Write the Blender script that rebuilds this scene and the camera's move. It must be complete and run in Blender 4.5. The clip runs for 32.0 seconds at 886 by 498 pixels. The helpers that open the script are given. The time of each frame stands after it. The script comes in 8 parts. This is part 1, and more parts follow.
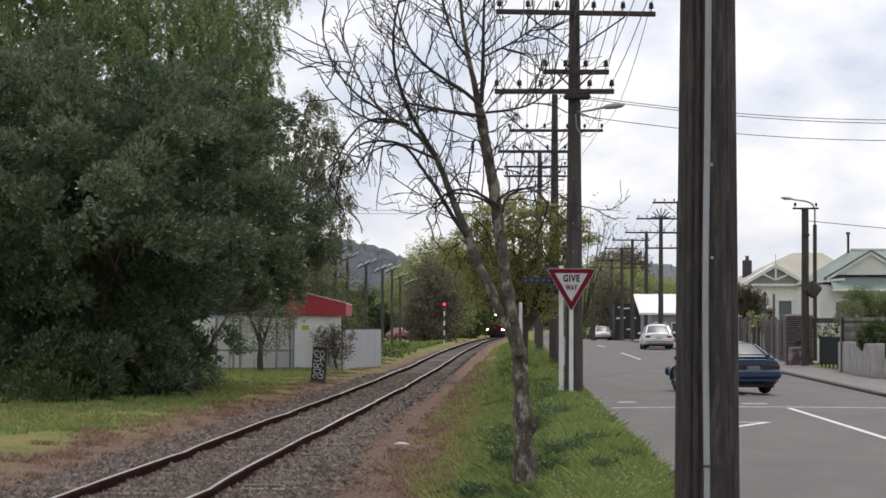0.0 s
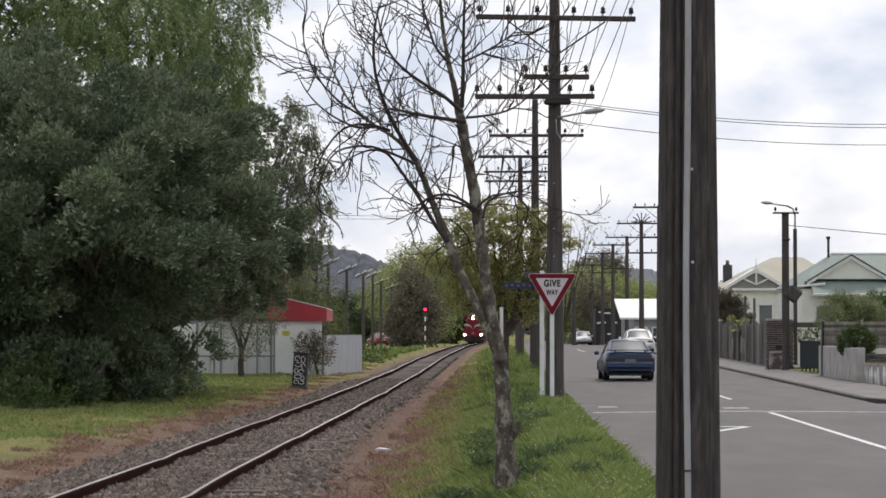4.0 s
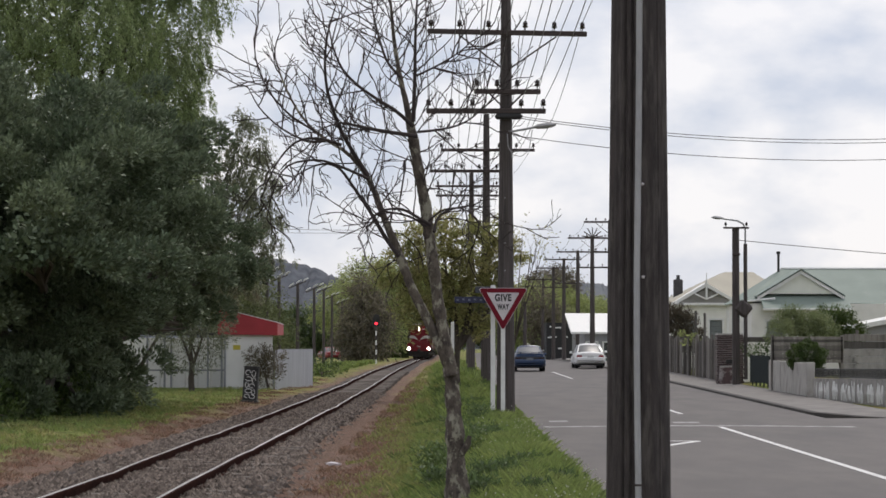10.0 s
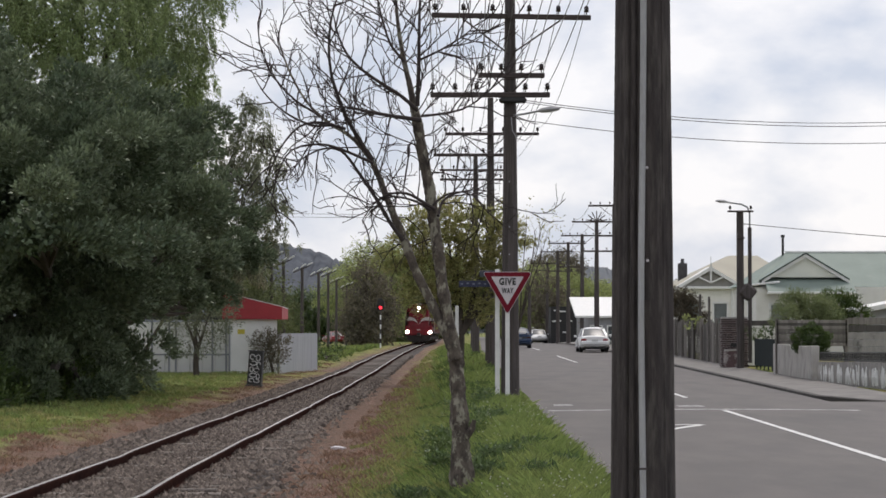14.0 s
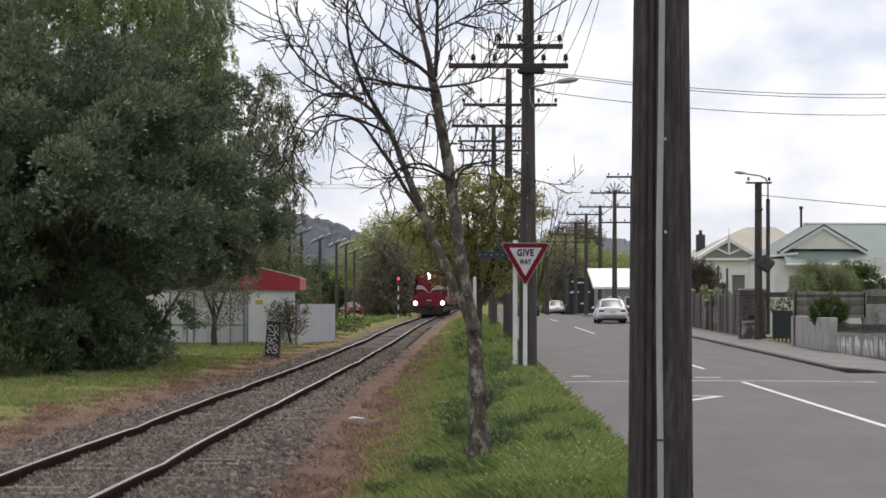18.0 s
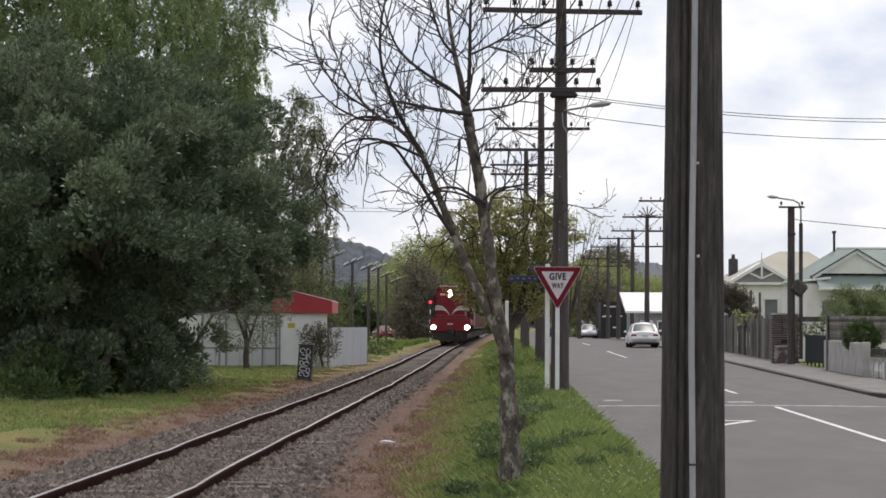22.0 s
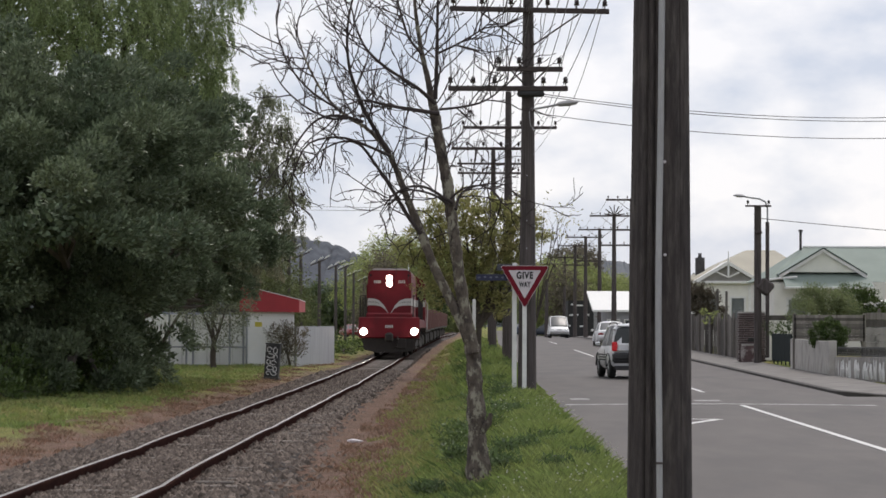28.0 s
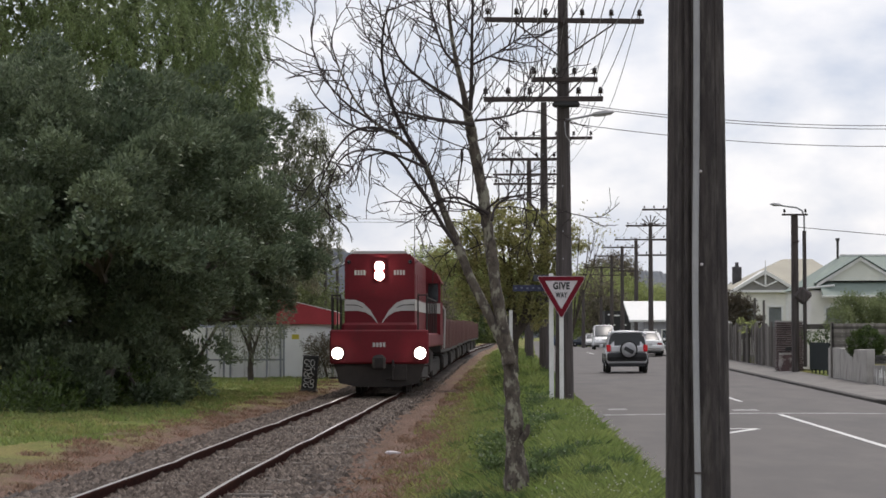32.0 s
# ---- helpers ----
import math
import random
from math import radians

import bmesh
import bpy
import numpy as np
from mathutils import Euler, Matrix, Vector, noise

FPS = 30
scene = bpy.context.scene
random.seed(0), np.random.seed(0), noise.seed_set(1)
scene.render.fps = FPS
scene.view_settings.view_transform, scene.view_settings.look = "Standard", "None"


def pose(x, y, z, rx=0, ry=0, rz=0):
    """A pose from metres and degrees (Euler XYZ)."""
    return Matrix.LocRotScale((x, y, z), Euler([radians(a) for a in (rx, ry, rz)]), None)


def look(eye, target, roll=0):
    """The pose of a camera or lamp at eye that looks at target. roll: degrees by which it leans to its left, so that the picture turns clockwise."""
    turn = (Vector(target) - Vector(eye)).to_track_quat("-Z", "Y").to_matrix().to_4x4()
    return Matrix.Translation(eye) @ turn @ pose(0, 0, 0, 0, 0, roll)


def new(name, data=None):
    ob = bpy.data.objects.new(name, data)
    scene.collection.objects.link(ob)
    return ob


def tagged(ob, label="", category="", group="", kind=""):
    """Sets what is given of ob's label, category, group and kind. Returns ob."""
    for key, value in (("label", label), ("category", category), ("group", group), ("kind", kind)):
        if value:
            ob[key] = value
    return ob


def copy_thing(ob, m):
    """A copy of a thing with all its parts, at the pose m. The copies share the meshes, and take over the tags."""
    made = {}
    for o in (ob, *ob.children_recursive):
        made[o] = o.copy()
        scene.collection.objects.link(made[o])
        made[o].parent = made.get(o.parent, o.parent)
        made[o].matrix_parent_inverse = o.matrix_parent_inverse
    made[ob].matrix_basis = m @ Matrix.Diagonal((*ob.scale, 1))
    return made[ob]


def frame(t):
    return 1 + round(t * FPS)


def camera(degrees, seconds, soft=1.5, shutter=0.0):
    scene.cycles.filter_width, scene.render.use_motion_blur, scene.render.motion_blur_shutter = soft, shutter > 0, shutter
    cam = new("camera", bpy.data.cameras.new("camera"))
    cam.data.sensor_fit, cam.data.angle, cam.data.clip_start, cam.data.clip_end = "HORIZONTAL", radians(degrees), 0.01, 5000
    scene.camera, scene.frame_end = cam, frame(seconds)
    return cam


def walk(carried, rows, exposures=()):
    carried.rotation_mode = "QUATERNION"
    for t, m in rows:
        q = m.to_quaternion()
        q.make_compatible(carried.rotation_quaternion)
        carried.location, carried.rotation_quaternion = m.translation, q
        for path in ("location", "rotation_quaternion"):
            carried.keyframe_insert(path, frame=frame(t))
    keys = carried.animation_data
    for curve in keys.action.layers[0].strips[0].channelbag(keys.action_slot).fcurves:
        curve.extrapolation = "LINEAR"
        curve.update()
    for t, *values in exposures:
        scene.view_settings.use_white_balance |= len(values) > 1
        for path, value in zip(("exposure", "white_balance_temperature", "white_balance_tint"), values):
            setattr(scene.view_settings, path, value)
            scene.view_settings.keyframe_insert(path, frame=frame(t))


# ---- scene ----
# The camera stands on the verge between the railway and the road, turned by hand; z = 0 is the top of the rails.
import itertools
EYE = (0.0, 0.0, 1.48)
cam = camera(20.66, 32.0, soft=1.6)
TURNS = """
0.0 1.643 1.846 -0.176
0.5 1.530 1.596 -0.214
1.0 1.492 1.441 -0.441
1.5 1.600 1.349 -0.185
2.0 1.641 1.313 -0.432
2.5 1.577 1.305 -0.400
4.5 1.113 2.092 0.023
5.0 0.524 2.079 -0.505
5.5 -0.057 2.100 -0.700
6.0 -0.361 2.170 -0.373
6.5 -0.405 2.261 -0.294
7.0 -0.354 2.274 -0.221
7.5 -0.112 2.222 -0.122
8.0 0.040 2.060 -0.137
8.5 -0.041 2.038 -0.039
9.0 -0.000 2.051 0.000
9.5 -0.044 2.106 -0.217
10.0 0.037 2.307 -0.093
10.5 0.121 2.341 0.004
11.0 0.100 2.260 -0.081
11.5 -0.190 2.205 -0.096
12.0 -0.324 2.187 -0.230
12.5 -0.284 2.219 -0.110
13.0 -0.163 2.164 -0.099
13.5 0.009 2.073 -0.284
14.0 0.142 1.930 -0.006
14.5 0.199 1.683 -0.010
15.0 0.329 1.495 0.088
15.5 0.343 1.421 0.010
17.5 0.421 1.279 -0.030
18.0 0.561 1.246 -0.112
18.5 0.620 1.351 -0.231
19.0 0.829 1.481 -0.052
19.5 0.822 1.430 -0.103
20.0 0.807 1.382 0.014
20.5 0.920 1.576 0.074
21.0 1.242 1.886 0.886
21.5 1.563 2.568 0.089
22.0 1.317 1.800 -0.270
22.5 1.003 1.542 0.001
23.0 0.928 1.553 -0.151
23.5 0.832 1.699 -0.233
24.0 0.748 1.845 -0.321
24.5 0.770 2.025 -0.345
26.5 0.747 2.050 -0.185
27.0 0.559 1.998 -0.099
27.5 0.556 1.941 -0.139
28.0 0.544 1.775 -0.239
28.5 0.642 1.642 -0.244
29.0 0.649 1.562 -0.270
29.5 0.568 1.523 -0.304
30.0 0.544 1.731 -0.452
30.5 0.533 1.928 -0.264
31.0 0.793 2.181 -0.161
31.5 1.039 2.134 -0.050
32.0 1.413 2.040 0.160
"""
path = []
for line in TURNS.split("\n"):
    if line.strip():
        t, yaw, pitch, roll = [float(v) for v in line.split()]
        path.append((t, pose(*EYE, 90 + pitch, roll, yaw)))
walk(cam, path, exposures=[(t, e, 6600, 13) for t, e in ((0, 0.2), (2.5, 0.28), (5, 0.13), (6, 0.03), (7, 0.03), (10, 0.05), (13, 0.06), (15, 0.15), (18, 0.25), (21, 0.24), (24, 0.2), (27, 0.1), (32, 0.13))])

# ---- light: a bright sky of broken cloud, with a soft sun ----
world = bpy.data.worlds.new("sky")
scene.world = world
world.use_nodes = True
wn, wl = world.node_tree.nodes, world.node_tree.links
wn.clear()
w_out = wn.new("ShaderNodeOutputWorld")
w_bg = wn.new("ShaderNodeBackground")
w_sky = wn.new("ShaderNodeTexSky")
w_sky.sky_type, w_sky.sun_disc = "NISHITA", False
w_sky.sun_elevation, w_sky.sun_rotation = radians(58), radians(22)
w_tc = wn.new("ShaderNodeTexCoord")
w_map = wn.new("ShaderNodeMapping")
w_map.inputs["Scale"].default_value = (1.0, 1.0, 1.8)
w_noise = wn.new("ShaderNodeTexNoise")
w_noise.inputs["Scale"].default_value = 13.0
w_noise.inputs["Detail"].default_value = 7
w_noise.inputs["Roughness"].default_value = 0.5
w_ramp = wn.new("ShaderNodeValToRGB")
w_ramp.color_ramp.elements[0].position, w_ramp.color_ramp.elements[1].position = 0.4, 0.6
w_ramp.color_ramp.elements[0].color = (0.56, 0.615, 0.715, 1)
w_ramp.color_ramp.elements[1].color = (0.87, 0.875, 0.89, 1)
w_dim = wn.new("ShaderNodeMixRGB")
w_dim.blend_type = "MULTIPLY"
w_dim.inputs[0].default_value = 1
w_dim.inputs[2].default_value = (0.09, 0.09, 0.09, 1)
w_mix = wn.new("ShaderNodeMixRGB")
w_mix.inputs[0].default_value = 0.88
wl.new(w_tc.outputs["Generated"], w_map.inputs["Vector"])
wl.new(w_map.outputs["Vector"], w_noise.inputs["Vector"])
wl.new(w_noise.outputs["Fac"], w_ramp.inputs["Fac"])
wl.new(w_sky.outputs["Color"], w_dim.inputs[1])
wl.new(w_dim.outputs[0], w_mix.inputs[1])
wl.new(w_ramp.outputs["Color"], w_mix.inputs[2])
wl.new(w_mix.outputs[0], w_bg.inputs["Color"])
w_bg.inputs["Strength"].default_value = 1.08
wl.new(w_bg.outputs[0], w_out.inputs["Surface"])

sun = new("sun", bpy.data.lights.new("sun", "SUN"))
sun.data.energy, sun.data.angle, sun.data.color = 1.85, radians(16), (1.0, 0.95, 0.88)
sun.matrix_world = look((14, 34, 60), (0, 0, 0))

# ---- building helpers ----
rng = np.random.default_rng(7)


class Geo:
    """Vertices and faces of one mesh, gathered piece by piece."""

    def __init__(self):
        self.v, self.f, self.n = [], [], 0

    def add(self, verts, faces):
        verts = np.asarray(verts, float).reshape(-1, 3)
        self.v.append(verts)
        self.f += [tuple(i + self.n for i in face) for face in faces]
        self.n += len(verts)
        return self

    def box(self, cx, cy, cz, sx, sy, sz, bevel=0.0, m=None):
        """A box with chamfered edges, given by its centre and full sizes."""
        h = np.array([sx, sy, sz]) / 2
        b = min(bevel, 0.45 * min(sx, sy, sz))
        if b <= 0:
            c = np.array(list(itertools.product((-1, 1), repeat=3))) * h
            faces = [(0, 1, 3, 2), (4, 6, 7, 5), (0, 4, 5, 1), (2, 3, 7, 6), (0, 2, 6, 4), (1, 5, 7, 3)]
        else:
            corners = list(itertools.product((-1, 1), repeat=3))
            c = np.array([[s[k] * (h[k] if k == a else h[k] - b) for k in range(3)] for s in corners for a in range(3)])
            faces = []
            for a in range(3):
                p, q = (a + 1) % 3, (a + 2) % 3
                for s in (-1, 1):
                    ring = []
                    for u, w in ((-1, -1), (1, -1), (1, 1), (-1, 1)):
                        k = [0, 0, 0]
                        k[a], k[p], k[q] = s, u, w
                        ring.append(corners.index(tuple(k)) * 3 + a)
                    faces.append(tuple(ring))
                for u, w in itertools.product((-1, 1), repeat=2):
                    k = [0, 0, 0]
                    k[p], k[q] = u, w
                    k[a] = -1
                    i = corners.index(tuple(k))
                    k[a] = 1
                    j = corners.index(tuple(k))
                    faces.append((i * 3 + p, j * 3 + p, j * 3 + q, i * 3 + q))
            faces += [(i * 3, i * 3 + 1, i * 3 + 2) for i in range(8)]
            fixed = []
            for face in faces:
                pts = c[list(face)]
                n = np.cross(pts[1] - pts[0], pts[2] - pts[0])
                fixed.append(face if n @ pts.mean(0) > 0 else face[::-1])
            faces = fixed
        if m is not None:
            c = c @ np.array(m.to_3x3()).T
        return self.add(c + (cx, cy, cz), faces)

    def tube(self, pts, radii, n=6, cap=True):
        """A round bar along a line of points, with a radius at each."""
        pts = np.asarray(pts, float)
        radii = np.broadcast_to(np.asarray(radii, float), (len(pts),))
        d = np.gradient(pts, axis=0)
        d /= np.linalg.norm(d, axis=1)[:, None] + 1e-9
        up = np.array([0, 0, 1.0]) if abs(d[0][2]) < 0.9 else np.array([0, 1.0, 0])
        a = np.linspace(0, 2 * np.pi, n, endpoint=False)
        rings = []
        for p, t, r in zip(pts, d, radii):
            u = np.cross(t, up)
            u /= np.linalg.norm(u) + 1e-9
            w = np.cross(u, t)
            rings.append(p + r * (np.cos(a)[:, None] * u + np.sin(a)[:, None] * w))
        faces = []
        for i in range(len(pts) - 1):
            for k in range(n):
                j = (k + 1) % n
                faces.append((i * n + k, i * n + j, (i + 1) * n + j, (i + 1) * n + k))
        if cap:
            faces += [tuple(range(n))[::-1], tuple((len(pts) - 1) * n + k for k in range(n))]
        return self.add(np.concatenate(rings), faces)

    def lathe(self, profile, n=12, cx=0.0, cy=0.0, cz=0.0, m=None):
        """Turned round the z axis; profile: (radius, height) from the bottom up."""
        a = np.linspace(0, 2 * np.pi, n, endpoint=False)
        v = np.array([(r * np.cos(k), r * np.sin(k), z) for r, z in profile for k in a])
        if m is not None:
            v = v @ np.array(m.to_3x3()).T
        faces = [(i * n + k, i * n + (k + 1) % n, (i + 1) * n + (k + 1) % n, (i + 1) * n + k)
                 for i in range(len(profile) - 1) for k in range(n)]
        faces += [tuple(range(n))[::-1], tuple((len(profile) - 1) * n + k for k in range(n))]
        return self.add(v + (cx, cy, cz), faces)

    def prism(self, outline, along, a0, a1):
        """An outline in the two other axes, drawn out along one axis ('x', 'y' or 'z') from a0 to a1."""
        k = "xyz".index(along)
        p, q = [i for i in range(3) if i != k]
        n = len(outline)
        v = np.zeros((2 * n, 3))
        for i, (s, t) in enumerate(outline):
            v[i, p], v[i, q], v[i, k] = s, t, a0
            v[n + i, p], v[n + i, q], v[n + i, k] = s, t, a1
        faces = [(i, (i + 1) % n, n + (i + 1) % n, n + i) for i in range(n)]
        return self.add(v, faces + [tuple(range(n))[::-1], tuple(range(n, 2 * n))])

    def loft(self, sections):
        """A skin over closed rings of equal length."""
        n = len(sections[0])
        faces = [(i * n + k, i * n + (k + 1) % n, (i + 1) * n + (k + 1) % n, (i + 1) * n + k)
                 for i in range(len(sections) - 1) for k in range(n)]
        faces += [tuple(range(n))[::-1], tuple((len(sections) - 1) * n + k for k in range(n))]
        return self.add(np.concatenate([np.asarray(s, float) for s in sections]), faces)

    def mesh(self, name, smooth=False):
        me = bpy.data.meshes.new(name)
        me.from_pydata(np.concatenate(self.v).tolist(), [], self.f)
        bm = bmesh.new()
        bm.from_mesh(me)
        if len(bm.faces) < 4000:
            bmesh.ops.recalc_face_normals(bm, faces=bm.faces)
            bm.to_mesh(me)
        bm.free()
        if smooth:
            me.polygons.foreach_set("use_smooth", [True] * len(me.polygons))
            me.set_sharp_from_angle(angle=radians(38))
        return me


def part(name, geo, material, parent=None, label="", smooth=False, kind=""):
    """One mesh object under its thing or part."""
    me = geo.mesh(name, smooth) if isinstance(geo, Geo) else geo
    if not me.materials:
        me.materials.append(material)
    ob = new(name, me)
    if parent is not None:
        ob.parent = parent
    return tagged(ob, label=label, kind=kind)


def thing(name, label, category, at=(0, 0, 0), group="", kind="", turn=0.0):
    ob = new(name)
    ob.empty_display_size = 0.2
    ob.matrix_basis = pose(*at, 0, 0, turn)
    return tagged(ob, label, category, group, kind)


def quads(name, corners):
    """A mesh of loose four-sided leaves from an array (n, 4, 3)."""
    n = len(corners)
    me = bpy.data.meshes.new(name)
    me.vertices.add(4 * n)
    me.vertices.foreach_set("co", corners.reshape(-1).astype(np.float32))
    me.loops.add(4 * n)
    me.loops.foreach_set("vertex_index", np.arange(4 * n, dtype=np.int32))
    me.polygons.add(n)
    me.polygons.foreach_set("loop_start", np.arange(0, 4 * n, 4, dtype=np.int32))
    me.update(calc_edges=True)
    me.validate()
    return me


def leaf_quads(at, along, length, width, fold=0.25, face=None, loose=0.45):
    """Diamond leaves at points, each along its own way; a little cupped. face: the way that their upper sides look."""
    n = len(at)
    along = along / (np.linalg.norm(along, axis=1)[:, None] + 1e-9)
    wild = rng.normal(size=(n, 3))
    side = np.cross(along, wild if face is None else face + wild * loose)
    side /= np.linalg.norm(side, axis=1)[:, None] + 1e-9
    up = np.cross(side, along)
    ln = (length * rng.uniform(0.65, 1.3, n))[:, None]
    wd = (width * rng.uniform(0.7, 1.25, n))[:, None]
    mid = at + along * ln * 0.45
    c = np.stack([at, mid + side * wd / 2 + up * wd * fold, at + along * ln, mid - side * wd / 2 + up * wd * fold], 1)
    return c


# ---- materials ----
def material(name, c1, c2=None, scale=6.0, rough=0.7, bump=0.15, fine=60.0, metal=0.0, spread=0.5, stretch=(1, 1, 1),
             c3=None, wear=(0.58, 0.72), wear_scale=1.3, vary=0.0, leaf=False, emit=0.0, bump_size=0.02, coat=0.0, spec=0.5, island=0.0):
    """Two colours mixed by noise at two sizes, an optional third in worn patches, and relief."""
    m = bpy.data.materials.new(name)
    m.use_nodes = True
    nt = m.node_tree
    nd, ln = nt.nodes, nt.links
    b = nd["Principled BSDF"]
    b.inputs["Roughness"].default_value = rough
    b.inputs["Metallic"].default_value = metal
    b.inputs["Specular IOR Level"].default_value = spec
    if coat:
        b.inputs["Coat Weight"].default_value = coat
        b.inputs["Coat Roughness"].default_value = 0.08
    c2 = c2 or tuple(v * 0.7 for v in c1)
    tc = nd.new("ShaderNodeTexCoord")
    mp = nd.new("ShaderNodeMapping")
    mp.inputs["Scale"].default_value = stretch
    ln.new(tc.outputs["Object"], mp.inputs["Vector"])
    n1 = nd.new("ShaderNodeTexNoise")
    n1.inputs["Scale"].default_value, n1.inputs["Detail"].default_value = scale, 5
    n2 = nd.new("ShaderNodeTexNoise")
    n2.inputs["Scale"].default_value, n2.inputs["Detail"].default_value = fine, 3
    ln.new(mp.outputs[0], n1.inputs["Vector"])
    ln.new(mp.outputs[0], n2.inputs["Vector"])
    add = nd.new("ShaderNodeMath")
    add.operation = "MULTIPLY_ADD"
    add.inputs[1].default_value = 0.4
    ln.new(n2.outputs["Fac"], add.inputs[0])
    ln.new(n1.outputs["Fac"], add.inputs[2])
    ramp = nd.new("ShaderNodeMapRange")
    ramp.inputs[1].default_value, ramp.inputs[2].default_value = 0.7 - spread * 0.4, 0.7 + spread * 0.4
    ln.new(add.outputs[0], ramp.inputs[0])
    mix = nd.new("ShaderNodeMixRGB")
    mix.inputs[1].default_value, mix.inputs[2].default_value = (*c1, 1), (*c2, 1)
    ln.new(ramp.outputs[0], mix.inputs[0])
    out = mix.outputs[0]
    if c3:
        n3 = nd.new("ShaderNodeTexNoise")
        n3.inputs["Scale"].default_value, n3.inputs["Detail"].default_value, n3.inputs["Roughness"].default_value = wear_scale, 8, 0.65
        ln.new(mp.outputs[0], n3.inputs["Vector"])
        r3 = nd.new("ShaderNodeMapRange")
        r3.inputs[1].default_value, r3.inputs[2].default_value = wear
        ln.new(n3.outputs["Fac"], r3.inputs[0])
        m3 = nd.new("ShaderNodeMixRGB")
        m3.inputs[2].default_value = (*c3, 1)
        ln.new(r3.outputs[0], m3.inputs[0])
        ln.new(out, m3.inputs[1])
        out = m3.outputs[0]
    if vary or island:
        src = nd.new("ShaderNodeObjectInfo").outputs["Random"] if vary else nd.new("ShaderNodeNewGeometry").outputs["Random Per Island"]
        hs = nd.new("ShaderNodeHueSaturation")
        mr = nd.new("ShaderNodeMapRange")
        amount = vary or island
        mr.inputs[3].default_value, mr.inputs[4].default_value = 1 - amount, 1 + amount
        ln.new(src, mr.inputs[0])
        ln.new(mr.outputs[0], hs.inputs["Value"])
        ln.new(out, hs.inputs["Color"])
        out = hs.outputs[0]
    ln.new(out, b.inputs["Base Color"])
    if bump:
        bp = nd.new("ShaderNodeBump")
        bp.inputs["Strength"].default_value, bp.inputs["Distance"].default_value = bump, bump_size
        ln.new(add.outputs[0], bp.inputs["Height"])
        ln.new(bp.outputs[0], b.inputs["Normal"])
    if leaf:
        tr = nd.new("ShaderNodeBsdfTranslucent")
        ln.new(out, tr.inputs["Color"])
        ms = nd.new("ShaderNodeMixShader")
        ms.inputs[0].default_value = 0.3 if leaf is True else leaf
        ln.new(b.outputs[0], ms.inputs[1])
        ln.new(tr.outputs[0], ms.inputs[2])
        ln.new(ms.outputs[0], nd["Material Output"].inputs["Surface"])
    if emit:
        ln.new(out, b.inputs["Emission Color"])
        b.inputs["Emission Strength"].default_value = emit
    return m


def glass(name, tint=(0.75, 0.8, 0.8), rough=0.03):
    m = bpy.data.materials.new(name)
    m.use_nodes = True
    b = m.node_tree.nodes["Principled BSDF"]
    b.inputs["Base Color"].default_value = (*tint, 1)
    b.inputs["Roughness"].default_value = rough
    b.inputs["Transmission Weight"].default_value = 0.75
    b.inputs["IOR"].default_value = 1.3
    return m
M_ASPHALT = material("asphalt", (0.049, 0.041, 0.037), (0.078, 0.066, 0.06), scale=1.1, fine=90, rough=0.7, bump=0.5, bump_size=0.006, spread=0.5,
                     c3=(0.038, 0.033, 0.031), wear_scale=0.8, wear=(0.46, 0.7), stretch=(1, 0.3, 1))
M_PATH = material("footpath_asphalt", (0.2, 0.187, 0.175), (0.135, 0.127, 0.12), scale=1.5, fine=70, rough=0.9, bump=0.3, bump_size=0.006)
M_KERB = material("kerb_concrete", (0.085, 0.078, 0.072), (0.045, 0.042, 0.04), scale=2, fine=50, rough=0.9, bump=0.3)
M_PAINT = material("road_paint", (0.72, 0.72, 0.7), (0.5, 0.5, 0.49), scale=3, fine=80, rough=0.7, bump=0.2, bump_size=0.004, c3=(0.24, 0.235, 0.23), wear=(0.55, 0.7), wear_scale=5)
M_PAINT_WORN = material("worn_road_paint", (0.42, 0.41, 0.4), (0.3, 0.295, 0.29), scale=3, fine=70, rough=0.8, bump=0.2, bump_size=0.004, c3=(0.14, 0.14, 0.14), wear=(0.42, 0.6), wear_scale=4)
M_RAIL = material("rusty_rail_steel", (0.052, 0.026, 0.022), (0.03, 0.018, 0.016), scale=5, fine=60, rough=1.0, bump=0.3, spec=0.0)
M_RAILTOP = material("polished_rail_head", (0.6, 0.57, 0.55), (0.4, 0.37, 0.35), scale=2, fine=40, rough=0.3, metal=0.85, bump=0.05, stretch=(1, 0.1, 1))
M_SLEEPER = material("weathered_sleeper_wood", (0.2, 0.17, 0.148), (0.1, 0.083, 0.072), scale=4, fine=40, rough=0.92, bump=0.7, stretch=(0.35, 6, 1), vary=0.25)
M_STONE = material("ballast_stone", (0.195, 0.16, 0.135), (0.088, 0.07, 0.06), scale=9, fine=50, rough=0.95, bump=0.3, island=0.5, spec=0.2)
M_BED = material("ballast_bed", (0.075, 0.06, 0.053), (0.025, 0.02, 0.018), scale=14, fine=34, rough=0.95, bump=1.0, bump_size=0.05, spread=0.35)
# base colours raised so that the far poles look lightened by haze
M_POLE = material("dark_creosoted_wood", (0.095, 0.08, 0.077), (0.042, 0.035, 0.034), scale=3, fine=22, rough=0.85, bump=1.0, spread=0.34, stretch=(9, 9, 0.3), c3=(0.06, 0.049, 0.043), wear=(0.5, 0.7), wear_scale=1.2)
M_POLE_NEAR = material("old_split_pole_wood", (0.06, 0.049, 0.047), (0.026, 0.021, 0.021), scale=4, fine=26, rough=0.9, bump=0.7, spread=0.5, stretch=(6, 6, 0.9), c3=(0.1, 0.088, 0.08), wear=(0.5, 0.68), wear_scale=3.0)
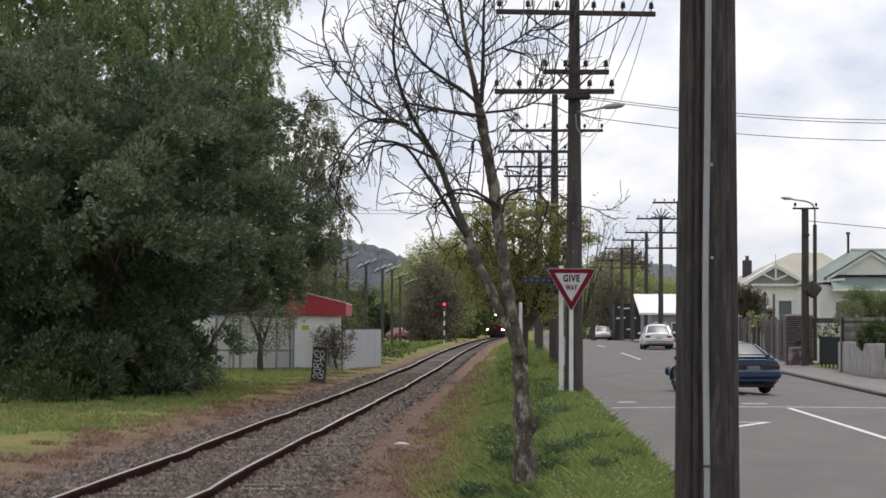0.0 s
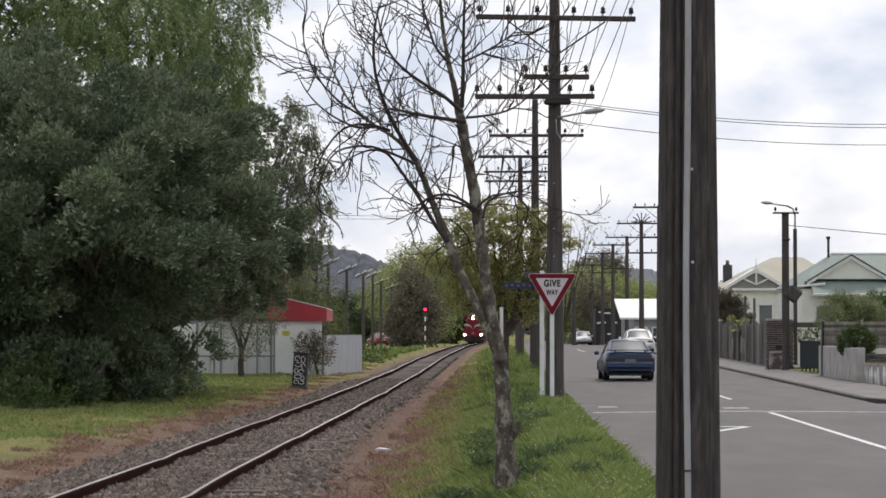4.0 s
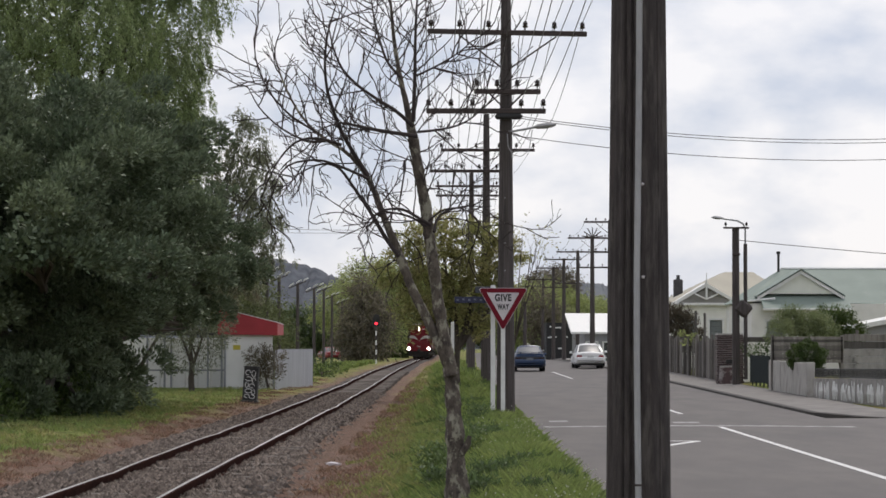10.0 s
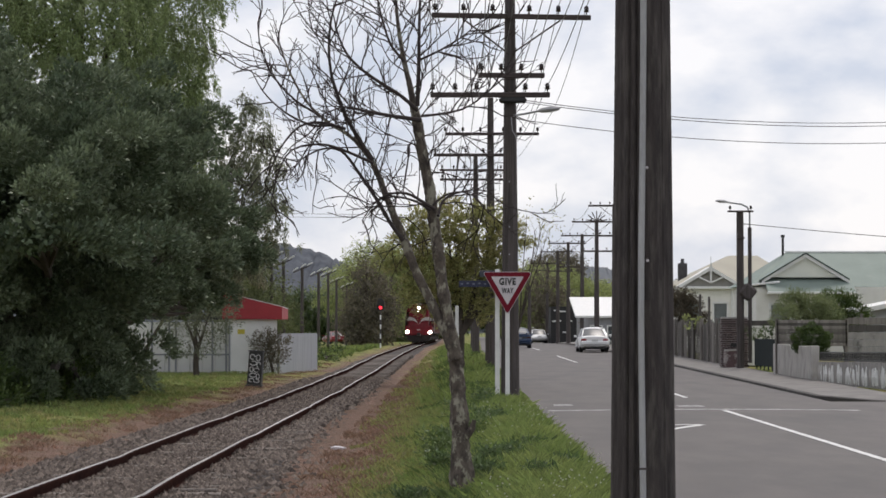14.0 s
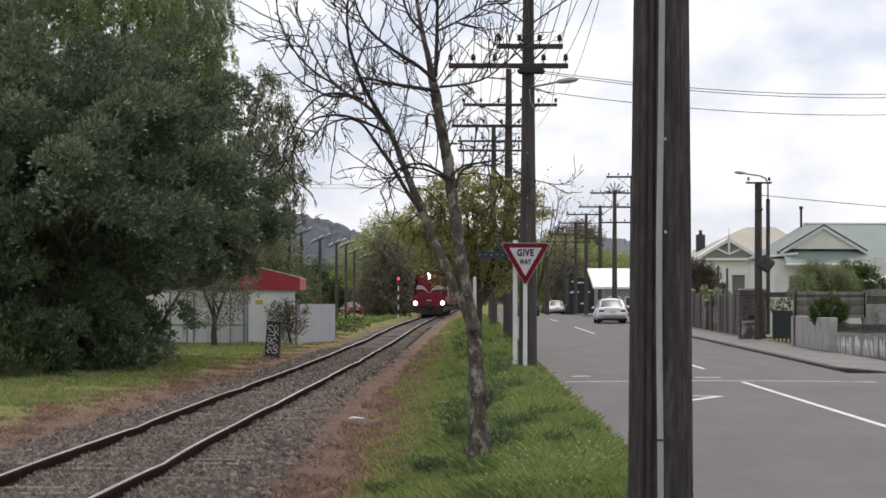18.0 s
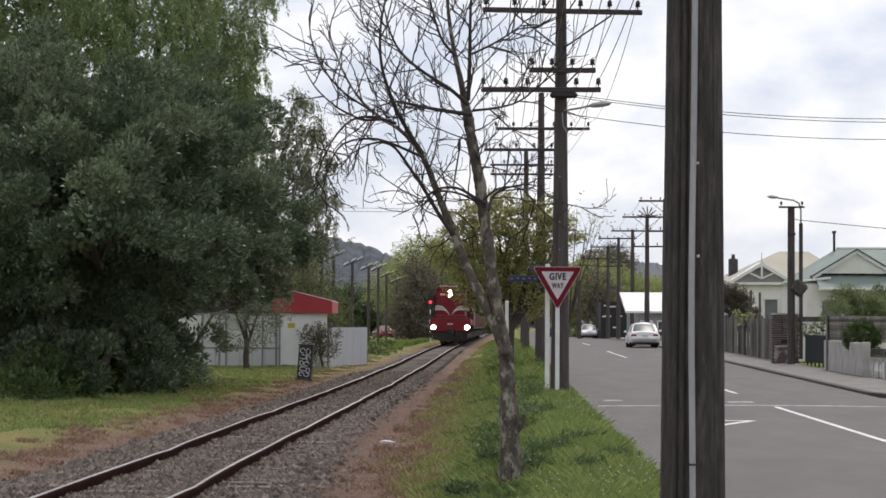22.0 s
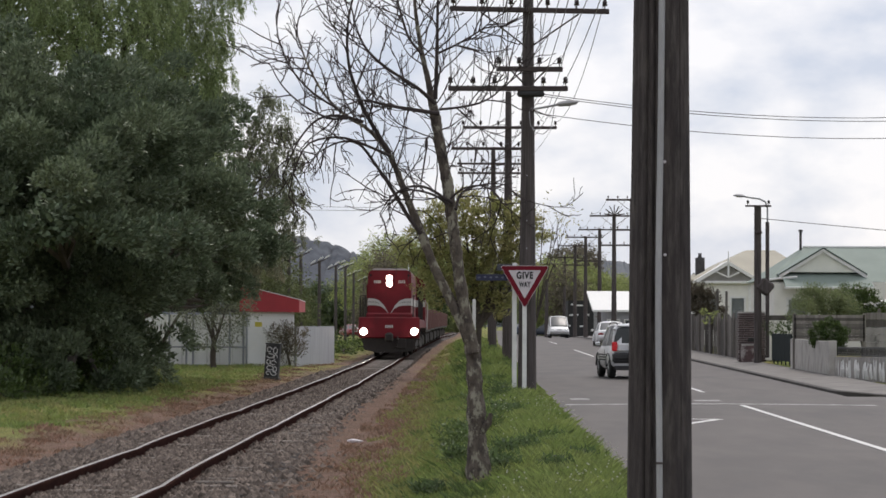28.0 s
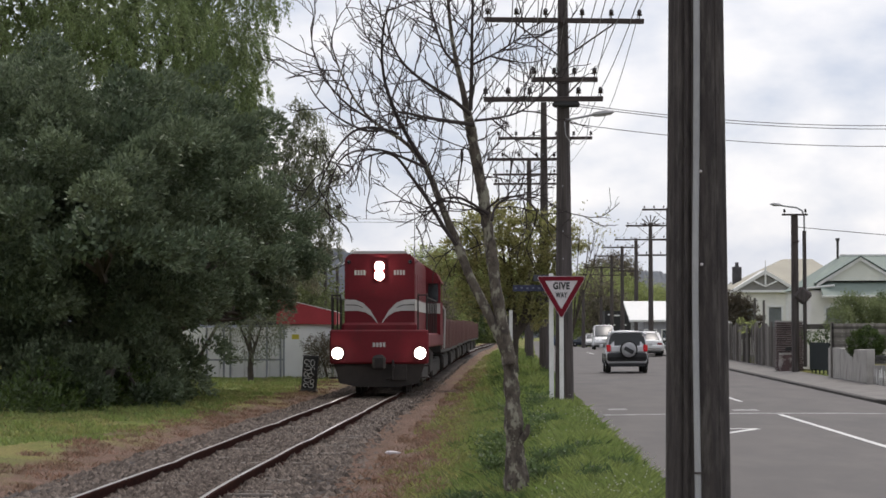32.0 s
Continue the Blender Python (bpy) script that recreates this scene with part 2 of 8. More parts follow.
M_ARM = material("dark_crossarm_wood", (0.07, 0.053, 0.05), (0.04, 0.031, 0.03), scale=4, fine=40, rough=0.85, bump=0.5, stretch=(0.4, 5, 5))
M_INSUL = material("brown_porcelain", (0.03, 0.019, 0.017), (0.02, 0.014, 0.013), rough=0.25, bump=0)
M_WIRE = material("dull_wire", (0.10, 0.10, 0.105), (0.07, 0.07, 0.075), rough=0.5, bump=0)
M_GALV = material("galvanised_steel", (0.42, 0.43, 0.44), (0.3, 0.31, 0.32), scale=8, rough=0.5, metal=0.6, bump=0.1)
M_CONDUIT = material("pale_grey_conduit", (0.4, 0.4, 0.41), (0.28, 0.28, 0.29), scale=4, fine=60, rough=0.6, bump=0.15, stretch=(1, 1, 0.3))
M_WHITE = material("white_paint", (0.76, 0.76, 0.74), (0.6, 0.6, 0.58), scale=3, fine=50, rough=0.6, bump=0.1, c3=(0.38, 0.36, 0.33), wear=(0.62, 0.8), wear_scale=2)
M_SIGNWHITE = material("sign_white", (0.62, 0.58, 0.6), (0.5, 0.46, 0.48), scale=5, fine=60, rough=0.45, bump=0, spec=0.2)
M_SIGNRED = material("sign_red", (0.165, 0.008, 0.02), (0.13, 0.007, 0.017), scale=3, rough=0.5, bump=0, spec=0.15)
M_BLACK = material("black_paint", (0.015, 0.015, 0.016), (0.01, 0.01, 0.01), rough=0.5, bump=0.05)
M_BARK = material("mottled_bark", (0.125, 0.104, 0.082), (0.05, 0.039, 0.034), scale=18, fine=60, rough=0.95, bump=1.0, spread=0.4, c3=(0.26, 0.245, 0.19), wear=(0.52, 0.6), wear_scale=13, stretch=(1, 1, 0.55))
M_TWIG = material("thin_twig_bark", (0.048, 0.036, 0.034), (0.03, 0.023, 0.022), scale=6, rough=0.9, bump=0)


def ground_material():
    """Mown grass, dry straw and reddish weeds beside the track, by distance from the rails and noise."""
    m = bpy.data.materials.new("ground_grass")
    m.use_nodes = True
    nd, ln = m.node_tree.nodes, m.node_tree.links
    b = nd["Principled BSDF"]
    b.inputs["Roughness"].default_value = 0.95
    b.inputs["Specular IOR Level"].default_value = 0.1
    tc = nd.new("ShaderNodeTexCoord")

    def tex(scale, detail, stretch=(1, 1, 1), rough=0.55):
        mp = nd.new("ShaderNodeMapping")
        mp.inputs["Scale"].default_value = stretch
        ln.new(tc.outputs["Object"], mp.inputs["Vector"])
        n = nd.new("ShaderNodeTexNoise")
        n.inputs["Scale"].default_value, n.inputs["Detail"].default_value, n.inputs["Roughness"].default_value = scale, detail, rough
        ln.new(mp.outputs[0], n.inputs["Vector"])
        return n.outputs["Fac"]

    def rng_map(src, a, b_, lo=0.0, hi=1.0):
        r = nd.new("ShaderNodeMapRange")
        r.interpolation_type = "SMOOTHSTEP"
        r.inputs[1].default_value, r.inputs[2].default_value, r.inputs[3].default_value, r.inputs[4].default_value = a, b_, lo, hi
        ln.new(src, r.inputs[0])
        return r.outputs[0]

    def maths(op, p, q):
        n = nd.new("ShaderNodeMath")
        n.operation = op
        for i, s in enumerate((p, q)):
            if isinstance(s, (int, float)):
                n.inputs[i].default_value = s
            else:
                ln.new(s, n.inputs[i])
        return n.outputs[0]

    def mixc(fac, c1, c2):
        n = nd.new("ShaderNodeMixRGB")
        ln.new(fac, n.inputs[0])
        for i, c in ((1, c1), (2, c2)):
            if isinstance(c, tuple):
                n.inputs[i].default_value = (*c, 1)
            else:
                ln.new(c, n.inputs[i])
        return n.outputs[0]

    fine, mid, big = tex(38, 4), tex(5, 5, (1, 0.4, 1)), tex(0.55, 4, (1, 0.35, 1))
    green = mixc(rng_map(mid, 0.35, 0.65), (0.115, 0.16, 0.042), (0.21, 0.235, 0.074))
    straw = mixc(rng_map(big, 0.42, 0.6), green, (0.25, 0.225, 0.088))
    red = mixc(rng_map(mid, 0.35, 0.65), (0.23, 0.148, 0.117), (0.17, 0.118, 0.088))
    sep = nd.new("ShaderNodeSeparateXYZ")
    ln.new(tc.outputs["Object"], sep.inputs[0])
    # distance from the middle of the track, in metres
    line = maths("MULTIPLY", sep.outputs["Y"], 0.003)
    off = maths("ABSOLUTE", maths("SUBTRACT", maths("ADD", sep.outputs["X"], 3.45), line), 0)
    wob = maths("ADD", off, maths("MULTIPLY", maths("SUBTRACT", big, 0.5), 3.2))
    wob = maths("ADD", wob, maths("MULTIPLY", maths("SUBTRACT", mid, 0.5), 1.2))
    wob = maths("ADD", wob, rng_map(sep.outputs["Y"], 45, 100, 0.0, 0.9))
    near = rng_map(wob, 2.2, 3.4, 1.0, 0.0)
    col = mixc(near, straw, red)
    spk = rng_map(fine, 0.35, 0.7, 0.62, 1.25)
    hs = nd.new("ShaderNodeHueSaturation")
    ln.new(spk, hs.inputs["Value"])
    ln.new(col, hs.inputs["Color"])
    ln.new(hs.outputs[0], b.inputs["Base Color"])
    bp = nd.new("ShaderNodeBump")
    bp.inputs["Strength"].default_value, bp.inputs["Distance"].default_value = 0.9, 0.06
    ln.new(fine, bp.inputs["Height"])
    ln.new(bp.outputs[0], b.inputs["Normal"])
    return m


M_GROUND = ground_material()

# ---- the land: ground, track, road ----
def track_x(y):
    return -3.45 + 0.003 * y


def track_z(y):
    """The line climbs gently to a crest and falls away again."""
    return np.interp(y, [60, 90, 107, 124, 140, 175, 213, 231, 262, 290, 340, 600], [0, 0.08, 0.18, 0.26, 0.3, 0.34, 0.35, 0.32, 0.24, 0.17, 0.15, 0.0])


def bend(y):
    """The road swings a little to the right far away."""
    return np.maximum(0, np.asarray(y, float) - 150) * 0.012


def road_z(y):
    return np.interp(y, [0, 150, 195, 290, 340, 6000], [-0.67, 0.27, 0.36, 0.08, 0.0, 0.0])


ROAD_L, ROAD_R, FENCE_X = 2.1, 9.55, 11.4
SIDE_Y0, SIDE_Y1 = 44.0, 61.0


def ground_z(x, y):
    """Height of the earth at a place."""
    x, y = np.broadcast_arrays(np.asarray(x, float), np.asarray(y, float))
    d = x - track_x(y)
    rz = road_z(y)
    xr = x - bend(y)
    z = np.interp(d, [-60, -9, -4.5, -2.6, -1.9, 1.9, 2.6, 3.6, 4.75, 60], [-0.05, -0.05, -0.1, -0.16, -0.24, -0.24, -0.13, 0.02, 0.1, 0.1])
    rise = np.clip((y - 52) / 35, 0, 1) * np.clip((d - 2.8) / 1.2, 0, 1) * 0.25
    z = z + rise
    z = z + np.maximum(0, track_z(y) - rise) * np.interp(d, [-6.5, -2.2, 2.4, 4.5], [0, 1, 1, 0])
    bank = np.interp(xr, [0.6, 1.35, 1.95, 2.1], [0, 0.05, 0.75, 1.0])
    z = z * (1 - bank) + (rz - 0.02) * bank
    z = np.where(xr > 2.15, rz - 0.25, z)
    t = np.clip((xr - FENCE_X) / 0.3, 0, 1)
    z = z * (1 - t) + (rz + 0.12) * t
    z = np.where((xr > ROAD_R) & (y > SIDE_Y0 - 6) & (y < SIDE_Y1 + 0.8), rz - 0.25, z)
    far = np.clip((y - 330) / 300, 0, 1)
    return z * (1 - far)


def grid_mesh(name, xs, ys, zf):
    X, Y = np.meshgrid(xs, ys)
    Z = zf(X, Y)
    n, k = len(ys), len(xs)
    v = np.stack([X, Y, Z], -1).reshape(-1, 3)
    f = [(i * k + j, i * k + j + 1, (i + 1) * k + j + 1, (i + 1) * k + j) for i in range(n - 1) for j in range(k - 1)]
    g = Geo().add(v, f)
    me = g.mesh(name)
    me.polygons.foreach_set("use_smooth", [True] * len(me.polygons))
    return me


def swell(x, y):
    z = ground_z(x, y)
    lump = 0.03 * np.sin(1.7 * x + 0.6 * y) * np.sin(0.9 * y - 0.5 * x) + 0.02 * np.sin(3.1 * x - 1.3 * y)
    on = ((x < 1.4) & (np.abs(x - track_x(y)) > 2.2)) | (x > 12)
    return z + np.where(on, lump, 0)


xs = np.concatenate([[-2500, -900, -300, -120, -60, -40], np.arange(-30, -8, 1.0), np.arange(-8, 14, 0.25), np.arange(14, 40, 2.0), [60, 120, 300, 900, 2500]])
ys = np.concatenate([[-400, -100, -30], np.arange(-10, 90, 0.8), np.arange(90, 360, 4.0), [400, 500, 700, 1200, 2600, 4500]])
ground = part("ground", grid_mesh("ground", xs, ys, swell), M_GROUND)
tagged(ground, "mown grass with dry straw and reddish weeds beside the track", "ground", kind="structure")

# the road, one sheet with a slight camber, and the side street that joins it
ys = np.concatenate([np.arange(-40, 360, 4.0), [420, 600]])
road = Geo()
cols = np.linspace(0, 1, 9)
v = []
for y in ys:
    for c in cols:
        x = ROAD_L - 0.12 + (ROAD_R - ROAD_L + 0.12) * c + bend(y)
        v.append((x, y, road_z(y) + 0.0 + 0.03 * math.sin(math.pi * c)))
k = len(cols)
road.add(v, [(i * k + j, i * k + j + 1, (i + 1) * k + j + 1, (i + 1) * k + j) for i in range(len(ys) - 1) for j in range(k - 1)])
road_ob = part("road", road, M_ASPHALT, smooth=True)
tagged(road_ob, "worn grey asphalt street with faint repair seams", "road", kind="structure")
side = Geo()
v = []
side_ys = np.linspace(SIDE_Y0 - 2, SIDE_Y1, 8)
for y in side_ys:
    r = max(0.0, 1.0 - (SIDE_Y1 - y) / 2.4) * 1.2
    for x in (ROAD_R - 0.01, ROAD_R + 1.2, 14.0, 40.0, 200.0):
        v.append((x, y, road_z(y)))
side.add(v, [(i * 5 + j, i * 5 + j + 1, (i + 1) * 5 + j + 1, (i + 1) * 5 + j) for i in range(len(side_ys) - 1) for j in range(4)])
tagged(part("side_street", side, M_ASPHALT), "grey asphalt side street meeting the road", "road", kind="structure")

# kerb and footpath on the house side, with the rounded corner of the side street
def corner_line(offset):
    """A line beside the road that turns off into the side street."""
    pts = [(200.0, SIDE_Y1 + offset), (40.0, SIDE_Y1 + offset), (14.0, SIDE_Y1 + offset)]
    rad = 2.6 - offset
    for a in np.linspace(0, 90, 9):
        pts.append((ROAD_R + 2.6 - rad * math.sin(radians(a)), SIDE_Y1 + 2.6 - rad * math.cos(radians(a))))
    for y in np.concatenate([np.arange(66, 150, 6.0), np.arange(150, 360, 15.0), [420, 600]]):
        pts.append((ROAD_R + offset + float(bend(y)), float(y)))
    return pts


def kerb_rise(x, y):
    """The kerb's height: low round the corner, where it runs out."""
    return 0.085 if y > 65 else 0.085 * min(1.0, max(0.22, (ROAD_R + 1.6 - x) / 1.4))


inner, outer, back = corner_line(0.0), corner_line(0.16), corner_line(FENCE_X - ROAD_R)
kerb = Geo()
rows = []
for (x0, y0), (x1, y1) in zip(inner, outer):
    z = float(road_z(y0))
    h = kerb_rise(x0, y0)
    rows.append([(x0, y0, z - 0.1), (x0, y0, z + h - 0.02), (x0 + (x1 - x0) * 0.2, y0 + (y1 - y0) * 0.2, z + h), (x1, y1, z + h), (x1, y1, z - 0.1)])
kerb.loft(rows)
tagged(part("kerb", kerb, M_KERB), "dark weathered concrete kerb along the footpath", "kerb", kind="structure")
foot = Geo()
v = []
for (x0, y0), (x1, y1) in zip(outer, back):
    v += [(x0, y0, float(road_z(y0)) + kerb_rise(x0, y0) - 0.004), (x1, y1, float(road_z(y0)) + 0.15)]
foot.add(v, [(2 * i, 2 * i + 1, 2 * i + 3, 2 * i + 2) for i in range(len(outer) - 1)])
tagged(part("pavement", foot, M_PATH), "pale grey asphalt footpath behind the kerb", "pavement", kind="structure")


def stripe(points, width, mat=None, label="white painted road line", lift=0.034):
    """A painted line along points (x, y) on the road."""
    p = np.array(points, float)
    d = np.gradient(p, axis=0)
    d /= np.linalg.norm(d, axis=1)[:, None]
    s = np.stack([-d[:, 1], d[:, 0]], 1) * width / 2
    v = []
    for (x, y), (a, b) in zip(p, s):
        for q in ((x + a, y + b), (x - a, y - b)):
            c = np.clip((q[0] - ROAD_L) / (ROAD_R - ROAD_L), 0, 1)
            v.append((*q, float(road_z(q[1])) + 0.03 * math.sin(math.pi * c) + lift - 0.028))
    g = Geo().add(v, [(2 * i, 2 * i + 1, 2 * i + 3, 2 * i + 2) for i in range(len(p) - 1)])
    return tagged(part("road_marking", g, mat or M_PAINT), label, "road marking", kind="structure")


def seg(x0, y0, x1, y1, n=9):
    return [(x0 + (x1 - x0) * i / (n - 1), y0 + (y1 - y0) * i / (n - 1)) for i in range(n)]


stripe(seg(6.16, 54.4, 6.62, 20), 0.13)
stripe(seg(6.13, 62.9, 6.09, 68.5), 0.12)
stripe(seg(5.78, 110, 5.69, 128), 0.11)
stripe(seg(5.62, 150, 5.6, 163), 0.11)
# the give-way triangle and the worn bars across the mouth of the junction
g_tri = [((3.5, 44.0), (4.92, 47.35)), ((4.92, 47.35), (3.5, 47.6))]
for a, b in g_tri:
    stripe(seg(*a, *b, 5), 0.19, label="white painted triangle edge on the road")
stripe(seg(2.25, 54.9, 9.3, 55.2), 0.55, M_PAINT_WORN, "faint worn line across the road")
stripe(seg(5.35, 57.0, 5.95, 57.0, 4), 0.9, M_PAINT_WORN, "faint worn bar on the road")
stripe(seg(2.5, 58.2, 2.95, 58.2, 4), 1.0, M_PAINT_WORN, "faint worn bar on the road")

# the railway track
track = thing("railway_track", "rusty narrow-gauge railway track on weathered sleepers", "railway track", kind="structure")


def rail_wobble(y, side):
    """Old rails: dipped joints and small kinks."""
    dip = 0.0
    for j in range(-2, 40):
        yj = 16.3 + 12.8 * j + (6.2 if side > 0 else 0.0)
        dip -= 0.02 * math.exp(-abs(y - yj) / 0.9)
    kink = 0.011 * math.sin(y * 0.31 + side) + 0.006 * math.sin(y * 0.83 + 2 * side)
    return kink, dip


for s in (-1, 1):
    body, head = Geo(), Geo()
    rings, heads = [], []
    for y in np.concatenate([np.arange(-30, 6, 3.0), np.arange(6, 130, 0.5), np.arange(130, 360, 3.0), np.arange(360, 700, 20.0)]):
        kx, dz = rail_wobble(y, s)
        dz += float(track_z(y))
        x = track_x(y) + s * 0.569 + kx
        prof = [(-0.06, -0.13), (0.06, -0.13), (0.06, -0.118), (0.012, -0.1), (0.009, -0.045), (0.033, -0.036), (0.034, -0.006), (-0.034, -0.006), (-0.033, -0.036), (-0.009, -0.045), (-0.012, -0.1), (-0.06, -0.118)]
        rings.append([(x + a, y, b + dz) for a, b in prof])
        heads.append([(x + a, y, b + dz) for a, b in ((-0.03, -0.0062), (0.004, -0.0062), (0.0, 0.0), (-0.028, 0.0))])
    body.loft(rings)
    head.loft(heads)
    rail = part("rail", body, M_RAIL, track)
    part("rail_head", head, M_RAILTOP, rail, "worn bright running surface")

bed_xs = np.array([-2.2, -1.9, -1.7, -1.5, -1.3, -0.8, 0, 0.8, 1.3, 1.5, 1.7, 1.9, 2.2])
bed_ys = np.concatenate([np.arange(-32, 4, 3.0), np.arange(4, 120, 0.7), np.arange(120, 700, 8.0)])


def bed_z(x, y):
    d = np.abs(x - track_x(y))
    return np.interp(d, [0, 1.1, 1.5, 1.9, 2.2], [-0.135, -0.135, -0.16, -0.24, -0.34]) + track_z(y) + 0.012 * np.sin(2.3 * y + 3 * x)


v, f = [], []
for i, y in enumerate(bed_ys):
    for b in bed_xs:
        narrow = float(np.interp(y, [24, 34, 46], [0.78, 0.62, 0.54]) if b > 0 else np.interp(y, [25, 60, 110], [0.92, 0.76, 0.68])) if abs(b) > 1.0 else 1.0
        x = track_x(y) + b * narrow * (1 + (0.3 * noise.noise((y * 0.45, 3.0 * (b > 0), 0)) + 0.2 * noise.noise((y * 1.7, 5.0 * (b > 0), 2))) * (abs(b) > 1.4))
        v.append((x, y, float(bed_z(track_x(y) + b, y))))
k = len(bed_xs)
f = [(i * k + j, i * k + j + 1, (i + 1) * k + j + 1, (i + 1) * k + j) for i in range(len(bed_ys) - 1) for j in range(k - 1)]
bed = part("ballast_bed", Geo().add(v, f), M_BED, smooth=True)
tagged(bed, "grey-brown stone ballast bed under the track", "ballast", kind="structure")

# loose ballast stones near by
n = 46000
y = 19 + 62 * rng.random(n) ** 1.7
off = np.clip(rng.normal(-0.14, 0.78, n), -2.0 * np.interp(y, [25, 60], [1.0, 0.8]), np.interp(y, [24, 34, 46], [1.6, 1.2, 0.95]) + 0.5 * rng.random(n) ** 4)
x = track_x(y) + off
z = bed_z(x, y) + 0.008
size = 0.019 + 0.042 * rng.random(n) ** 1.3
base = np.array([(1, 0, 0), (0, 1, 0), (-1, 0, 0), (0, -1, 0), (0, 0, 0.8), (0, 0, -0.6)], float)
turn = rng.random(n) * 6.28
jit = base[None] * rng.uniform(0.6, 1.35, (n, 6, 1))
c, s_ = np.cos(turn)[:, None], np.sin(turn)[:, None]
stone = np.stack([jit[..., 0] * c - jit[..., 1] * s_, jit[..., 0] * s_ + jit[..., 1] * c, jit[..., 2]], -1) * size[:, None, None]
stone += np.stack([x, y, z], -1)[:, None]
tri = np.array([(0, 1, 4), (1, 2, 4), (2, 3, 4), (3, 0, 4)])
me = bpy.data.meshes.new("ballast_stones")
me.from_pydata(stone.reshape(-1, 3).tolist(), [], (tri[None] + 6 * np.arange(n)[:, None, None]).reshape(-1, 3).tolist())
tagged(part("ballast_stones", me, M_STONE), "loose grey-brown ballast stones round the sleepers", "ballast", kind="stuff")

# the sleepers
sleeper_me = []
for k in range(4):
    g = Geo().box(0, 0, -0.06, 2.05 + 0.05 * k, 0.2 + 0.012 * (k % 3), 0.12, 0.012)
    me_ = g.mesh("sleeper")
    me_.materials.append(M_SLEEPER)
    sleeper_me.append(me_)
for k in range(190):
    y = 17.0 + 0.62 * k + rng.normal(0, 0.03)
    ob = part("sleeper", sleeper_me[k % 4], M_SLEEPER, track)
    ob.location = (track_x(y) + rng.normal(0, 0.04), y, float(track_z(y)) - 0.113 + rng.normal(0, 0.006))
    ob.rotation_euler = (0, 0, rng.normal(0, 0.015))

# ---- poles, wires and signs along the verge ----
def insulator_mesh():
    return Geo().lathe([(0.012, -0.02), (0.012, 0.06), (0.05, 0.06), (0.055, 0.09), (0.035, 0.105), (0.05, 0.12), (0.045, 0.15), (0.025, 0.185), (0.008, 0.19)], 8).mesh("insulator", True)


INSULATOR = insulator_mesh()


def round_pole(name, height, r_bot, r_top, material_, parent, lean=0.0):
    g = Geo()
    zs = np.linspace(-0.5, height, 9)
    g.tube([(lean * z, 0, z) for z in zs], [r_bot + (r_top - r_bot) * max(0, z) / height for z in zs], 14)
    return part(name, g, material_, parent, smooth=True)


def crossarm(parent, z, length, shift, pins, y=-0.2, tilt=0.0, thick=0.1):
    """A timber arm across a pole, with its pin insulators."""
    rot = Matrix.Rotation(radians(tilt), 3, "Y")
    g = Geo().box(0, 0, 0, length, thick * 0.85, thick, 0.012, rot.to_4x4())
    arm = part("crossarm", g, M_ARM, parent)
    arm.location = (shift, y, z)
    for p in pins:
        ob = part("insulator", INSULATOR, M_INSUL, arm)
        ob.location = (p, 0, -math.tan(radians(tilt)) * p + thick / 2)
    return arm


def brace(parent, a, b):
    return part("brace", Geo().tube([a, b], 0.018, 6), M_ARM, parent)


def wire(points_a, points_b, sag, name="overhead_wire", label="thin overhead power wire between poles", r=0.008, n=14):
    """One hanging wire from a to b."""
    a, b = np.array(points_a), np.array(points_b)
    t = np.linspace(0, 1, n)[:, None]
    p = a + (b - a) * t
    p[:, 2] -= 4 * sag * (t * (1 - t))[:, 0]
    return tagged(part(name, Geo().tube(p, r, 4), M_WIRE), label, "wire", "overhead wires")


# the pole close to the camera, with a pale conduit and nails
near = thing("utility_pole", "dark creosoted timber pole with a pale conduit strip", "utility pole", (1.112, 14.0, -0.15), "poles on the verge")
g = Geo()
rings = []
for z in np.linspace(-0.4, 10.0, 24):
    r = 0.193 - 0.0105 * z
    ring = []
    for a in np.linspace(0, 2 * np.pi, 96, endpoint=False):
        groove = 0.016 * math.exp(-(((a - 4.1) % (2 * np.pi)) / 0.05) ** 2) + 0.018 * math.exp(-(((a - 5.32) % (2 * np.pi)) / 0.05) ** 2) + 0.016 * math.exp(-(((a - 4.38) % (2 * np.pi)) / 0.05) ** 2) + 0.004 * math.sin(7 * a + 0.3 * z) + 0.003 * abs(math.sin(11 * a + 0.2 * math.sin(z))) + 0.002 * math.sin(23 * a + 0.5 * z)
        ring.append(((r - groove) * math.cos(a) + 0.003 * z, (r - groove) * math.sin(a), z))
    rings.append(ring)
g.loft(rings)
part("pole", g, M_POLE_NEAR, near, smooth=True)
near["label"] = "dark split timber power pole with a pale conduit strip"
g = Geo()
pts = [(0.003 * z - 0.011 - 0.014 * math.exp(-((z - 1.8) / 0.9) ** 2), -(0.197 - 0.0105 * z) + 0.004, z) for z in np.linspace(-0.3, 8, 30)]
g.tube(pts, 0.0185, 8)
part("conduit", g, M_CONDUIT, near, "pale grey conduit strip")
for z in (0.85,):
    part("conduit_clip", Geo().box(0.003 * z - 0.016, -(0.197 - 0.0105 * z) - 0.016, z, 0.05, 0.006, 0.012, 0.002), M_POLE, near)
for z, dx in ((2.03, 0.03), (2.56, 0.028)):
    part("nail", Geo().lathe([(0.0095, 0), (0.0095, 0.008), (0.003, 0.013)], 8, dx - 0.012, -(0.192 - 0.0124 * z), z, Matrix.Rotation(radians(90), 4, "X")), M_SIGNWHITE, near)
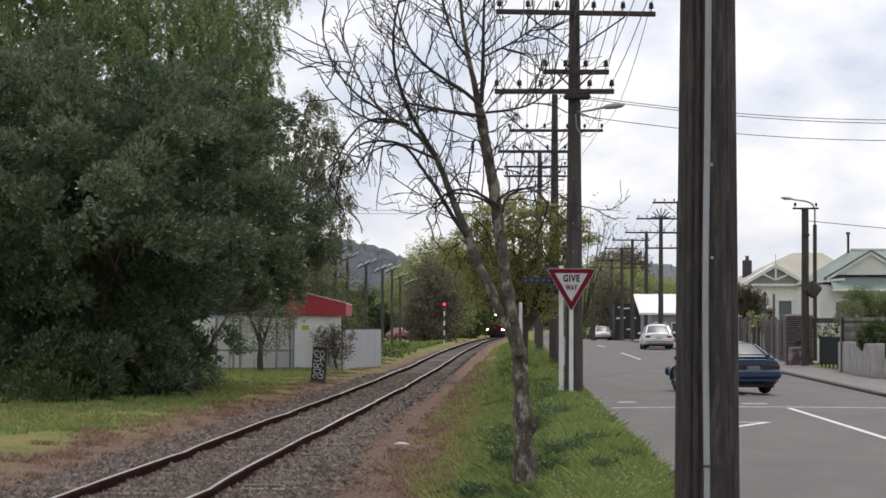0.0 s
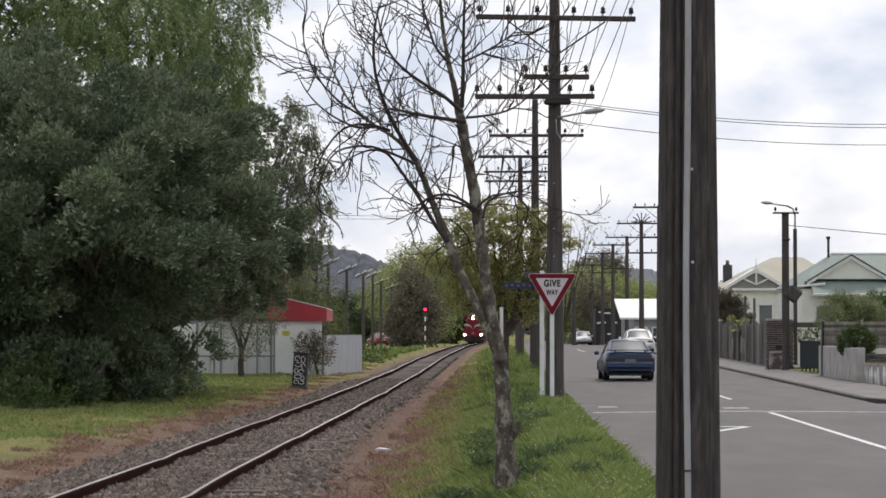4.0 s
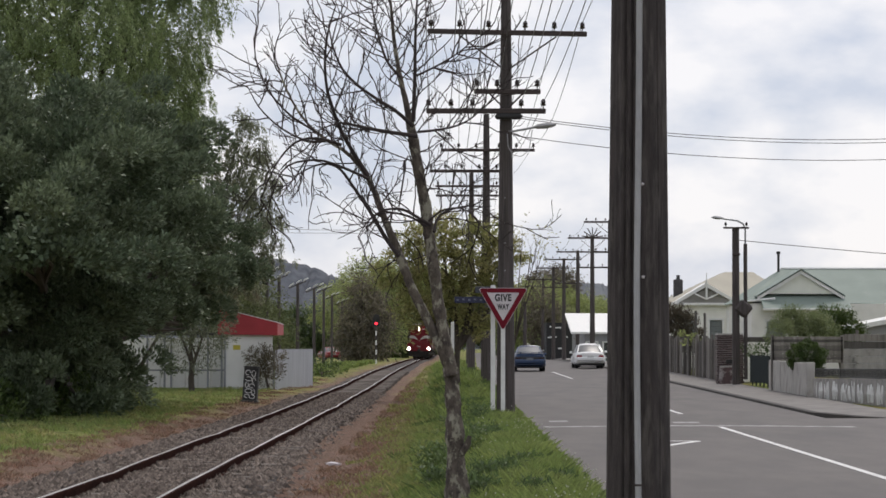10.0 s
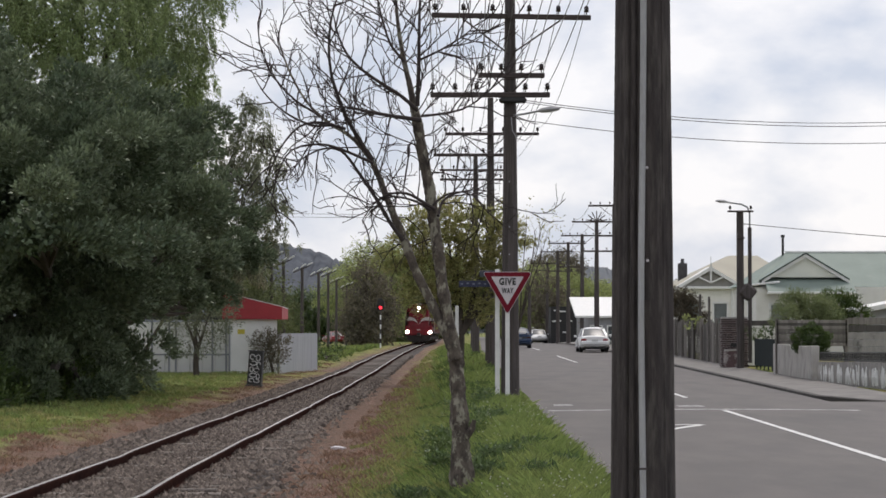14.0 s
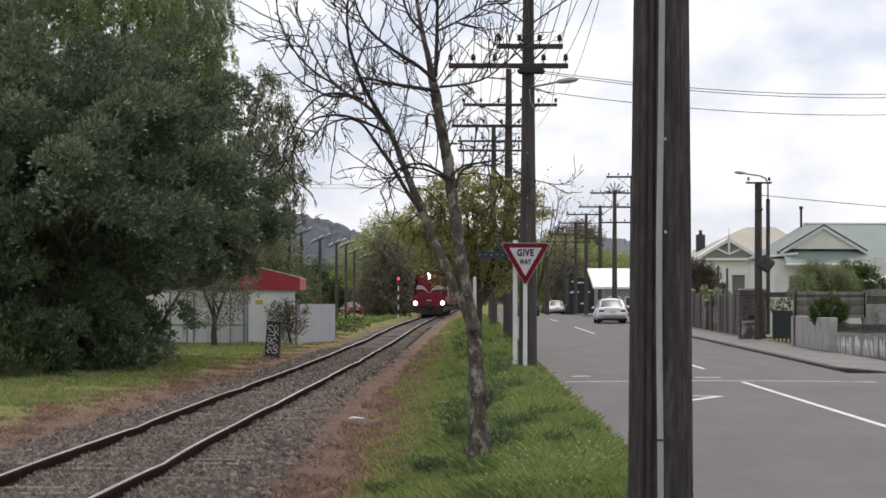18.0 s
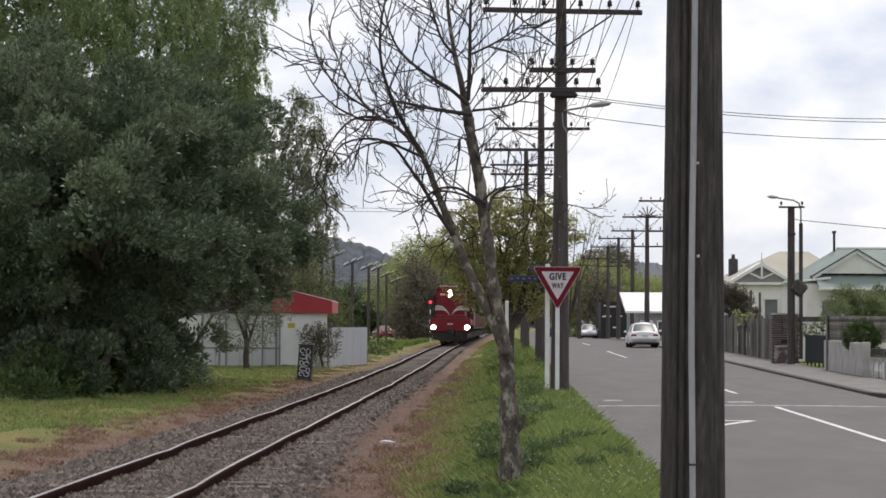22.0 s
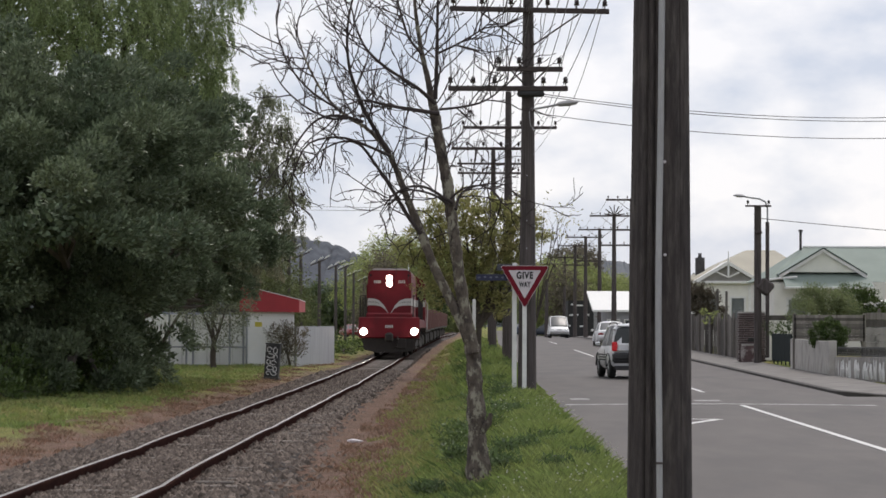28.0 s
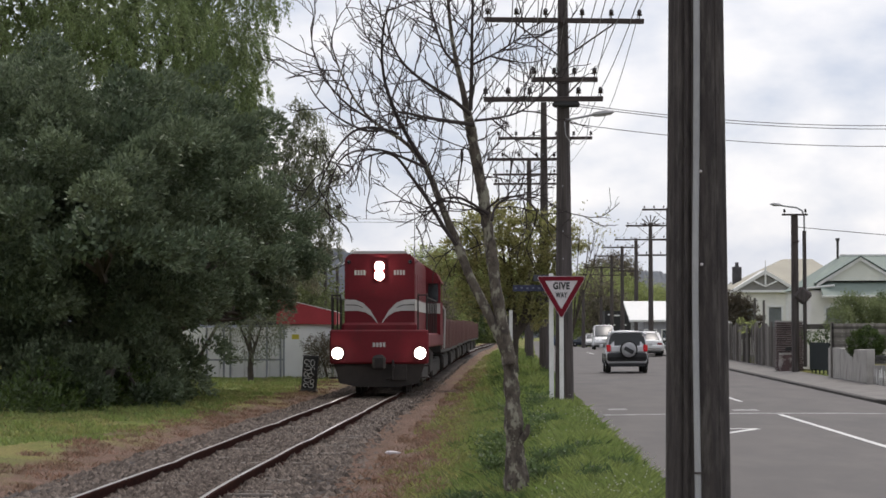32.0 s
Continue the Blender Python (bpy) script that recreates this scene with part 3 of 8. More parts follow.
crossarm(near, 8.6, 3.1, 0.06, (-1.4, -0.85, -0.3, 0.35, 0.9, 1.4))
crossarm(near, 7.4, 2.4, -0.3, (-1.1, -0.65, -0.2, 0.6, 1.1))

# the pole behind the sign
p1 = thing("utility_pole", "tall dark timber power pole with three crossarms and a street light", "utility pole", (1.22, 48.5, 0.05), "poles on the verge")
round_pole("pole", 9.6, 0.19, 0.085, M_POLE, p1, 0.0)
a1 = crossarm(p1, 7.70, 3.18, 0.02, (-1.52, -0.95, -0.37, 0.36, 0.94, 1.5), tilt=1.0)
crossarm(p1, 6.52, 1.33, 0.02, (-0.6, -0.2, 0.2, 0.6), tilt=0.3)
crossarm(p1, 6.13, 2.38, -0.4, (-1.15, -0.7, -0.27, 0.7, 1.14), tilt=0.0)
brace(p1, (-0.95, -0.2, 7.66), (-0.02, -0.15, 6.95))
brace(p1, (1.0, -0.2, 7.62), (0.02, -0.15, 6.95))
brace(p1, (-0.35, -0.2, 6.5), (0, -0.15, 6.15))
brace(p1, (0.35, -0.2, 6.5), (0, -0.15, 6.15))
part("junction_box", Geo().box(0.05, -0.22, 6.02, 0.55, 0.12, 0.12, 0.04), M_BLACK, p1)
lamp = part("street_light", Geo().tube([(0.05, -0.1, 5.72), (0.3, -0.12, 5.76), (0.6, -0.12, 5.82)], 0.022, 8), M_GALV, p1, "grey street light arm")
part("lamp_head", Geo().loft([[(0.55 + t, -0.12 + w * 0.09 * math.cos(a), 5.82 + 0.05 * t / 0.45 + w * 0.055 * math.sin(a)) for a in np.linspace(0, 6.28, 9)[:-1]]
                             for t, w in ((0, 0.3), (0.08, 0.9), (0.25, 1.1), (0.4, 0.8), (0.45, 0.2))]), M_CONDUIT, lamp, smooth=True)
part("cable_loop", Geo().tube([(0.02, -0.16, 5.7), (0.04, -0.2, 5.42), (0.14, -0.22, 5.25), (0.3, -0.2, 5.22), (0.46, -0.2, 5.35), (0.52, -0.2, 5.75)], 0.009, 5), M_CONDUIT, p1)
for z in (4.4, 3.9, 3.5, 2.95):
    part("nail", Geo().lathe([(0.014, 0), (0.014, 0.01), (0.005, 0.015)], 8, -0.02, -0.165, z, Matrix.Rotation(radians(90), 4, "X")), M_GALV, p1)

p2 = thing("utility_pole", "dark timber power pole with two long crossarms", "utility pole", (1.42, 83.0, 0.1), "poles on the verge")
round_pole("pole", 9.35, 0.19, 0.1, M_POLE, p2)
crossarm(p2, 8.1, 3.2, 0.05, (-1.6, -1.0, -0.4, 0.38, 0.97, 1.55))
crossarm(p2, 7.38, 2.8, -0.55, (-1.35, -0.85, -0.3, 0.3, 0.9))
brace(p2, (-0.95, -0.2, 8.05), (0, -0.15, 7.3))
brace(p2, (0.95, -0.2, 8.05), (0, -0.15, 7.3))
p3 = thing("utility_pole", "dark timber power pole with two crossarms", "utility pole", (1.27, 116.0, 0.1), "poles on the verge")
round_pole("pole", 9.75, 0.19, 0.1, M_POLE, p3)
crossarm(p3, 9.05, 3.05, -0.2, (-1.4, -0.85, -0.3, 0.3, 0.85, 1.4))
crossarm(p3, 8.6, 3.0, -0.2, (-1.4, -0.85, -0.3, 0.3, 0.85, 1.4))
p4 = thing("utility_pole", "dark timber power pole half hidden by trees", "utility pole", (1.5, 150.0, 0.1), "poles on the verge")
round_pole("pole", 8.4, 0.18, 0.1, M_POLE, p4)
crossarm(p4, 7.9, 3.0, 0, (-1.4, -0.85, -0.3, 0.3, 0.85, 1.4))

tops = {"near": ((1.19, 13.8), [(8.75, (-1.4, -0.85, -0.3, 0.35, 0.9, 1.4)), (7.55, (-1.4, -0.95, -0.5, 0.3, 0.8))]),
        "p1": ((1.22, 48.3), [(7.95, (-1.5, -0.93, -0.35, 0.38, 0.96, 1.52)), (6.36, (-1.55, -1.1, -0.67, 0.3, 0.74))]),
        "p2": ((1.42, 82.8), [(8.4, (-1.55, -0.95, -0.35, 0.43, 1.02, 1.6)), (7.68, (-1.9, -1.4, -0.85, -0.25, 0.35))]),
        "p3": ((1.27, 115.8), [(9.35, (-1.6, -1.05, -0.5, 0.1, 0.65, 1.2)), (8.9, (-1.6, -1.05, -0.5, 0.1, 0.65))]),
        "p4": ((1.5, 149.8), [(8.2, (-1.4, -0.85, -0.3, 0.3, 0.85, 1.4)), (8.2, (-1.2, -0.7, -0.2, 0.4, 0.9))])}
order = ["near", "p1", "p2", "p3", "p4"]
for a, b in zip(order, order[1:]):
    (ax, ay), la = tops[a]
    (bx, by), lb = tops[b]
    for (az, ap), (bz, bp) in zip(la, lb):
        for q, w in zip(ap, bp):
            wire((ax + q, ay, az), (bx + w, by, bz), 0.35 + 0.25 * rng.random())
for q in (-0.55, -0.15, 0.25, 0.65):
    wire((1.22 + q, 48.3, 6.75), (1.25 + q * 1.6, 13.8, 8.0), 0.3)
# two wires coming in from the far side of the railway
for dz in (0.0, 0.32):
    wire((-22.0, 151.0, 8.8 + dz), (1.45, 149.8, 8.5 + dz * 0.4), 0.12, label="thin wire crossing over the railway", r=0.012)
# service wires from the sign's pole over the road
for dz, z1 in ((6.08, 6.68), (6.04, 6.58), (5.68, 6.18)):
    wire((1.45, 48.3, dz), (13.5, 58.0, z1), 0.34, label="service wire crossing the road")

# the give-way sign on its post, and the second post beside it
sign = thing("give_way_sign", "red and white triangular give-way sign on a white post", "road sign", (1.152, 47.9, 0.05), "signs")
part("post", Geo().box(0, 0.06, 0.9, 0.085, 0.05, 2.1, 0.006), M_WHITE, sign, "white painted post")


def tri_outline(w, r, cz):
    """Rounded triangle, point down."""
    h = w * 0.866
    pts = []
    for (cx, cy), a0 in (((-w / 2 + 1.732 * r, h / 3 * 1 - r), 90), ((0, -h * 2 / 3 + 2 * r), 210), ((w / 2 - 1.732 * r, h / 3 - r), 330)):
        for k in range(5):
            a = radians(a0 + k * 30)
            pts.append((cx + r * math.cos(a), cy + cz + r * math.sin(a)))
    return pts


plate = part("plate", Geo().prism(tri_outline(0.985, 0.035, 2.31), "y", -0.004, 0.012), M_SIGNWHITE, sign, "white edged plate")
part("red_border", Geo().prism(tri_outline(0.955, 0.03, 2.31), "y", -0.009, -0.0045), M_SIGNRED, plate)
part("white_field", Geo().prism(tri_outline(0.645, 0.01, 2.315), "y", -0.013, -0.0095), M_SIGNWHITE, plate)


def words(text, size, at, material_, parent, name="lettering", spacing=1.0, turn=(90, 0, 0), narrow=1.0):
    cu = bpy.data.curves.new(name, "FONT")
    cu.body, cu.size, cu.align_x, cu.extrude, cu.space_character, cu.offset = text, size, "CENTER", 0.001, spacing, size * 0.05
    tmp = bpy.data.objects.new(name, cu)
    scene.collection.objects.link(tmp)
    bpy.context.view_layer.update()
    me = bpy.data.meshes.new_from_object(tmp.evaluated_get(bpy.context.evaluated_depsgraph_get()))
    bpy.data.objects.remove(tmp)
    me.materials.clear()
    ob = part(name, me, material_, parent)
    ob.matrix_basis = pose(*at, *turn) @ Matrix.Diagonal((narrow, 1, 1, 1))
    return ob


words("GIVE", 0.185, (0, -0.0155, 2.34), M_BLACK, plate, spacing=1.15, narrow=0.76)
words("WAY", 0.14, (0, -0.0155, 2.175), M_BLACK, plate, spacing=1.15, narrow=0.64)
post2 = thing("sign_post", "white painted timber post with a street name blade", "sign post", (0.955, 48.0, 0.05), "signs")
part("post", Geo().box(0, 0.05, 1.2, 0.09, 0.06, 2.9, 0.006), M_WHITE, post2)
M_PIPEGREY = material("faded_lettering", (0.14, 0.15, 0.2), (0.1, 0.11, 0.15), rough=0.6, bump=0)
M_SLATE = material("slate_grey_plate", (0.045, 0.05, 0.065), (0.035, 0.04, 0.05), rough=0.5, bump=0)
M_BLUE = material("street_blade_blue", (0.009, 0.013, 0.05), (0.007, 0.01, 0.036), rough=0.4, bump=0)
blade = part("street_blade", Geo().box(-0.4, 0.05, 2.36, 0.72, 0.02, 0.13, 0.004), M_BLUE, post2, "blue street name blade")
for k in range(6):
    part("white_bar", Geo().box(-0.7 + 0.115 * k, 0.036, 2.36 + 0.01 * (k % 2), 0.045, 0.004, 0.035), M_PIPEGREY, blade)
part("street_blade", Geo().box(-0.17, 0.05, 2.56, 0.36, 0.02, 0.13, 0.004), M_SLATE, post2, "slate grey blade")
marker = thing("marker_post", "white painted marker post by the track", "post", (0.195, 60.0, 0.0))
part("post", Geo().box(0, 0, 0.95, 0.085, 0.05, 2.3, 0.006), M_WHITE, marker)

# ---- plants ----
M_LEAF_GREY = material("grey_green_leaves", (0.082, 0.116, 0.068), (0.19, 0.23, 0.14), scale=0.5, fine=9, rough=0.52, bump=0, leaf=0.18, island=0.36, spec=0.28)
M_LEAF_HANG = material("thin_grey_green_leaves", (0.15, 0.165, 0.105), (0.24, 0.26, 0.175), scale=1.2, fine=14, rough=0.5, bump=0, leaf=0.5, island=0.5, spec=0.3)
M_LEAF_WILLOW = material("yellow_green_willow_leaves", (0.16, 0.22, 0.088), (0.255, 0.31, 0.14), scale=0.7, fine=8, rough=0.5, bump=0, leaf=0.5, island=0.4)
M_LEAF_OLIVE = material("olive_brown_leaves", (0.235, 0.26, 0.09), (0.32, 0.285, 0.125), scale=1.4, fine=8, rough=0.5, bump=0, leaf=0.55, island=0.45)
M_LEAF_FAR = material("fresh_green_leaves", (0.24, 0.29, 0.1), (0.33, 0.365, 0.15), scale=0.4, fine=3, rough=0.6, bump=0, leaf=0.5, island=0.4)
M_LEAF_BROWN = material("bare_brown_twigs_and_buds", (0.115, 0.102, 0.075), (0.18, 0.158, 0.105), scale=0.5, fine=3, rough=0.7, bump=0, leaf=True, island=0.4)
M_LEAF_WOOD = material("olive_green_leaves", (0.085, 0.105, 0.045), (0.15, 0.165, 0.075), scale=0.5, fine=3, rough=0.65, bump=0, leaf=0.35, island=0.35, spec=0.2)
M_LEAF_DARK = material("dark_garden_leaves", (0.04, 0.075, 0.018), (0.085, 0.12, 0.03), scale=1.2, fine=9, rough=0.45, bump=0, leaf=True, island=0.45)
M_GRASS = material("grass_blades", (0.14, 0.212, 0.052), (0.262, 0.304, 0.096), scale=0.7, fine=6, rough=0.6, bump=0, leaf=True, island=0.4)
M_STRAW = material("dry_grass_blades", (0.3, 0.29, 0.11), (0.2, 0.225, 0.07), scale=0.9, fine=6, rough=0.7, bump=0, leaf=True, island=0.4)
M_WEEDLEAF = material("leafy_weed_green", (0.06, 0.1, 0.034), (0.11, 0.155, 0.06), scale=1.2, fine=9, rough=0.55, bump=0, leaf=0.4, island=0.45)
M_GRASSDARK = material("dark_grass_blades", (0.07, 0.115, 0.032), (0.125, 0.17, 0.055), scale=0.9, fine=6, rough=0.6, bump=0, leaf=True, island=0.4)
M_WEED = material("reddish_weed_blades", (0.27, 0.16, 0.115), (0.205, 0.138, 0.09), scale=1.2, fine=6, rough=0.7, bump=0, leaf=True, island=0.4)
M_FLOWER = material("small_white_flowers", (0.6, 0.6, 0.54), (0.5, 0.5, 0.36), rough=0.7, bump=0)
M_LIMB = material("grey_brown_bark", (0.085, 0.07, 0.055), (0.045, 0.036, 0.03), scale=5, fine=30, rough=0.95, bump=0.6)


def ball(n):
    v = rng.normal(size=(n, 3))
    return v / np.linalg.norm(v, axis=1)[:, None]


def crown(lobes, density, length, width, hang=0.0, shells=(1.0, 0.8), spray=24, spread=0.28, flat=0.85):
    """Leaves in sprays over the outside of overlapping lobes (x, y, z, r); hang pulls them to the ground."""
    out = []
    for (x, y, z, r) in lobes:
        for s in shells:
            n = max(3, int(density * 4 * np.pi * (r * s) ** 2 / spray))
            d = ball(n)
            lump = 1 + 0.17 * np.sin(5 * d[:, 0] + x) * np.sin(4 * d[:, 2] + z) + rng.normal(0, 0.07, n)
            c = np.array([x, y, z]) + d * (r * s * lump)[:, None] * np.array([1, 1, flat])
            axis = d * (1 - hang) + np.array([0, 0, -hang * 1.6 + 0.25 * (1 - hang)]) + rng.normal(0, 0.3, (n, 3))
            axis /= np.linalg.norm(axis, axis=1)[:, None]
            reach = spread * rng.uniform(0.6, 1.6, n) * (1 + 2.2 * hang)
            t = rng.random((n, spray))
            at = c[:, None] + axis[:, None] * (t * reach[:, None])[..., None] + rng.normal(0, spread * 0.22, (n, spray, 3)) * (1 - 0.45 * hang)
            way = axis[:, None] * 0.8 + rng.normal(0, 0.65 - 0.35 * hang, (n, spray, 3)) + np.array([0, 0, -0.25 - hang])
            face = np.broadcast_to((d + np.array([0, 0, 0.3]))[:, None], at.shape)
            out.append(leaf_quads(at.reshape(-1, 3), way.reshape(-1, 3), length, width, face=face.reshape(-1, 3), loose=0.7))
    return np.concatenate(out)


def cushions(lobes, per_area, leaves, size, length, width, shells=(1.0, 0.72), hang=0.0, flat=0.9, inner=0):
    """Leaves in many small rounded cushions over the lobes, each lit above and shaded below."""
    out = []
    for (x, y, z, r) in lobes:
        for s in shells:
            n = max(4, int(per_area * 4 * np.pi * (r * s) ** 2))
            d = ball(n)
            d = d[(d[:, 1] < 0.35) | (rng.random(n) < 0.35)]
            n = len(d)
            c = np.array([x, y, z]) + d * (r * s * (1 + rng.normal(0, 0.1, n)))[:, None] * np.array([1, 1, flat])
            k = leaves if s == shells[0] else leaves // 2
            rad = size * rng.uniform(0.6, 1.4, n)
            q = ball(n * k).reshape(n, k, 3) * (rng.random((n, k, 1)) ** 0.4)
            axis = d * 0.75 + np.array([0, 0, 0.35 - 1.2 * hang])
            q = q + axis[:, None] * rng.uniform(0.0, 0.9, (n, k, 1))
            at = c[:, None] + q * rad[:, None, None] * np.array([1, 1, 0.8 + hang])
            way = q * 0.6 + axis[:, None] * 0.7 + rng.normal(0, 0.45, (n, k, 3)) + np.array([0, 0, -0.1 - hang])
            face = q + d[:, None] * 0.4 + np.array([0, 0, 0.3])
            out.append(leaf_quads(at.reshape(-1, 3), way.reshape(-1, 3), length, width, face=face.reshape(-1, 3)))
        n = int(inner * 4 * np.pi * (r * 0.6) ** 2)
        if n:
            d = ball(n)
            out.append(leaf_quads(np.array([x, y, z]) + d * (r * rng.uniform(0.35, 0.72, n))[:, None], rng.normal(size=(n, 3)), length * 2.4, width * 2.4))
    return np.concatenate(out)


def even_ball(n):
    """Directions spaced evenly round a ball, a little shaken."""
    k = np.arange(n) + 0.5
    z = 1 - 2 * k / n
    a = k * 2.399963 + rng.random() * 6
    r = np.sqrt(1 - z * z)
    v = np.stack([r * np.cos(a), r * np.sin(a), z], -1) + rng.normal(0, 0.35 / math.sqrt(n), (n, 3))
    return v / np.linalg.norm(v, axis=1)[:, None]


def tufts(lobes, spacing, leaves, size, length, width, shells=(1.0, 0.84), hang=0.0, inner=20, up=0.35, inner_leaf=(0.34, 0.2), depth=(0.3, 0.8), wide=1.0):
    """Separate leafy tufts spaced over the lobes, with dark gaps between, and large leaves inside."""
    out = []
    for (x, y, z, r) in lobes:
        for s in shells:
            d = even_ball(max(5, int(4 * np.pi * (r * s / spacing) ** 2)))
            d = d[(d[:, 1] < 0.4) | (rng.random(len(d)) < 0.3)]
            n = len(d)
            c = np.array([x, y, z]) + d * (r * s * (1 + rng.normal(0, 0.07, n)))[:, None] * np.array([1, 1, 0.9])
            axis = d + np.array([0, 0, up - hang]) + rng.normal(0, 0.25, (n, 3))
            axis /= np.linalg.norm(axis, axis=1)[:, None]
            rad = size * rng.uniform(0.65, 1.35, n)
            t = rng.random((n, leaves, 1))
            cone = rng.normal(0, 1, (n, leaves, 3))
            cone -= axis[:, None] * (cone * axis[:, None]).sum(-1, keepdims=True)
            at = c[:, None] + axis[:, None] * t * rad[:, None, None] * (1.5 + hang) + cone * wide * (0.15 + 0.32 * t * (1.15 - t)) * rad[:, None, None]
            way = axis[:, None] + cone * 0.5 * wide ** 1.5 + np.array([0, 0, -0.5 * hang])
            out.append(leaf_quads(at.reshape(-1, 3), way.reshape(-1, 3), length, width))
        n = int(inner * 4 * np.pi * (r * 0.6) ** 2)
        if n:
            d = ball(n)
            out.append(leaf_quads(np.array([x, y, z]) + d * (r * rng.uniform(*depth, n))[:, None], rng.normal(size=(n, 3)), *inner_leaf))
    return np.concatenate(out)


def boughs(lobes, k=11, out=0.84, part_r=0.31, least=0.8):
    """Breaks large lobes up into smaller rounded boughs, so that the outline is uneven."""
    made = []
    for (x, y, z, r) in lobes:
        if r < least:
            made.append((x, y, z, r))
            continue
        for d in even_ball(k):
            if d[1] > 0.75:
                continue
            q = r * out * rng.uniform(0.8, 1.15)
            made.append((x + d[0] * q, y + d[1] * q, z + d[2] * q * 0.9, r * part_r * rng.uniform(0.75, 1.3)))
    return made


def outer_points(lobes, spacing, back=0.3, tries=70, sink=0.93, reach=(0.88, 1.06)):
    """Places over the common outside of the lobes, about evenly spaced, with their outward directions."""
    L = np.array(lobes)
    keep_p, keep_d = [], []
    for i, (x, y, z, r) in enumerate(lobes):
        d = even_ball(int(tries * max(r, 0.7) ** 2))
        d = d[d[:, 1] < back]
        p = np.array([x, y, z]) + d * r * rng.uniform(*reach, (len(d), 1))
        far = np.linalg.norm(p[:, None] - L[None, :, :3], axis=2) / (L[None, :, 3] * sink)
        far[:, i] = 9
        ok = far.min(1) > 1
        keep_p.append(p[ok])
        keep_d.append(d[ok])
    p, d = np.concatenate(keep_p), np.concatenate(keep_d)
    order = rng.permutation(len(p))
    chosen = []
    for i in order:
        if all(((p[i] - p[j]) ** 2).sum() > spacing ** 2 for j in chosen):
            chosen.append(i)
    return p[chosen], d[chosen]


def plumes(lobes, spacing, size, sprigs, leaves, length, width, rise=0.5, drift=0.3):
    """Separate feathery boughs that reach up and outwards, leafy on top and hollow below, with deep gaps between them."""
    p, d = outer_points(lobes, spacing, reach=(0.78, 1.08), sink=0.85)
    out = []
    for c, w in zip(p, d):
        r = size * rng.uniform(0.6, 1.4)
        a = w * np.array([0.8, 0.8, 0.45]) + np.array([drift, 0, rise]) + rng.normal(0, 0.2, 3)
        a /= np.linalg.norm(a)
        # each bough is a few smaller heads side by side, higher towards its tip
        for h in range(4):
            o = rng.normal(0, 0.42, 3) * np.array([1, 0.8, 0.35]) * r + a * r * rng.uniform(-0.35, 0.9)
            q = r * rng.uniform(0.34, 0.6)
            e = even_ball(max(12, int(sprigs * (q / size) ** 2 * 3)))
            e = e[e @ (w * 0.5 + np.array([0, 0, 0.85])) > 0.05]
            n = len(e)
            base = c + o + (e + a * (e @ a)[:, None] * 0.6) * (q * rng.uniform(0.75, 1.02, (n, 1)))
            axis = e * 0.6 + a * 0.6 + np.array([0, 0, 0.1]) + rng.normal(0, 0.15, (n, 3))
            axis /= np.linalg.norm(axis, axis=1)[:, None]
            t = rng.random((n, leaves, 1))
            cone = rng.normal(0, 1, (n, leaves, 3))
            at = base[:, None] + axis[:, None] * t * 0.2 + cone * (0.06 - 0.03 * t)
            way = axis[:, None] * 0.8 + cone * 0.4
            face = np.broadcast_to((e + np.array([0, 0, 0.15]))[:, None], at.shape)
            out.append(leaf_quads(at.reshape(-1, 3), way.reshape(-1, 3), length, width, face=face.reshape(-1, 3), loose=0.42))
    return np.concatenate(out)


def curtains(lobes, spacing, reach, strands, leaves, length, width, spread=0.26):
    """Hanging strands of leaves in separate bunches, with gaps between them."""
    p, d = outer_points(lobes, spacing)
    out = []
    for c, w in zip(p, d):
        k = rng.uniform(0.6, 1.35)
        top = c + rng.normal(0, spread * k, (strands, 3)) * np.array([1, 1, 0.8]) + np.array([0, 0, 0.25])
        drop = reach * k * rng.uniform(0.4, 1.2, strands)
        swing = rng.normal(0, 0.13, (strands, 1, 3)) * np.array([1, 1, 0]) + w * np.array([0.16, 0.16, 0])
        t = rng.random((strands, leaves, 1)) ** 0.8
        at = top[:, None] + (swing * np.sqrt(t) + np.array([0, 0, -1.0]) * t) * drop[:, None, None] + rng.normal(0, 0.045, (strands, leaves, 3))
        way = swing * 1.5 + np.array([0, 0, -1.0]) + rng.normal(0, 0.5, (strands, leaves, 3))
        face = np.broadcast_to(w * 0.7 + np.array([0, 0, 0.5]), at.shape)
        out.append(leaf_quads(at.reshape(-1, 3), way.reshape(-1, 3), length, width, face=face.reshape(-1, 3), loose=0.7))
    return np.concatenate(out)


def limbs_for(lobes, foot, r0, wander=0.25):
    """A trunk from the foot, and a limb into every lobe."""
    g = Geo()
    foot = np.array(foot, float)
    mid = np.mean([l[:3] for l in lobes], 0)
    fork = foot + (mid - foot) * 0.35 + np.array([0, 0, 0.1])
    g.tube([foot - (0, 0, 0.3), foot + (fork - foot) * 0.5 + rng.normal(0, 0.06, 3), fork], [r0 * 1.2, r0, r0 * 0.85], 8)
    for l in lobes:
        end = np.array(l[:3])
        p = [fork + (end - fork) * t + rng.normal(0, wander * l[3] * 0.3, 3) * (0 < t < 1) for t in (0, 0.35, 0.7, 1.0)]
        g.tube(p, [r0 * 0.7, r0 * 0.45, r0 * 0.3, r0 * 0.1], 6)
        for _ in range(3):
            tip = end + ball(1)[0] * l[3] * 0.6
            g.tube([p[2], (p[2] + tip) / 2 + rng.normal(0, 0.1, 3), tip], [r0 * 0.22, r0 * 0.14, r0 * 0.04], 4)
    return g


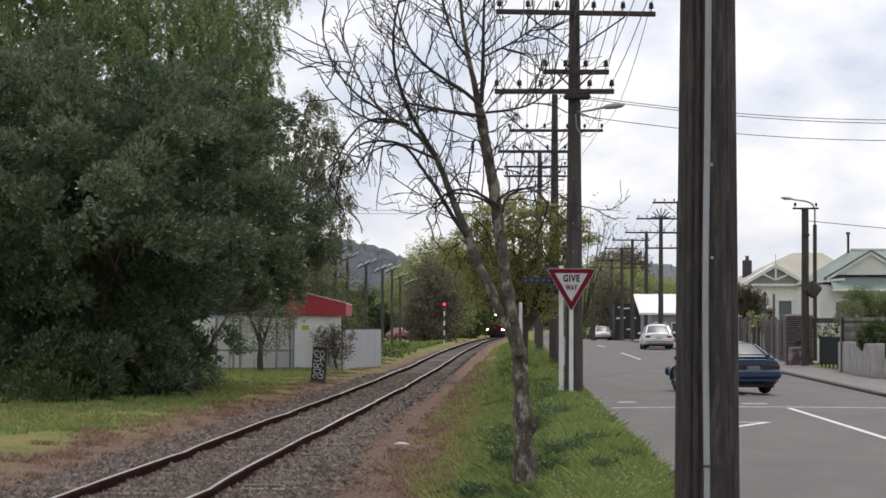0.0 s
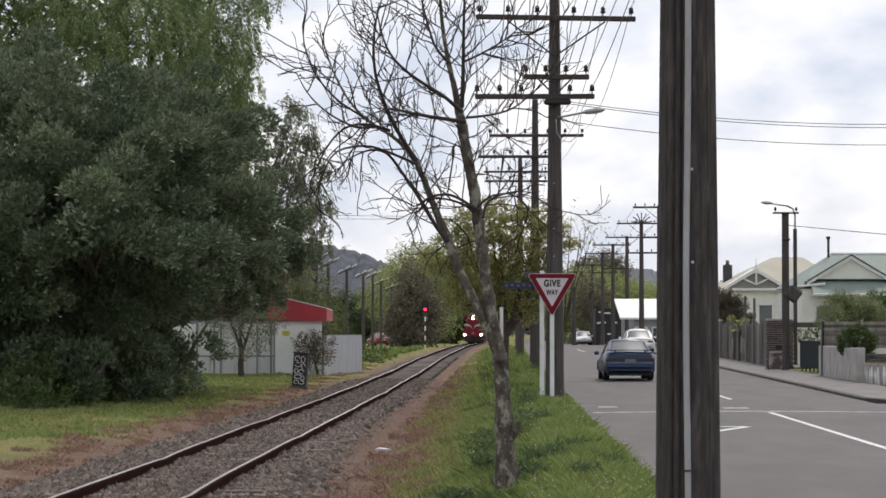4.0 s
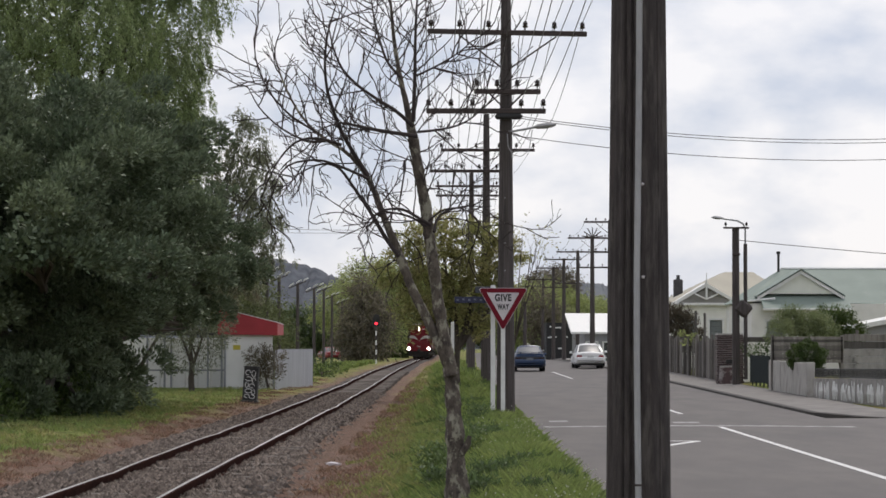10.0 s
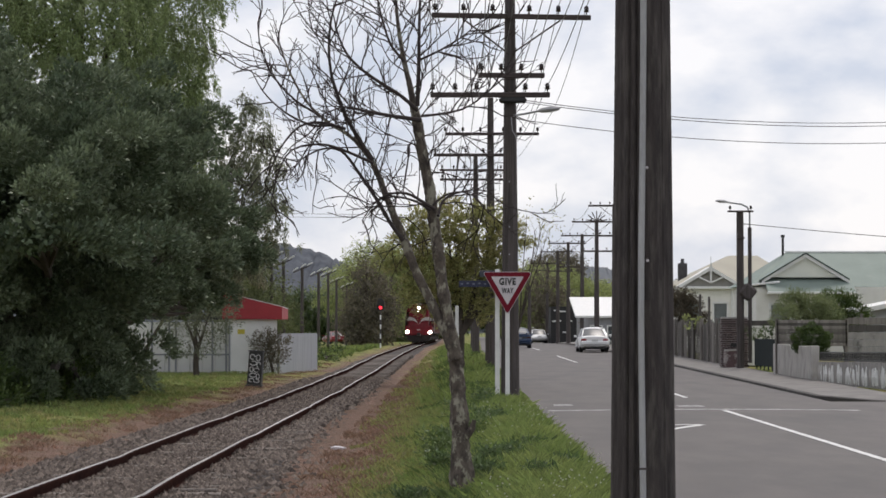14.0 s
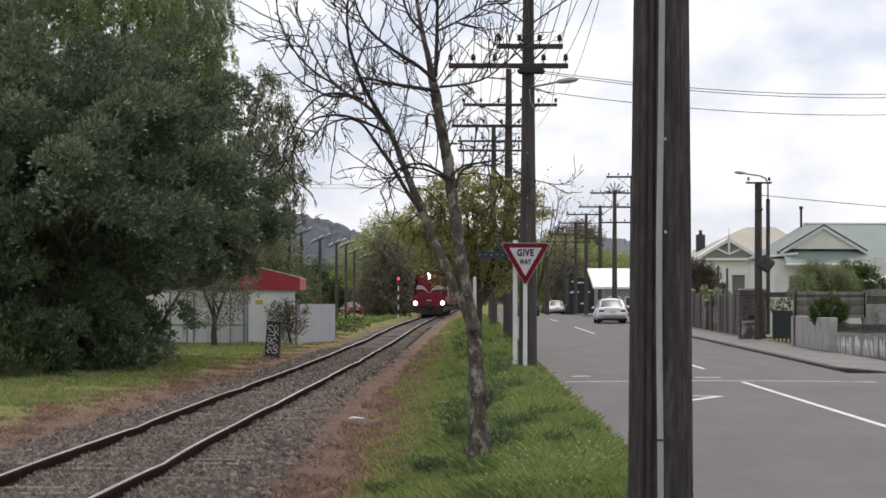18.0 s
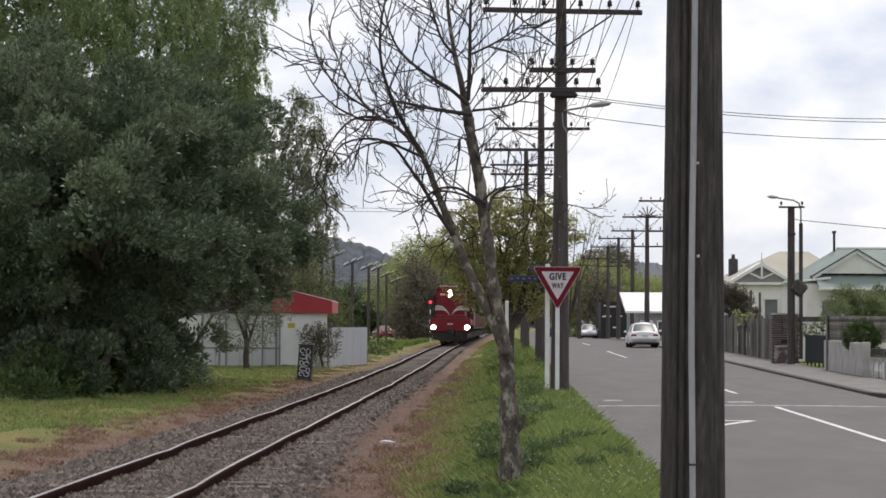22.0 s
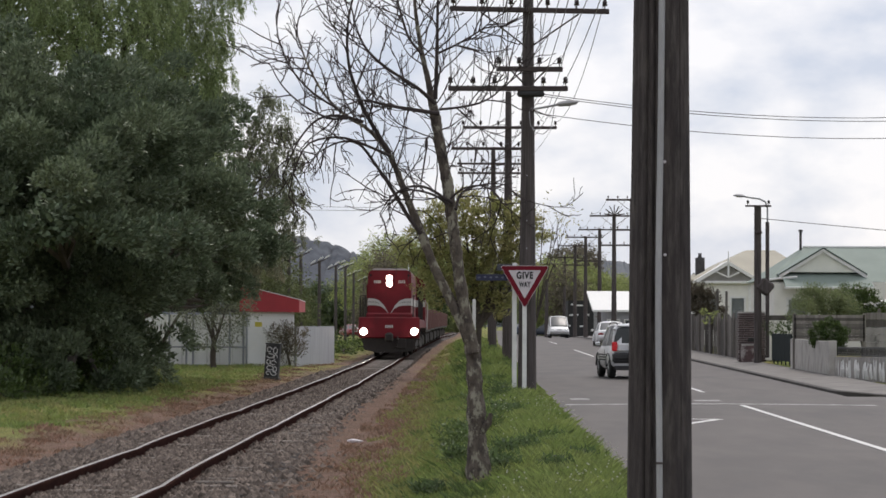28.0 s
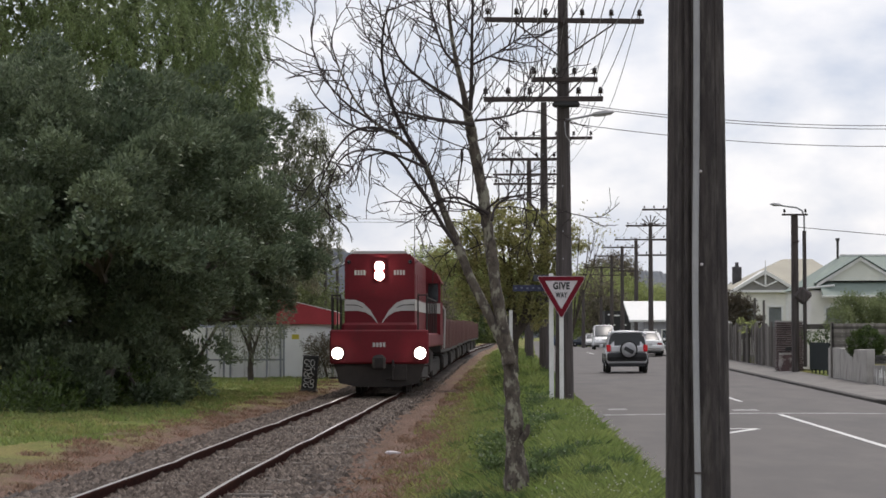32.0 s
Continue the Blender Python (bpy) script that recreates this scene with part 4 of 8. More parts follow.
def tree(name, label, category, lobes, foot, r0, leaf_mat, density, length, width, group="", parts=("trunk", "crown"), cushion=None, tuft=None, split=None, core_leaf=(0.34, 0.2), core_depth=(0.1, 0.5), made=None, **kw):
    th = thing(name, label, category, foot, group)
    f = np.array(foot)
    lb = [(l[0] - f[0], l[1] - f[1], l[2] - f[2], l[3]) for l in lobes]
    part(parts[0], limbs_for(lb, (0, 0, 0), r0), M_LIMB, th, smooth=True)
    if split:
        core = tufts(lb, 5.0, 1, 0.1, length, width, shells=(0.3,), inner=split, depth=core_depth, inner_leaf=core_leaf)
    leaves = made(lb, length=length, width=width, **kw) if made else tufts(lb, *tuft, length, width, **kw) if tuft else cushions(lb, *cushion, length, width, **kw) if cushion else crown(lb, density, length, width, **kw)
    if split:
        leaves = np.concatenate([leaves, core])
    part(parts[1], quads(parts[1], leaves), leaf_mat, th)
    return th


def place(u, v, d):
    """A place by its bearing and height at a distance d ahead: u sideways and v upwards, in thousandths of d, from the eye."""
    return (u * d / 1000, d, 1.48 + v * d / 1000)


# the great grey-green bush on the left of the track
spec = [(-165, 20, 52, 1.9), (-188, 27, 53, 2.3), (-141, 30, 53, 1.8), (-156, 50, 54, 2.1), (-180, 62, 56, 2.4), (-126, 48, 58, 1.8), (-111, 42, 63, 1.3),
        (-101, 50, 66, 1.0), (-123, 64, 64, 1.3), (-140, 74, 60, 1.9), (-163, 72, 62, 1.8), (-136, 82, 66, 1.6), (-117, 28, 60, 1.2), (-102, 28, 66, 0.7), (-104, 22, 65, 0.6),
        (-143, 11, 55, 1.3), (-155, -8, 55, 1.5), (-178, -5, 54, 1.9), (-205, 45, 55, 2.6), (-200, 0, 54, 2.2), (-210, 66, 58, 2.3), 
        (-131, 70, 66, 1.1), (-150, -24, 52, 0.55), (-165, -25, 51, 0.6), (-184, -24, 51, 0.8), (-205, -22, 51, 1.0),
        (-222, 20, 56, 2.5), (-190, 66, 62, 2.0), (-212, 74, 64, 2.1), (-172, 42, 51, 1.5), (-150, 66, 56, 1.2), (-128, 62, 60, 1.2), (-195, 10, 50, 1.6), (-118, 54, 60, 0.9), (-138, 4, 57, 0.85), (-138, -6, 57, 0.85), (-142, -14, 57, 0.8), (-133, 11, 58, 0.8), (-121, 17, 62, 1.0), (-114, 21, 63, 0.9), (-146, -2, 55, 1.3), (-148, -9, 57, 1.1), (-150, -15, 57, 1.1), (-96, 44, 66, 1.15), (-94, 34, 67, 1.1), (-99, 25, 66, 1.0), (-104, 36, 64, 1.3), (-91, 51, 67, 0.95), (-101, 16, 66, 0.85), (-109, 10, 64, 0.9), (-150, -16, 54, 1.0), (-165, -14, 54, 1.2), (-185, -14, 54, 1.3)]
# the upper boughs overhang the lower ones
lobes = [(*place(u, v, d + (1.5 if v < -20 else 4 if v < 12 else 2.5 if v < 35 else -2.5)), max(0.25, r * (1.0 if v < 12 else 0.95) - (0.35 if v < 35 else 0.5))) for u, v, d, r in spec]
tree("bush_tree", "large dense grey-green evergreen tree reaching to the ground", "tree", lobes, (-10.4, 62, -0.05), 0.35, M_LEAF_GREY, 62, 0.12, 0.056,
     "trees beside the track", made=plumes, spacing=1.02, size=0.72, sprigs=60, leaves=24, split=150, core_leaf=(0.17, 0.1), core_depth=(0.1, 0.62))
# undergrowth along its foot, its dark leaf colour painting in the shade there
spec = [(-196, -31, 49, 0.5), (-186, -30, 50, 0.45), (-176, -29, 51.5, 0.5), (-166, -28, 53, 0.4), (-157, -27, 55, 0.45), (-149, -26, 57, 0.4), (-141, -26, 58.5, 0.35), (-206, -31, 48.5, 0.55), (-171, -23, 53, 0.5), (-190, -23, 51, 0.55), (-152, -21, 57, 0.45)]
lobes = [(*place(u, v, d), r) for u, v, d, r in spec]
tree("undergrowth", "dark tangled undergrowth at the foot of the evergreen", "undergrowth", lobes, (-9.0, 53, -0.05), 0.04, M_LEAF_DARK, 60, 0.11, 0.045,
     "trees beside the track", parts=("stem", "foliage"), cushion=(7.0, 40, 0.2), inner=30)
# the willow behind it
spec = [(-168, 138, 80, 3.4), (-136, 148, 82, 3.4), (-127, 129, 82, 2.0), (-118, 103, 84, 1.2), (-117, 80, 84, 1.3), (-126, 110, 80, 1.9), (-154, 120, 78, 2.4), (-124, 152, 84, 1.8),
        (-200, 140, 80, 3.6), (-113, 116, 84, 0.5),
        (-185, 120, 80, 3.0), (-225, 150, 82, 3.6), (-215, 115, 80, 2.8), (-150, 160, 84, 3.4), (-125, 98, 82, 2.0), (-114, 140, 85, 0.6)]
lobes = [(*place(u, v, d), r) for u, v, d, r in spec]
tree("willow_tree", "tall willow with hanging yellow-green leaves", "tree", lobes, (-12.5, 83, -0.05), 0.4, M_LEAF_WILLOW, 40, 0.14, 0.036,
     "trees beside the track", made=curtains, spacing=0.78, reach=1.1, strands=18, leaves=36, spread=0.3, split=26, core_leaf=(0.3, 0.12), core_depth=(0.2, 0.8))
spec = [(-82, 90, 86, 0.25), (-79, 84, 86, 0.35), (-84, 78, 86, 0.4), (-77, 74, 87, 0.35), (-82, 66, 86, 0.5), (-75, 62, 87, 0.4), (-86, 56, 87, 0.5), (-79, 52, 87, 0.45), (-72, 50, 88, 0.3), (-88, 44, 87, 0.55), (-80, 40, 88, 0.5), (-73, 40, 88, 0.3), (-92, 50, 87, 0.5), (-84, 32, 88, 0.4), (-90, 62, 87, 0.5), (-88, 70, 87, 0.4), (-95, 40, 87, 0.6), (-98, 56, 87, 0.6), (-90, 34, 88, 0.5), (-96, 28, 88, 0.6), (-86, 24, 88, 0.5), (-102, 66, 87, 0.6)]
lobes = [(*place(u, v, d), r * 1.3) for u, v, d, r in spec]
tree("hanging_tree", "thin drooping grey-green tree beside the willow", "tree", lobes, (-11.4, 87, -0.05), 0.06, M_LEAF_HANG, 40, 0.15, 0.042,
     "trees beside the track", made=curtains, spacing=0.4, reach=0.55, strands=10, leaves=22, spread=0.22)
# the olive and brown tree on the verge
spec = [(-10, 36, 76, 0.95), (4, 39, 76, 1.0), (18, 38, 76, 0.9), (-20, 29, 76, 0.6), (-3, 22, 76, 0.85), (11, 24, 76, 0.75), (23, 22, 76, 0.5), (-6, 9, 76, 0.45), (13, 9, 76, 0.45),
        (26, 38, 76, 0.45), (-12, 15, 76, 0.5), (5, 14, 76, 0.55), (18, 15, 76, 0.5), (-16, 42, 76, 0.35), (-2, 48, 76, 0.4), (20, 47, 76, 0.4)]
lobes = [(*place(u, v, d), r) for u, v, d, r in spec]
tree("verge_tree", "small tree with olive-green and brown leaves on the verge", "tree", lobes, (0.45, 76, 0.0), 0.1, M_LEAF_OLIVE, 60, 0.095, 0.05,
     "trees on the verge", cushion=(5.0, 64, 0.21), shells=(1.0, 0.6), inner=22)
lobes = [(*place(u, v, d), r) for u, v, d, r in [(36, 41, 70, 0.28), (39, 47, 70, 0.22), (32, 48, 70, 0.15), (41, 42, 70, 0.18)]]
tree("sapling", "thin sapling with sparse leaves behind the pole", "tree", lobes, (1.75, 71, -0.1), 0.035, M_LEAF_OLIVE, 70, 0.085, 0.045, "trees on the verge", shells=(1.0,), spray=7, spread=0.3)

# two sparse shrubs by the shed
lobes = [(*place(u, v, d), r) for u, v, d, r in [(-104, 2, 83, 0.75), (-98, 8, 83, 0.6), (-110, 10, 83, 0.6), (-103, 16, 84, 0.7)]]
tree("small_tree", "small sparse tree with grey-green leaves before the shed", "tree", lobes, (-8.6, 83, -0.1), 0.1, M_LEAF_HANG, 26, 0.1, 0.035, "shrubs by the shed", tuft=(0.27, 24, 0.24), hang=0.5, shells=(1.0,), inner=0)
lobes = [(*place(u, v, d), r) for u, v, d, r in [(-74, -8, 87.5, 0.34), (-70.5, -6, 87.5, 0.3), (-76.5, -5, 87.5, 0.3), (-73, -12, 87.5, 0.3)]]
tree("shrub", "sparse upright shrub with brownish leaves", "shrub", lobes, (-6.4, 87.5, -0.1), 0.05, M_LEAF_BROWN, 30, 0.1, 0.03, "shrubs by the shed", tuft=(0.22, 26, 0.2), shells=(1.0, 0.6), inner=0)
lobes = [(*place(u, v, d), r) for u, v, d, r in [(-51, -9, 118, 0.6), (-46, -10, 118, 0.5), (-55, -8, 119, 0.4)]]
tree("low_bush", "low rounded green bush beside the fence", "bush", lobes, (-5.9, 118, -0.05), 0.05, M_LEAF_DARK, 60, 0.12, 0.06, "shrubs by the shed", parts=("stem", "foliage"), spray=12, spread=0.25)

# woods behind: on the left beyond the shed, and past the end of the street
far_specs = [
    ("far_tree", "dark leafy tree behind the shed", M_LEAF_WOOD, [(-82, 10, 130, 1.5), (-87, 18, 132, 1.8), (-78, 3, 130, 1.0), (-92, 26, 136, 2.0)], (-10.4, 131, 0)),
    ("far_tree", "olive-green tree behind the shed roof", M_LEAF_WOOD, [(-78, 6, 152, 1.7), (-80, 14, 154, 1.4), (-72, 1, 152, 0.9)], (-10.6, 151, 0)),
    ("far_tree", "brown twiggy tree beside the railway", M_LEAF_BROWN, [(-36, 5, 222, 1.7), (-33, 13, 222, 1.7), (-34, 20, 222, 1.2), (-34, 26, 222, 0.8), (-38, 2, 222, 1.0), (-29, 4, 222, 1.6), (-30, 12, 223, 1.5), (-33, 1, 222, 1.6)], (-8.0, 223, 0)),
    ("far_tree", "light green willow beside the railway", M_LEAF_FAR, [(-44, 15, 262, 2.0), (-31, 25, 246, 2.4), (-26, 26, 244, 2.4), (-23, 24, 244, 2.4), (-28, 8, 244, 2.6), (-41, 22, 262, 1.6)], (-8.5, 241, 0)),
    ("far_tree", "green tree behind the verge", M_LEAF_FAR, [(-12, 19, 480, 6.2), (-6, 21, 482, 6.2), (2, 16, 481, 5.8), (-14, 7, 480, 6.2), (-4, 6, 482, 6.2), (-20, 12, 481, 6)], (-3.0, 482, 0)),
    ("far_tree", "dark tree at the bend of the railway", M_LEAF_DARK, [(-26, 4, 330, 4), (-20, 8, 332, 4), (-32, 4, 332, 4), (-40, 2, 334, 4), (-52, 3, 336, 4), (-60, 4, 336, 4), (-68, 4, 336, 4)], (-9.5, 332, 0)),
    ("far_tree", "fresh green tree along the street", M_LEAF_FAR, [(30, 14, 300, 3.0), (36, 17, 302, 3.0), (33, 4, 301, 2.8), (41, 10, 304, 2.4)], (9.5, 303, 0)),
    ("far_tree", "fresh green tree at the end of the street", M_LEAF_FAR, [(45, 14, 360, 4.0), (52, 10, 362, 3.6), (38, 10, 360, 3.6), (57, 12, 364, 3.2)], (17, 362, 0)),
    ("far_tree", "pale bare tree crown over the far roofs", M_LEAF_BROWN, [(43, 25, 400, 3.0), (48, 26, 400, 2.6), (38, 24, 400, 2.4), (44, 15, 400, 2.6)], (17.4, 400, 0)),
    ("far_tree", "brown twiggy tree behind the dark shop", M_LEAF_BROWN, [(41, 15, 262, 1.5), (38, 10, 262, 1.2), (44, 11, 262, 1.2), (40, 20, 262, 0.9), (42, 4, 262, 1.2)], (10.8, 262, 0)),
    ("far_tree", "green tree past the houses", M_LEAF_FAR, [(62, 10, 400, 4.0), (70, 8, 402, 4.0), (78, 6, 404, 4.0)], (28, 402, 0)),
    ("far_tree", "green tree over the far roofs", M_LEAF_DARK, [(24, 10, 420, 5.2), (16, 12, 422, 5.2), (30, 14, 424, 4.2), (8, 12, 420, 4.5)], (8, 422, 0)),
]
for name, label, mat_, sp, foot in far_specs:
    lobes = [(*place(u, v, d), r) for u, v, d, r in sp]
    big = foot[1] / 150
    tree(name, label, "tree", lobes, foot, 0.28, mat_, 74 / big, 0.19 * big ** 0.7, 0.09 * big ** 0.7, "woods in the distance", shells=(1.0, 0.75), spray=14, spread=0.7, hang=0.25)


# the bare tree in front
bare = thing("bare_tree", "leafless young tree with mottled bark, forking low", "tree", (0.123, 22.0, 0.02), "trees on the verge")
BOUGHS = {
    "trunk": ([(0, 0), (-0.026, 0.62), (-0.041, 0.98), (-0.066, 1.24), (-0.1, 1.37)], 0.104, 0.066),
    "a": ([(-0.075, 1.26), (-0.246, 1.65), (-0.41, 1.95), (-0.537, 2.31), (-0.655, 2.57), (-0.803, 2.99), (-0.987, 3.22), (-1.17, 3.33), (-1.31, 3.42), (-1.473, 3.61), (-1.612, 3.88), (-1.69, 4.12)], 0.055, 0.009),
    "b": ([(-0.06, 1.2), (-0.169, 1.75), (-0.225, 2.2), (-0.271, 2.53), (-0.322, 2.87), (-0.389, 3.22), (-0.43, 3.45), (-0.476, 3.68), (-0.537, 3.94), (-0.588, 4.22), (-0.614, 4.5), (-0.64, 4.8)], 0.062, 0.009),
    "a2": ([(-0.824, 3.01), (-1.054, 3.38), (-1.146, 3.63), (-1.192, 3.79), (-1.207, 4.05), (-1.171, 4.28), (-1.1, 4.5)], 0.026, 0.007),
    "a3": ([(-0.535, 2.28), (-0.66, 2.44), (-0.804, 2.7), (-0.947, 2.9), (-1.075, 3.09), (-1.2, 3.13), (-1.341, 3.1), (-1.5, 3.0)], 0.026, 0.006),
    "c3": ([(-0.25, 2.56), (-0.353, 2.62), (-0.497, 2.71), (-0.665, 2.7), (-0.8, 2.62), (-0.9, 2.45)], 0.022, 0.005),
    "c4": ([(-0.22, 2.5), (-0.195, 2.64), (-0.092, 2.71), (0.11, 2.76), (0.25, 2.74)], 0.018, 0.005),
    "b2": ([(-0.41, 3.46), (-0.568, 3.6), (-0.849, 3.76), (-1.033, 3.92), (-1.115, 4.09), (-1.16, 4.3)], 0.024, 0.007),
    "b3": ([(-0.373, 3.37), (-0.604, 3.4), (-0.783, 3.42), (-0.936, 3.45), (-1.064, 3.48), (-1.25, 3.4)], 0.026, 0.007),
    "b4": ([(-0.409, 3.5), (-0.394, 3.92), (-0.394, 4.15), (-0.384, 4.5), (-0.36, 4.75)], 0.026, 0.008),
    "b5": ([(-0.373, 3.41), (-0.194, 3.43), (0.01, 3.48), (0.164, 3.58), (0.25, 3.7)], 0.016, 0.005),
    "b6": ([(-0.394, 3.92), (-0.194, 4.01), (0.01, 4.14), (0.113, 4.24)], 0.014, 0.005),
    "b7": ([(-0.53, 3.91), (-0.655, 4.04), (-0.716, 4.24), (-0.783, 4.5), (-0.8, 4.7)], 0.018, 0.006),
    "c": ([(-0.286, 2.55), (-0.425, 2.64), (-0.604, 2.68), (-0.73, 2.66), (-0.84, 2.6)], 0.016, 0.005),
    "c2": ([(-0.27, 2.6), (-0.16, 2.7), (0.0, 2.73), (0.113, 2.68), (0.19, 2.6)], 0.013, 0.005),
    "d1": ([(-1.06, 3.29), (-1.269, 3.36), (-1.473, 3.34), (-1.627, 3.18), (-1.729, 2.98), (-1.8, 2.8)], 0.018, 0.005),
    "d2": ([(-0.81, 2.98), (-1.064, 3.09), (-1.269, 3.16), (-1.576, 3.11), (-1.68, 2.83), (-1.72, 2.6)], 0.018, 0.005),
    "d3": ([(-1.17, 3.33), (-1.35, 3.3), (-1.6, 3.42), (-1.8, 3.6), (-1.9, 3.8)], 0.016, 0.005),
    "d4": ([(-1.31, 3.42), (-1.55, 3.56), (-1.75, 3.8), (-1.85, 4.1), (-1.8, 4.35)], 0.014, 0.005),
}


def bare_limb(name, points, r0, r1):
    depth = rng.normal(0, 0.16)
    pts = [(x, depth * i * 0.35 + rng.normal(0, 0.02), z) for i, (x, z) in enumerate(points)]
    if name in ("trunk", "a", "b"):
        pts = [(x, 0.03 * i, z) for i, (x, z) in enumerate(points)]
    # smooth the line
    p = np.array(pts)
    t = np.arange(len(p))
    tt = np.linspace(0, len(p) - 1, len(p) * 3)
    p = np.stack([np.interp(tt, t, p[:, k]) for k in range(3)], 1)
    for _ in range(2):
        p[1:-1] = (p[:-2] + 2 * p[1:-1] + p[2:]) / 4
    rad = np.linspace(1, 0, len(p)) ** 0.9 * (r0 - r1) + r1
    if r0 < 0.04:
        rad = rad * 0.8
    if name == "a":
        rad = np.interp(np.linspace(0, 1, len(p)), [0, 0.3, 0.45, 0.6, 1], [0.046, 0.038, 0.025, 0.015, 0.007])
    if name == "b":
        rad = np.interp(np.linspace(0, 1, len(p)), [0, 0.52, 0.62, 1], [0.056, 0.047, 0.027, 0.009])
    if name in ("a", "b"):
        rad = rad * (1 + 0.05 * np.sin(np.arange(len(p)) * 2.3))
    if name == "trunk":
        rad = 0.84 * rad * (1 + 0.1 * np.sin(np.arange(len(p)) * 1.9)) + 0.03 * np.exp(-np.arange(len(p)) * 1.3)
        rad = rad * (1 + rng.normal(0, 0.05, len(p)))
        p[0, 2] -= 0.25
    return p, rad


twigs = Geo()
twig_rng = np.random.default_rng(11)


def sprout(start, way, length, r, level, droop):
    """A twig that curves upwards or hangs, with side shoots."""
    n = 6
    p = [np.array(start)]
    w = way / np.linalg.norm(way)
    for i in range(n):
        w = w + twig_rng.normal(0, 0.17, 3) + np.array([0, 0, 0.12 - droop * (0.15 + 0.1 * i)])
        w /= np.linalg.norm(w)
        p.append(p[-1] + w * length / n)
    twigs.tube(p, np.linspace(r, max(0.003, r * 0.45), n + 1), 5 if level < 2 else 4, cap=False)
    if level < 3:
        for i in range(1, n):
            if twig_rng.random() < (0.62 if level == 1 else 0.33):
                side = np.cross(w, twig_rng.normal(size=3))
                d = (p[i + 1] - p[i]) / np.linalg.norm(p[i + 1] - p[i]) * 0.75 + side / (np.linalg.norm(side) + 1e-6) * 0.6
                sprout(p[i], d, length * twig_rng.uniform(0.32, 0.62), r * 0.6, level + 1, droop)


for name, (points, r0, r1) in BOUGHS.items():
    p, rad = bare_limb(name, points, r0, r1)
    if r0 > 0.04:
        # knobbly, flaking bark
        k = np.linspace(0, len(p) - 1, len(p) * 5)
        pk = np.stack([np.interp(k, np.arange(len(p)), p[:, c_]) for c_ in range(3)], 1)
        wood = Geo().tube(pk, np.interp(k, np.arange(len(p)), rad), 22)
        flat_ = wood.v[0]
        mid_ = np.repeat(pk, 22, axis=0)
        lump = np.array([0.13 * noise.noise((q[0] * 14, q[1] * 14, q[2] * 7)) + 0.2 * noise.noise((q[0] * 45, q[1] * 45, q[2] * 26)) for q in flat_])
        wood.v[0] = flat_ + (flat_ - mid_) * lump[:, None]
        if name == "trunk":
            wood.tube([(0.03, -0.02, 0.5), (0.085, -0.04, 0.58), (0.105, -0.04, 0.66)], [0.035, 0.032, 0.018], 9)
        part("trunk" if name == "trunk" else "limb", wood, M_BARK, bare, smooth=True)
    else:
        part("limb", Geo().tube(p, rad, 7), M_TWIG, bare, smooth=True)
    if name == "trunk":
        continue
    hang = 0.5 if name[0] == "d" or name in ("c", "c2") else (0.12 if name != "a" else 0.25)
    first = 4 if name in ("a", "b") else 1
    lo = int(len(p) * first / len(points))
    count = {"a": 20, "b": 22}.get(name, 6 if name[0] in "cd" or name == "a3" else 11)
    for i in np.linspace(lo, len(p) - 1, count).astype(int):
        d = p[min(i + 1, len(p) - 1)] - p[max(i - 1, 0)]
        d /= np.linalg.norm(d)
        side = twig_rng.normal(size=3) * np.array([1, 0.55, 0.8])
        side -= d * (side @ d)
        sprout(p[i], d * 0.6 + side / np.linalg.norm(side) * 0.8, twig_rng.uniform(0.3, 0.68), 0.0072, 1, hang * twig_rng.uniform(0.4, 1.3))
for x, z in ((-0.5, 2.25), (-0.6, 2.5), (-0.24, 2.3), (-0.33, 2.9), (-0.75, 2.85), (-0.7, 2.7)):
    sprout((x, 0.1, z), np.array([twig_rng.choice((-1, 1)) * 0.8, 0.2, -0.1]), 0.5, 0.006, 2, 0.9)
part("twig_spray", twigs, M_TWIG, bare, "fine leafless twigs", kind="stuff")
me = part("dead_fruit", Geo().lathe([(0.004, 0), (0.013, 0.03), (0.017, 0.09), (0.006, 0.13)], 7, -0.49, -0.02, 3.02).tube([(-0.385, 0.15, 3.2), (-0.46, 0.03, 3.19), (-0.49, -0.02, 3.12)], 0.006, 5).tube([(-0.49, -0.02, 3.04), (-0.52, -0.03, 2.85), (-0.545, -0.03, 2.68)], [0.007, 0.009, 0.004], 5), M_TWIG, bare, "dark seed cluster")


# grass on the verge and beside the track
def blades(n, xf, height, width, lean, zlift=0.0):
    x, y = xf(n)
    z = swell(x, y) + zlift
    base = np.stack([x, y, z], -1)
    # short and thin where the verge meets the asphalt
    h = height * rng.uniform(0.5, 1.35, len(x)) * np.where(x > 0, np.clip((2.0 - x) / 0.8, 0.16, 1), 1)
    tilt = rng.normal(0, lean, (len(x), 2))
    tip = base + np.stack([tilt[:, 0] * h, tilt[:, 1] * h, h], -1)
    a = rng.random(len(x)) * 6.28
    w = np.stack([np.cos(a), np.sin(a), np.zeros(len(x))], -1) * width * rng.uniform(0.6, 1.3, (len(x), 1))
    mid = base + (tip - base) * 0.55 + np.stack([-tilt[:, 0] * h * 0.15, -tilt[:, 1] * h * 0.15, 0.04 * h], -1)
    return np.stack([base - w, base + w, mid + w * 0.7, tip], 1)


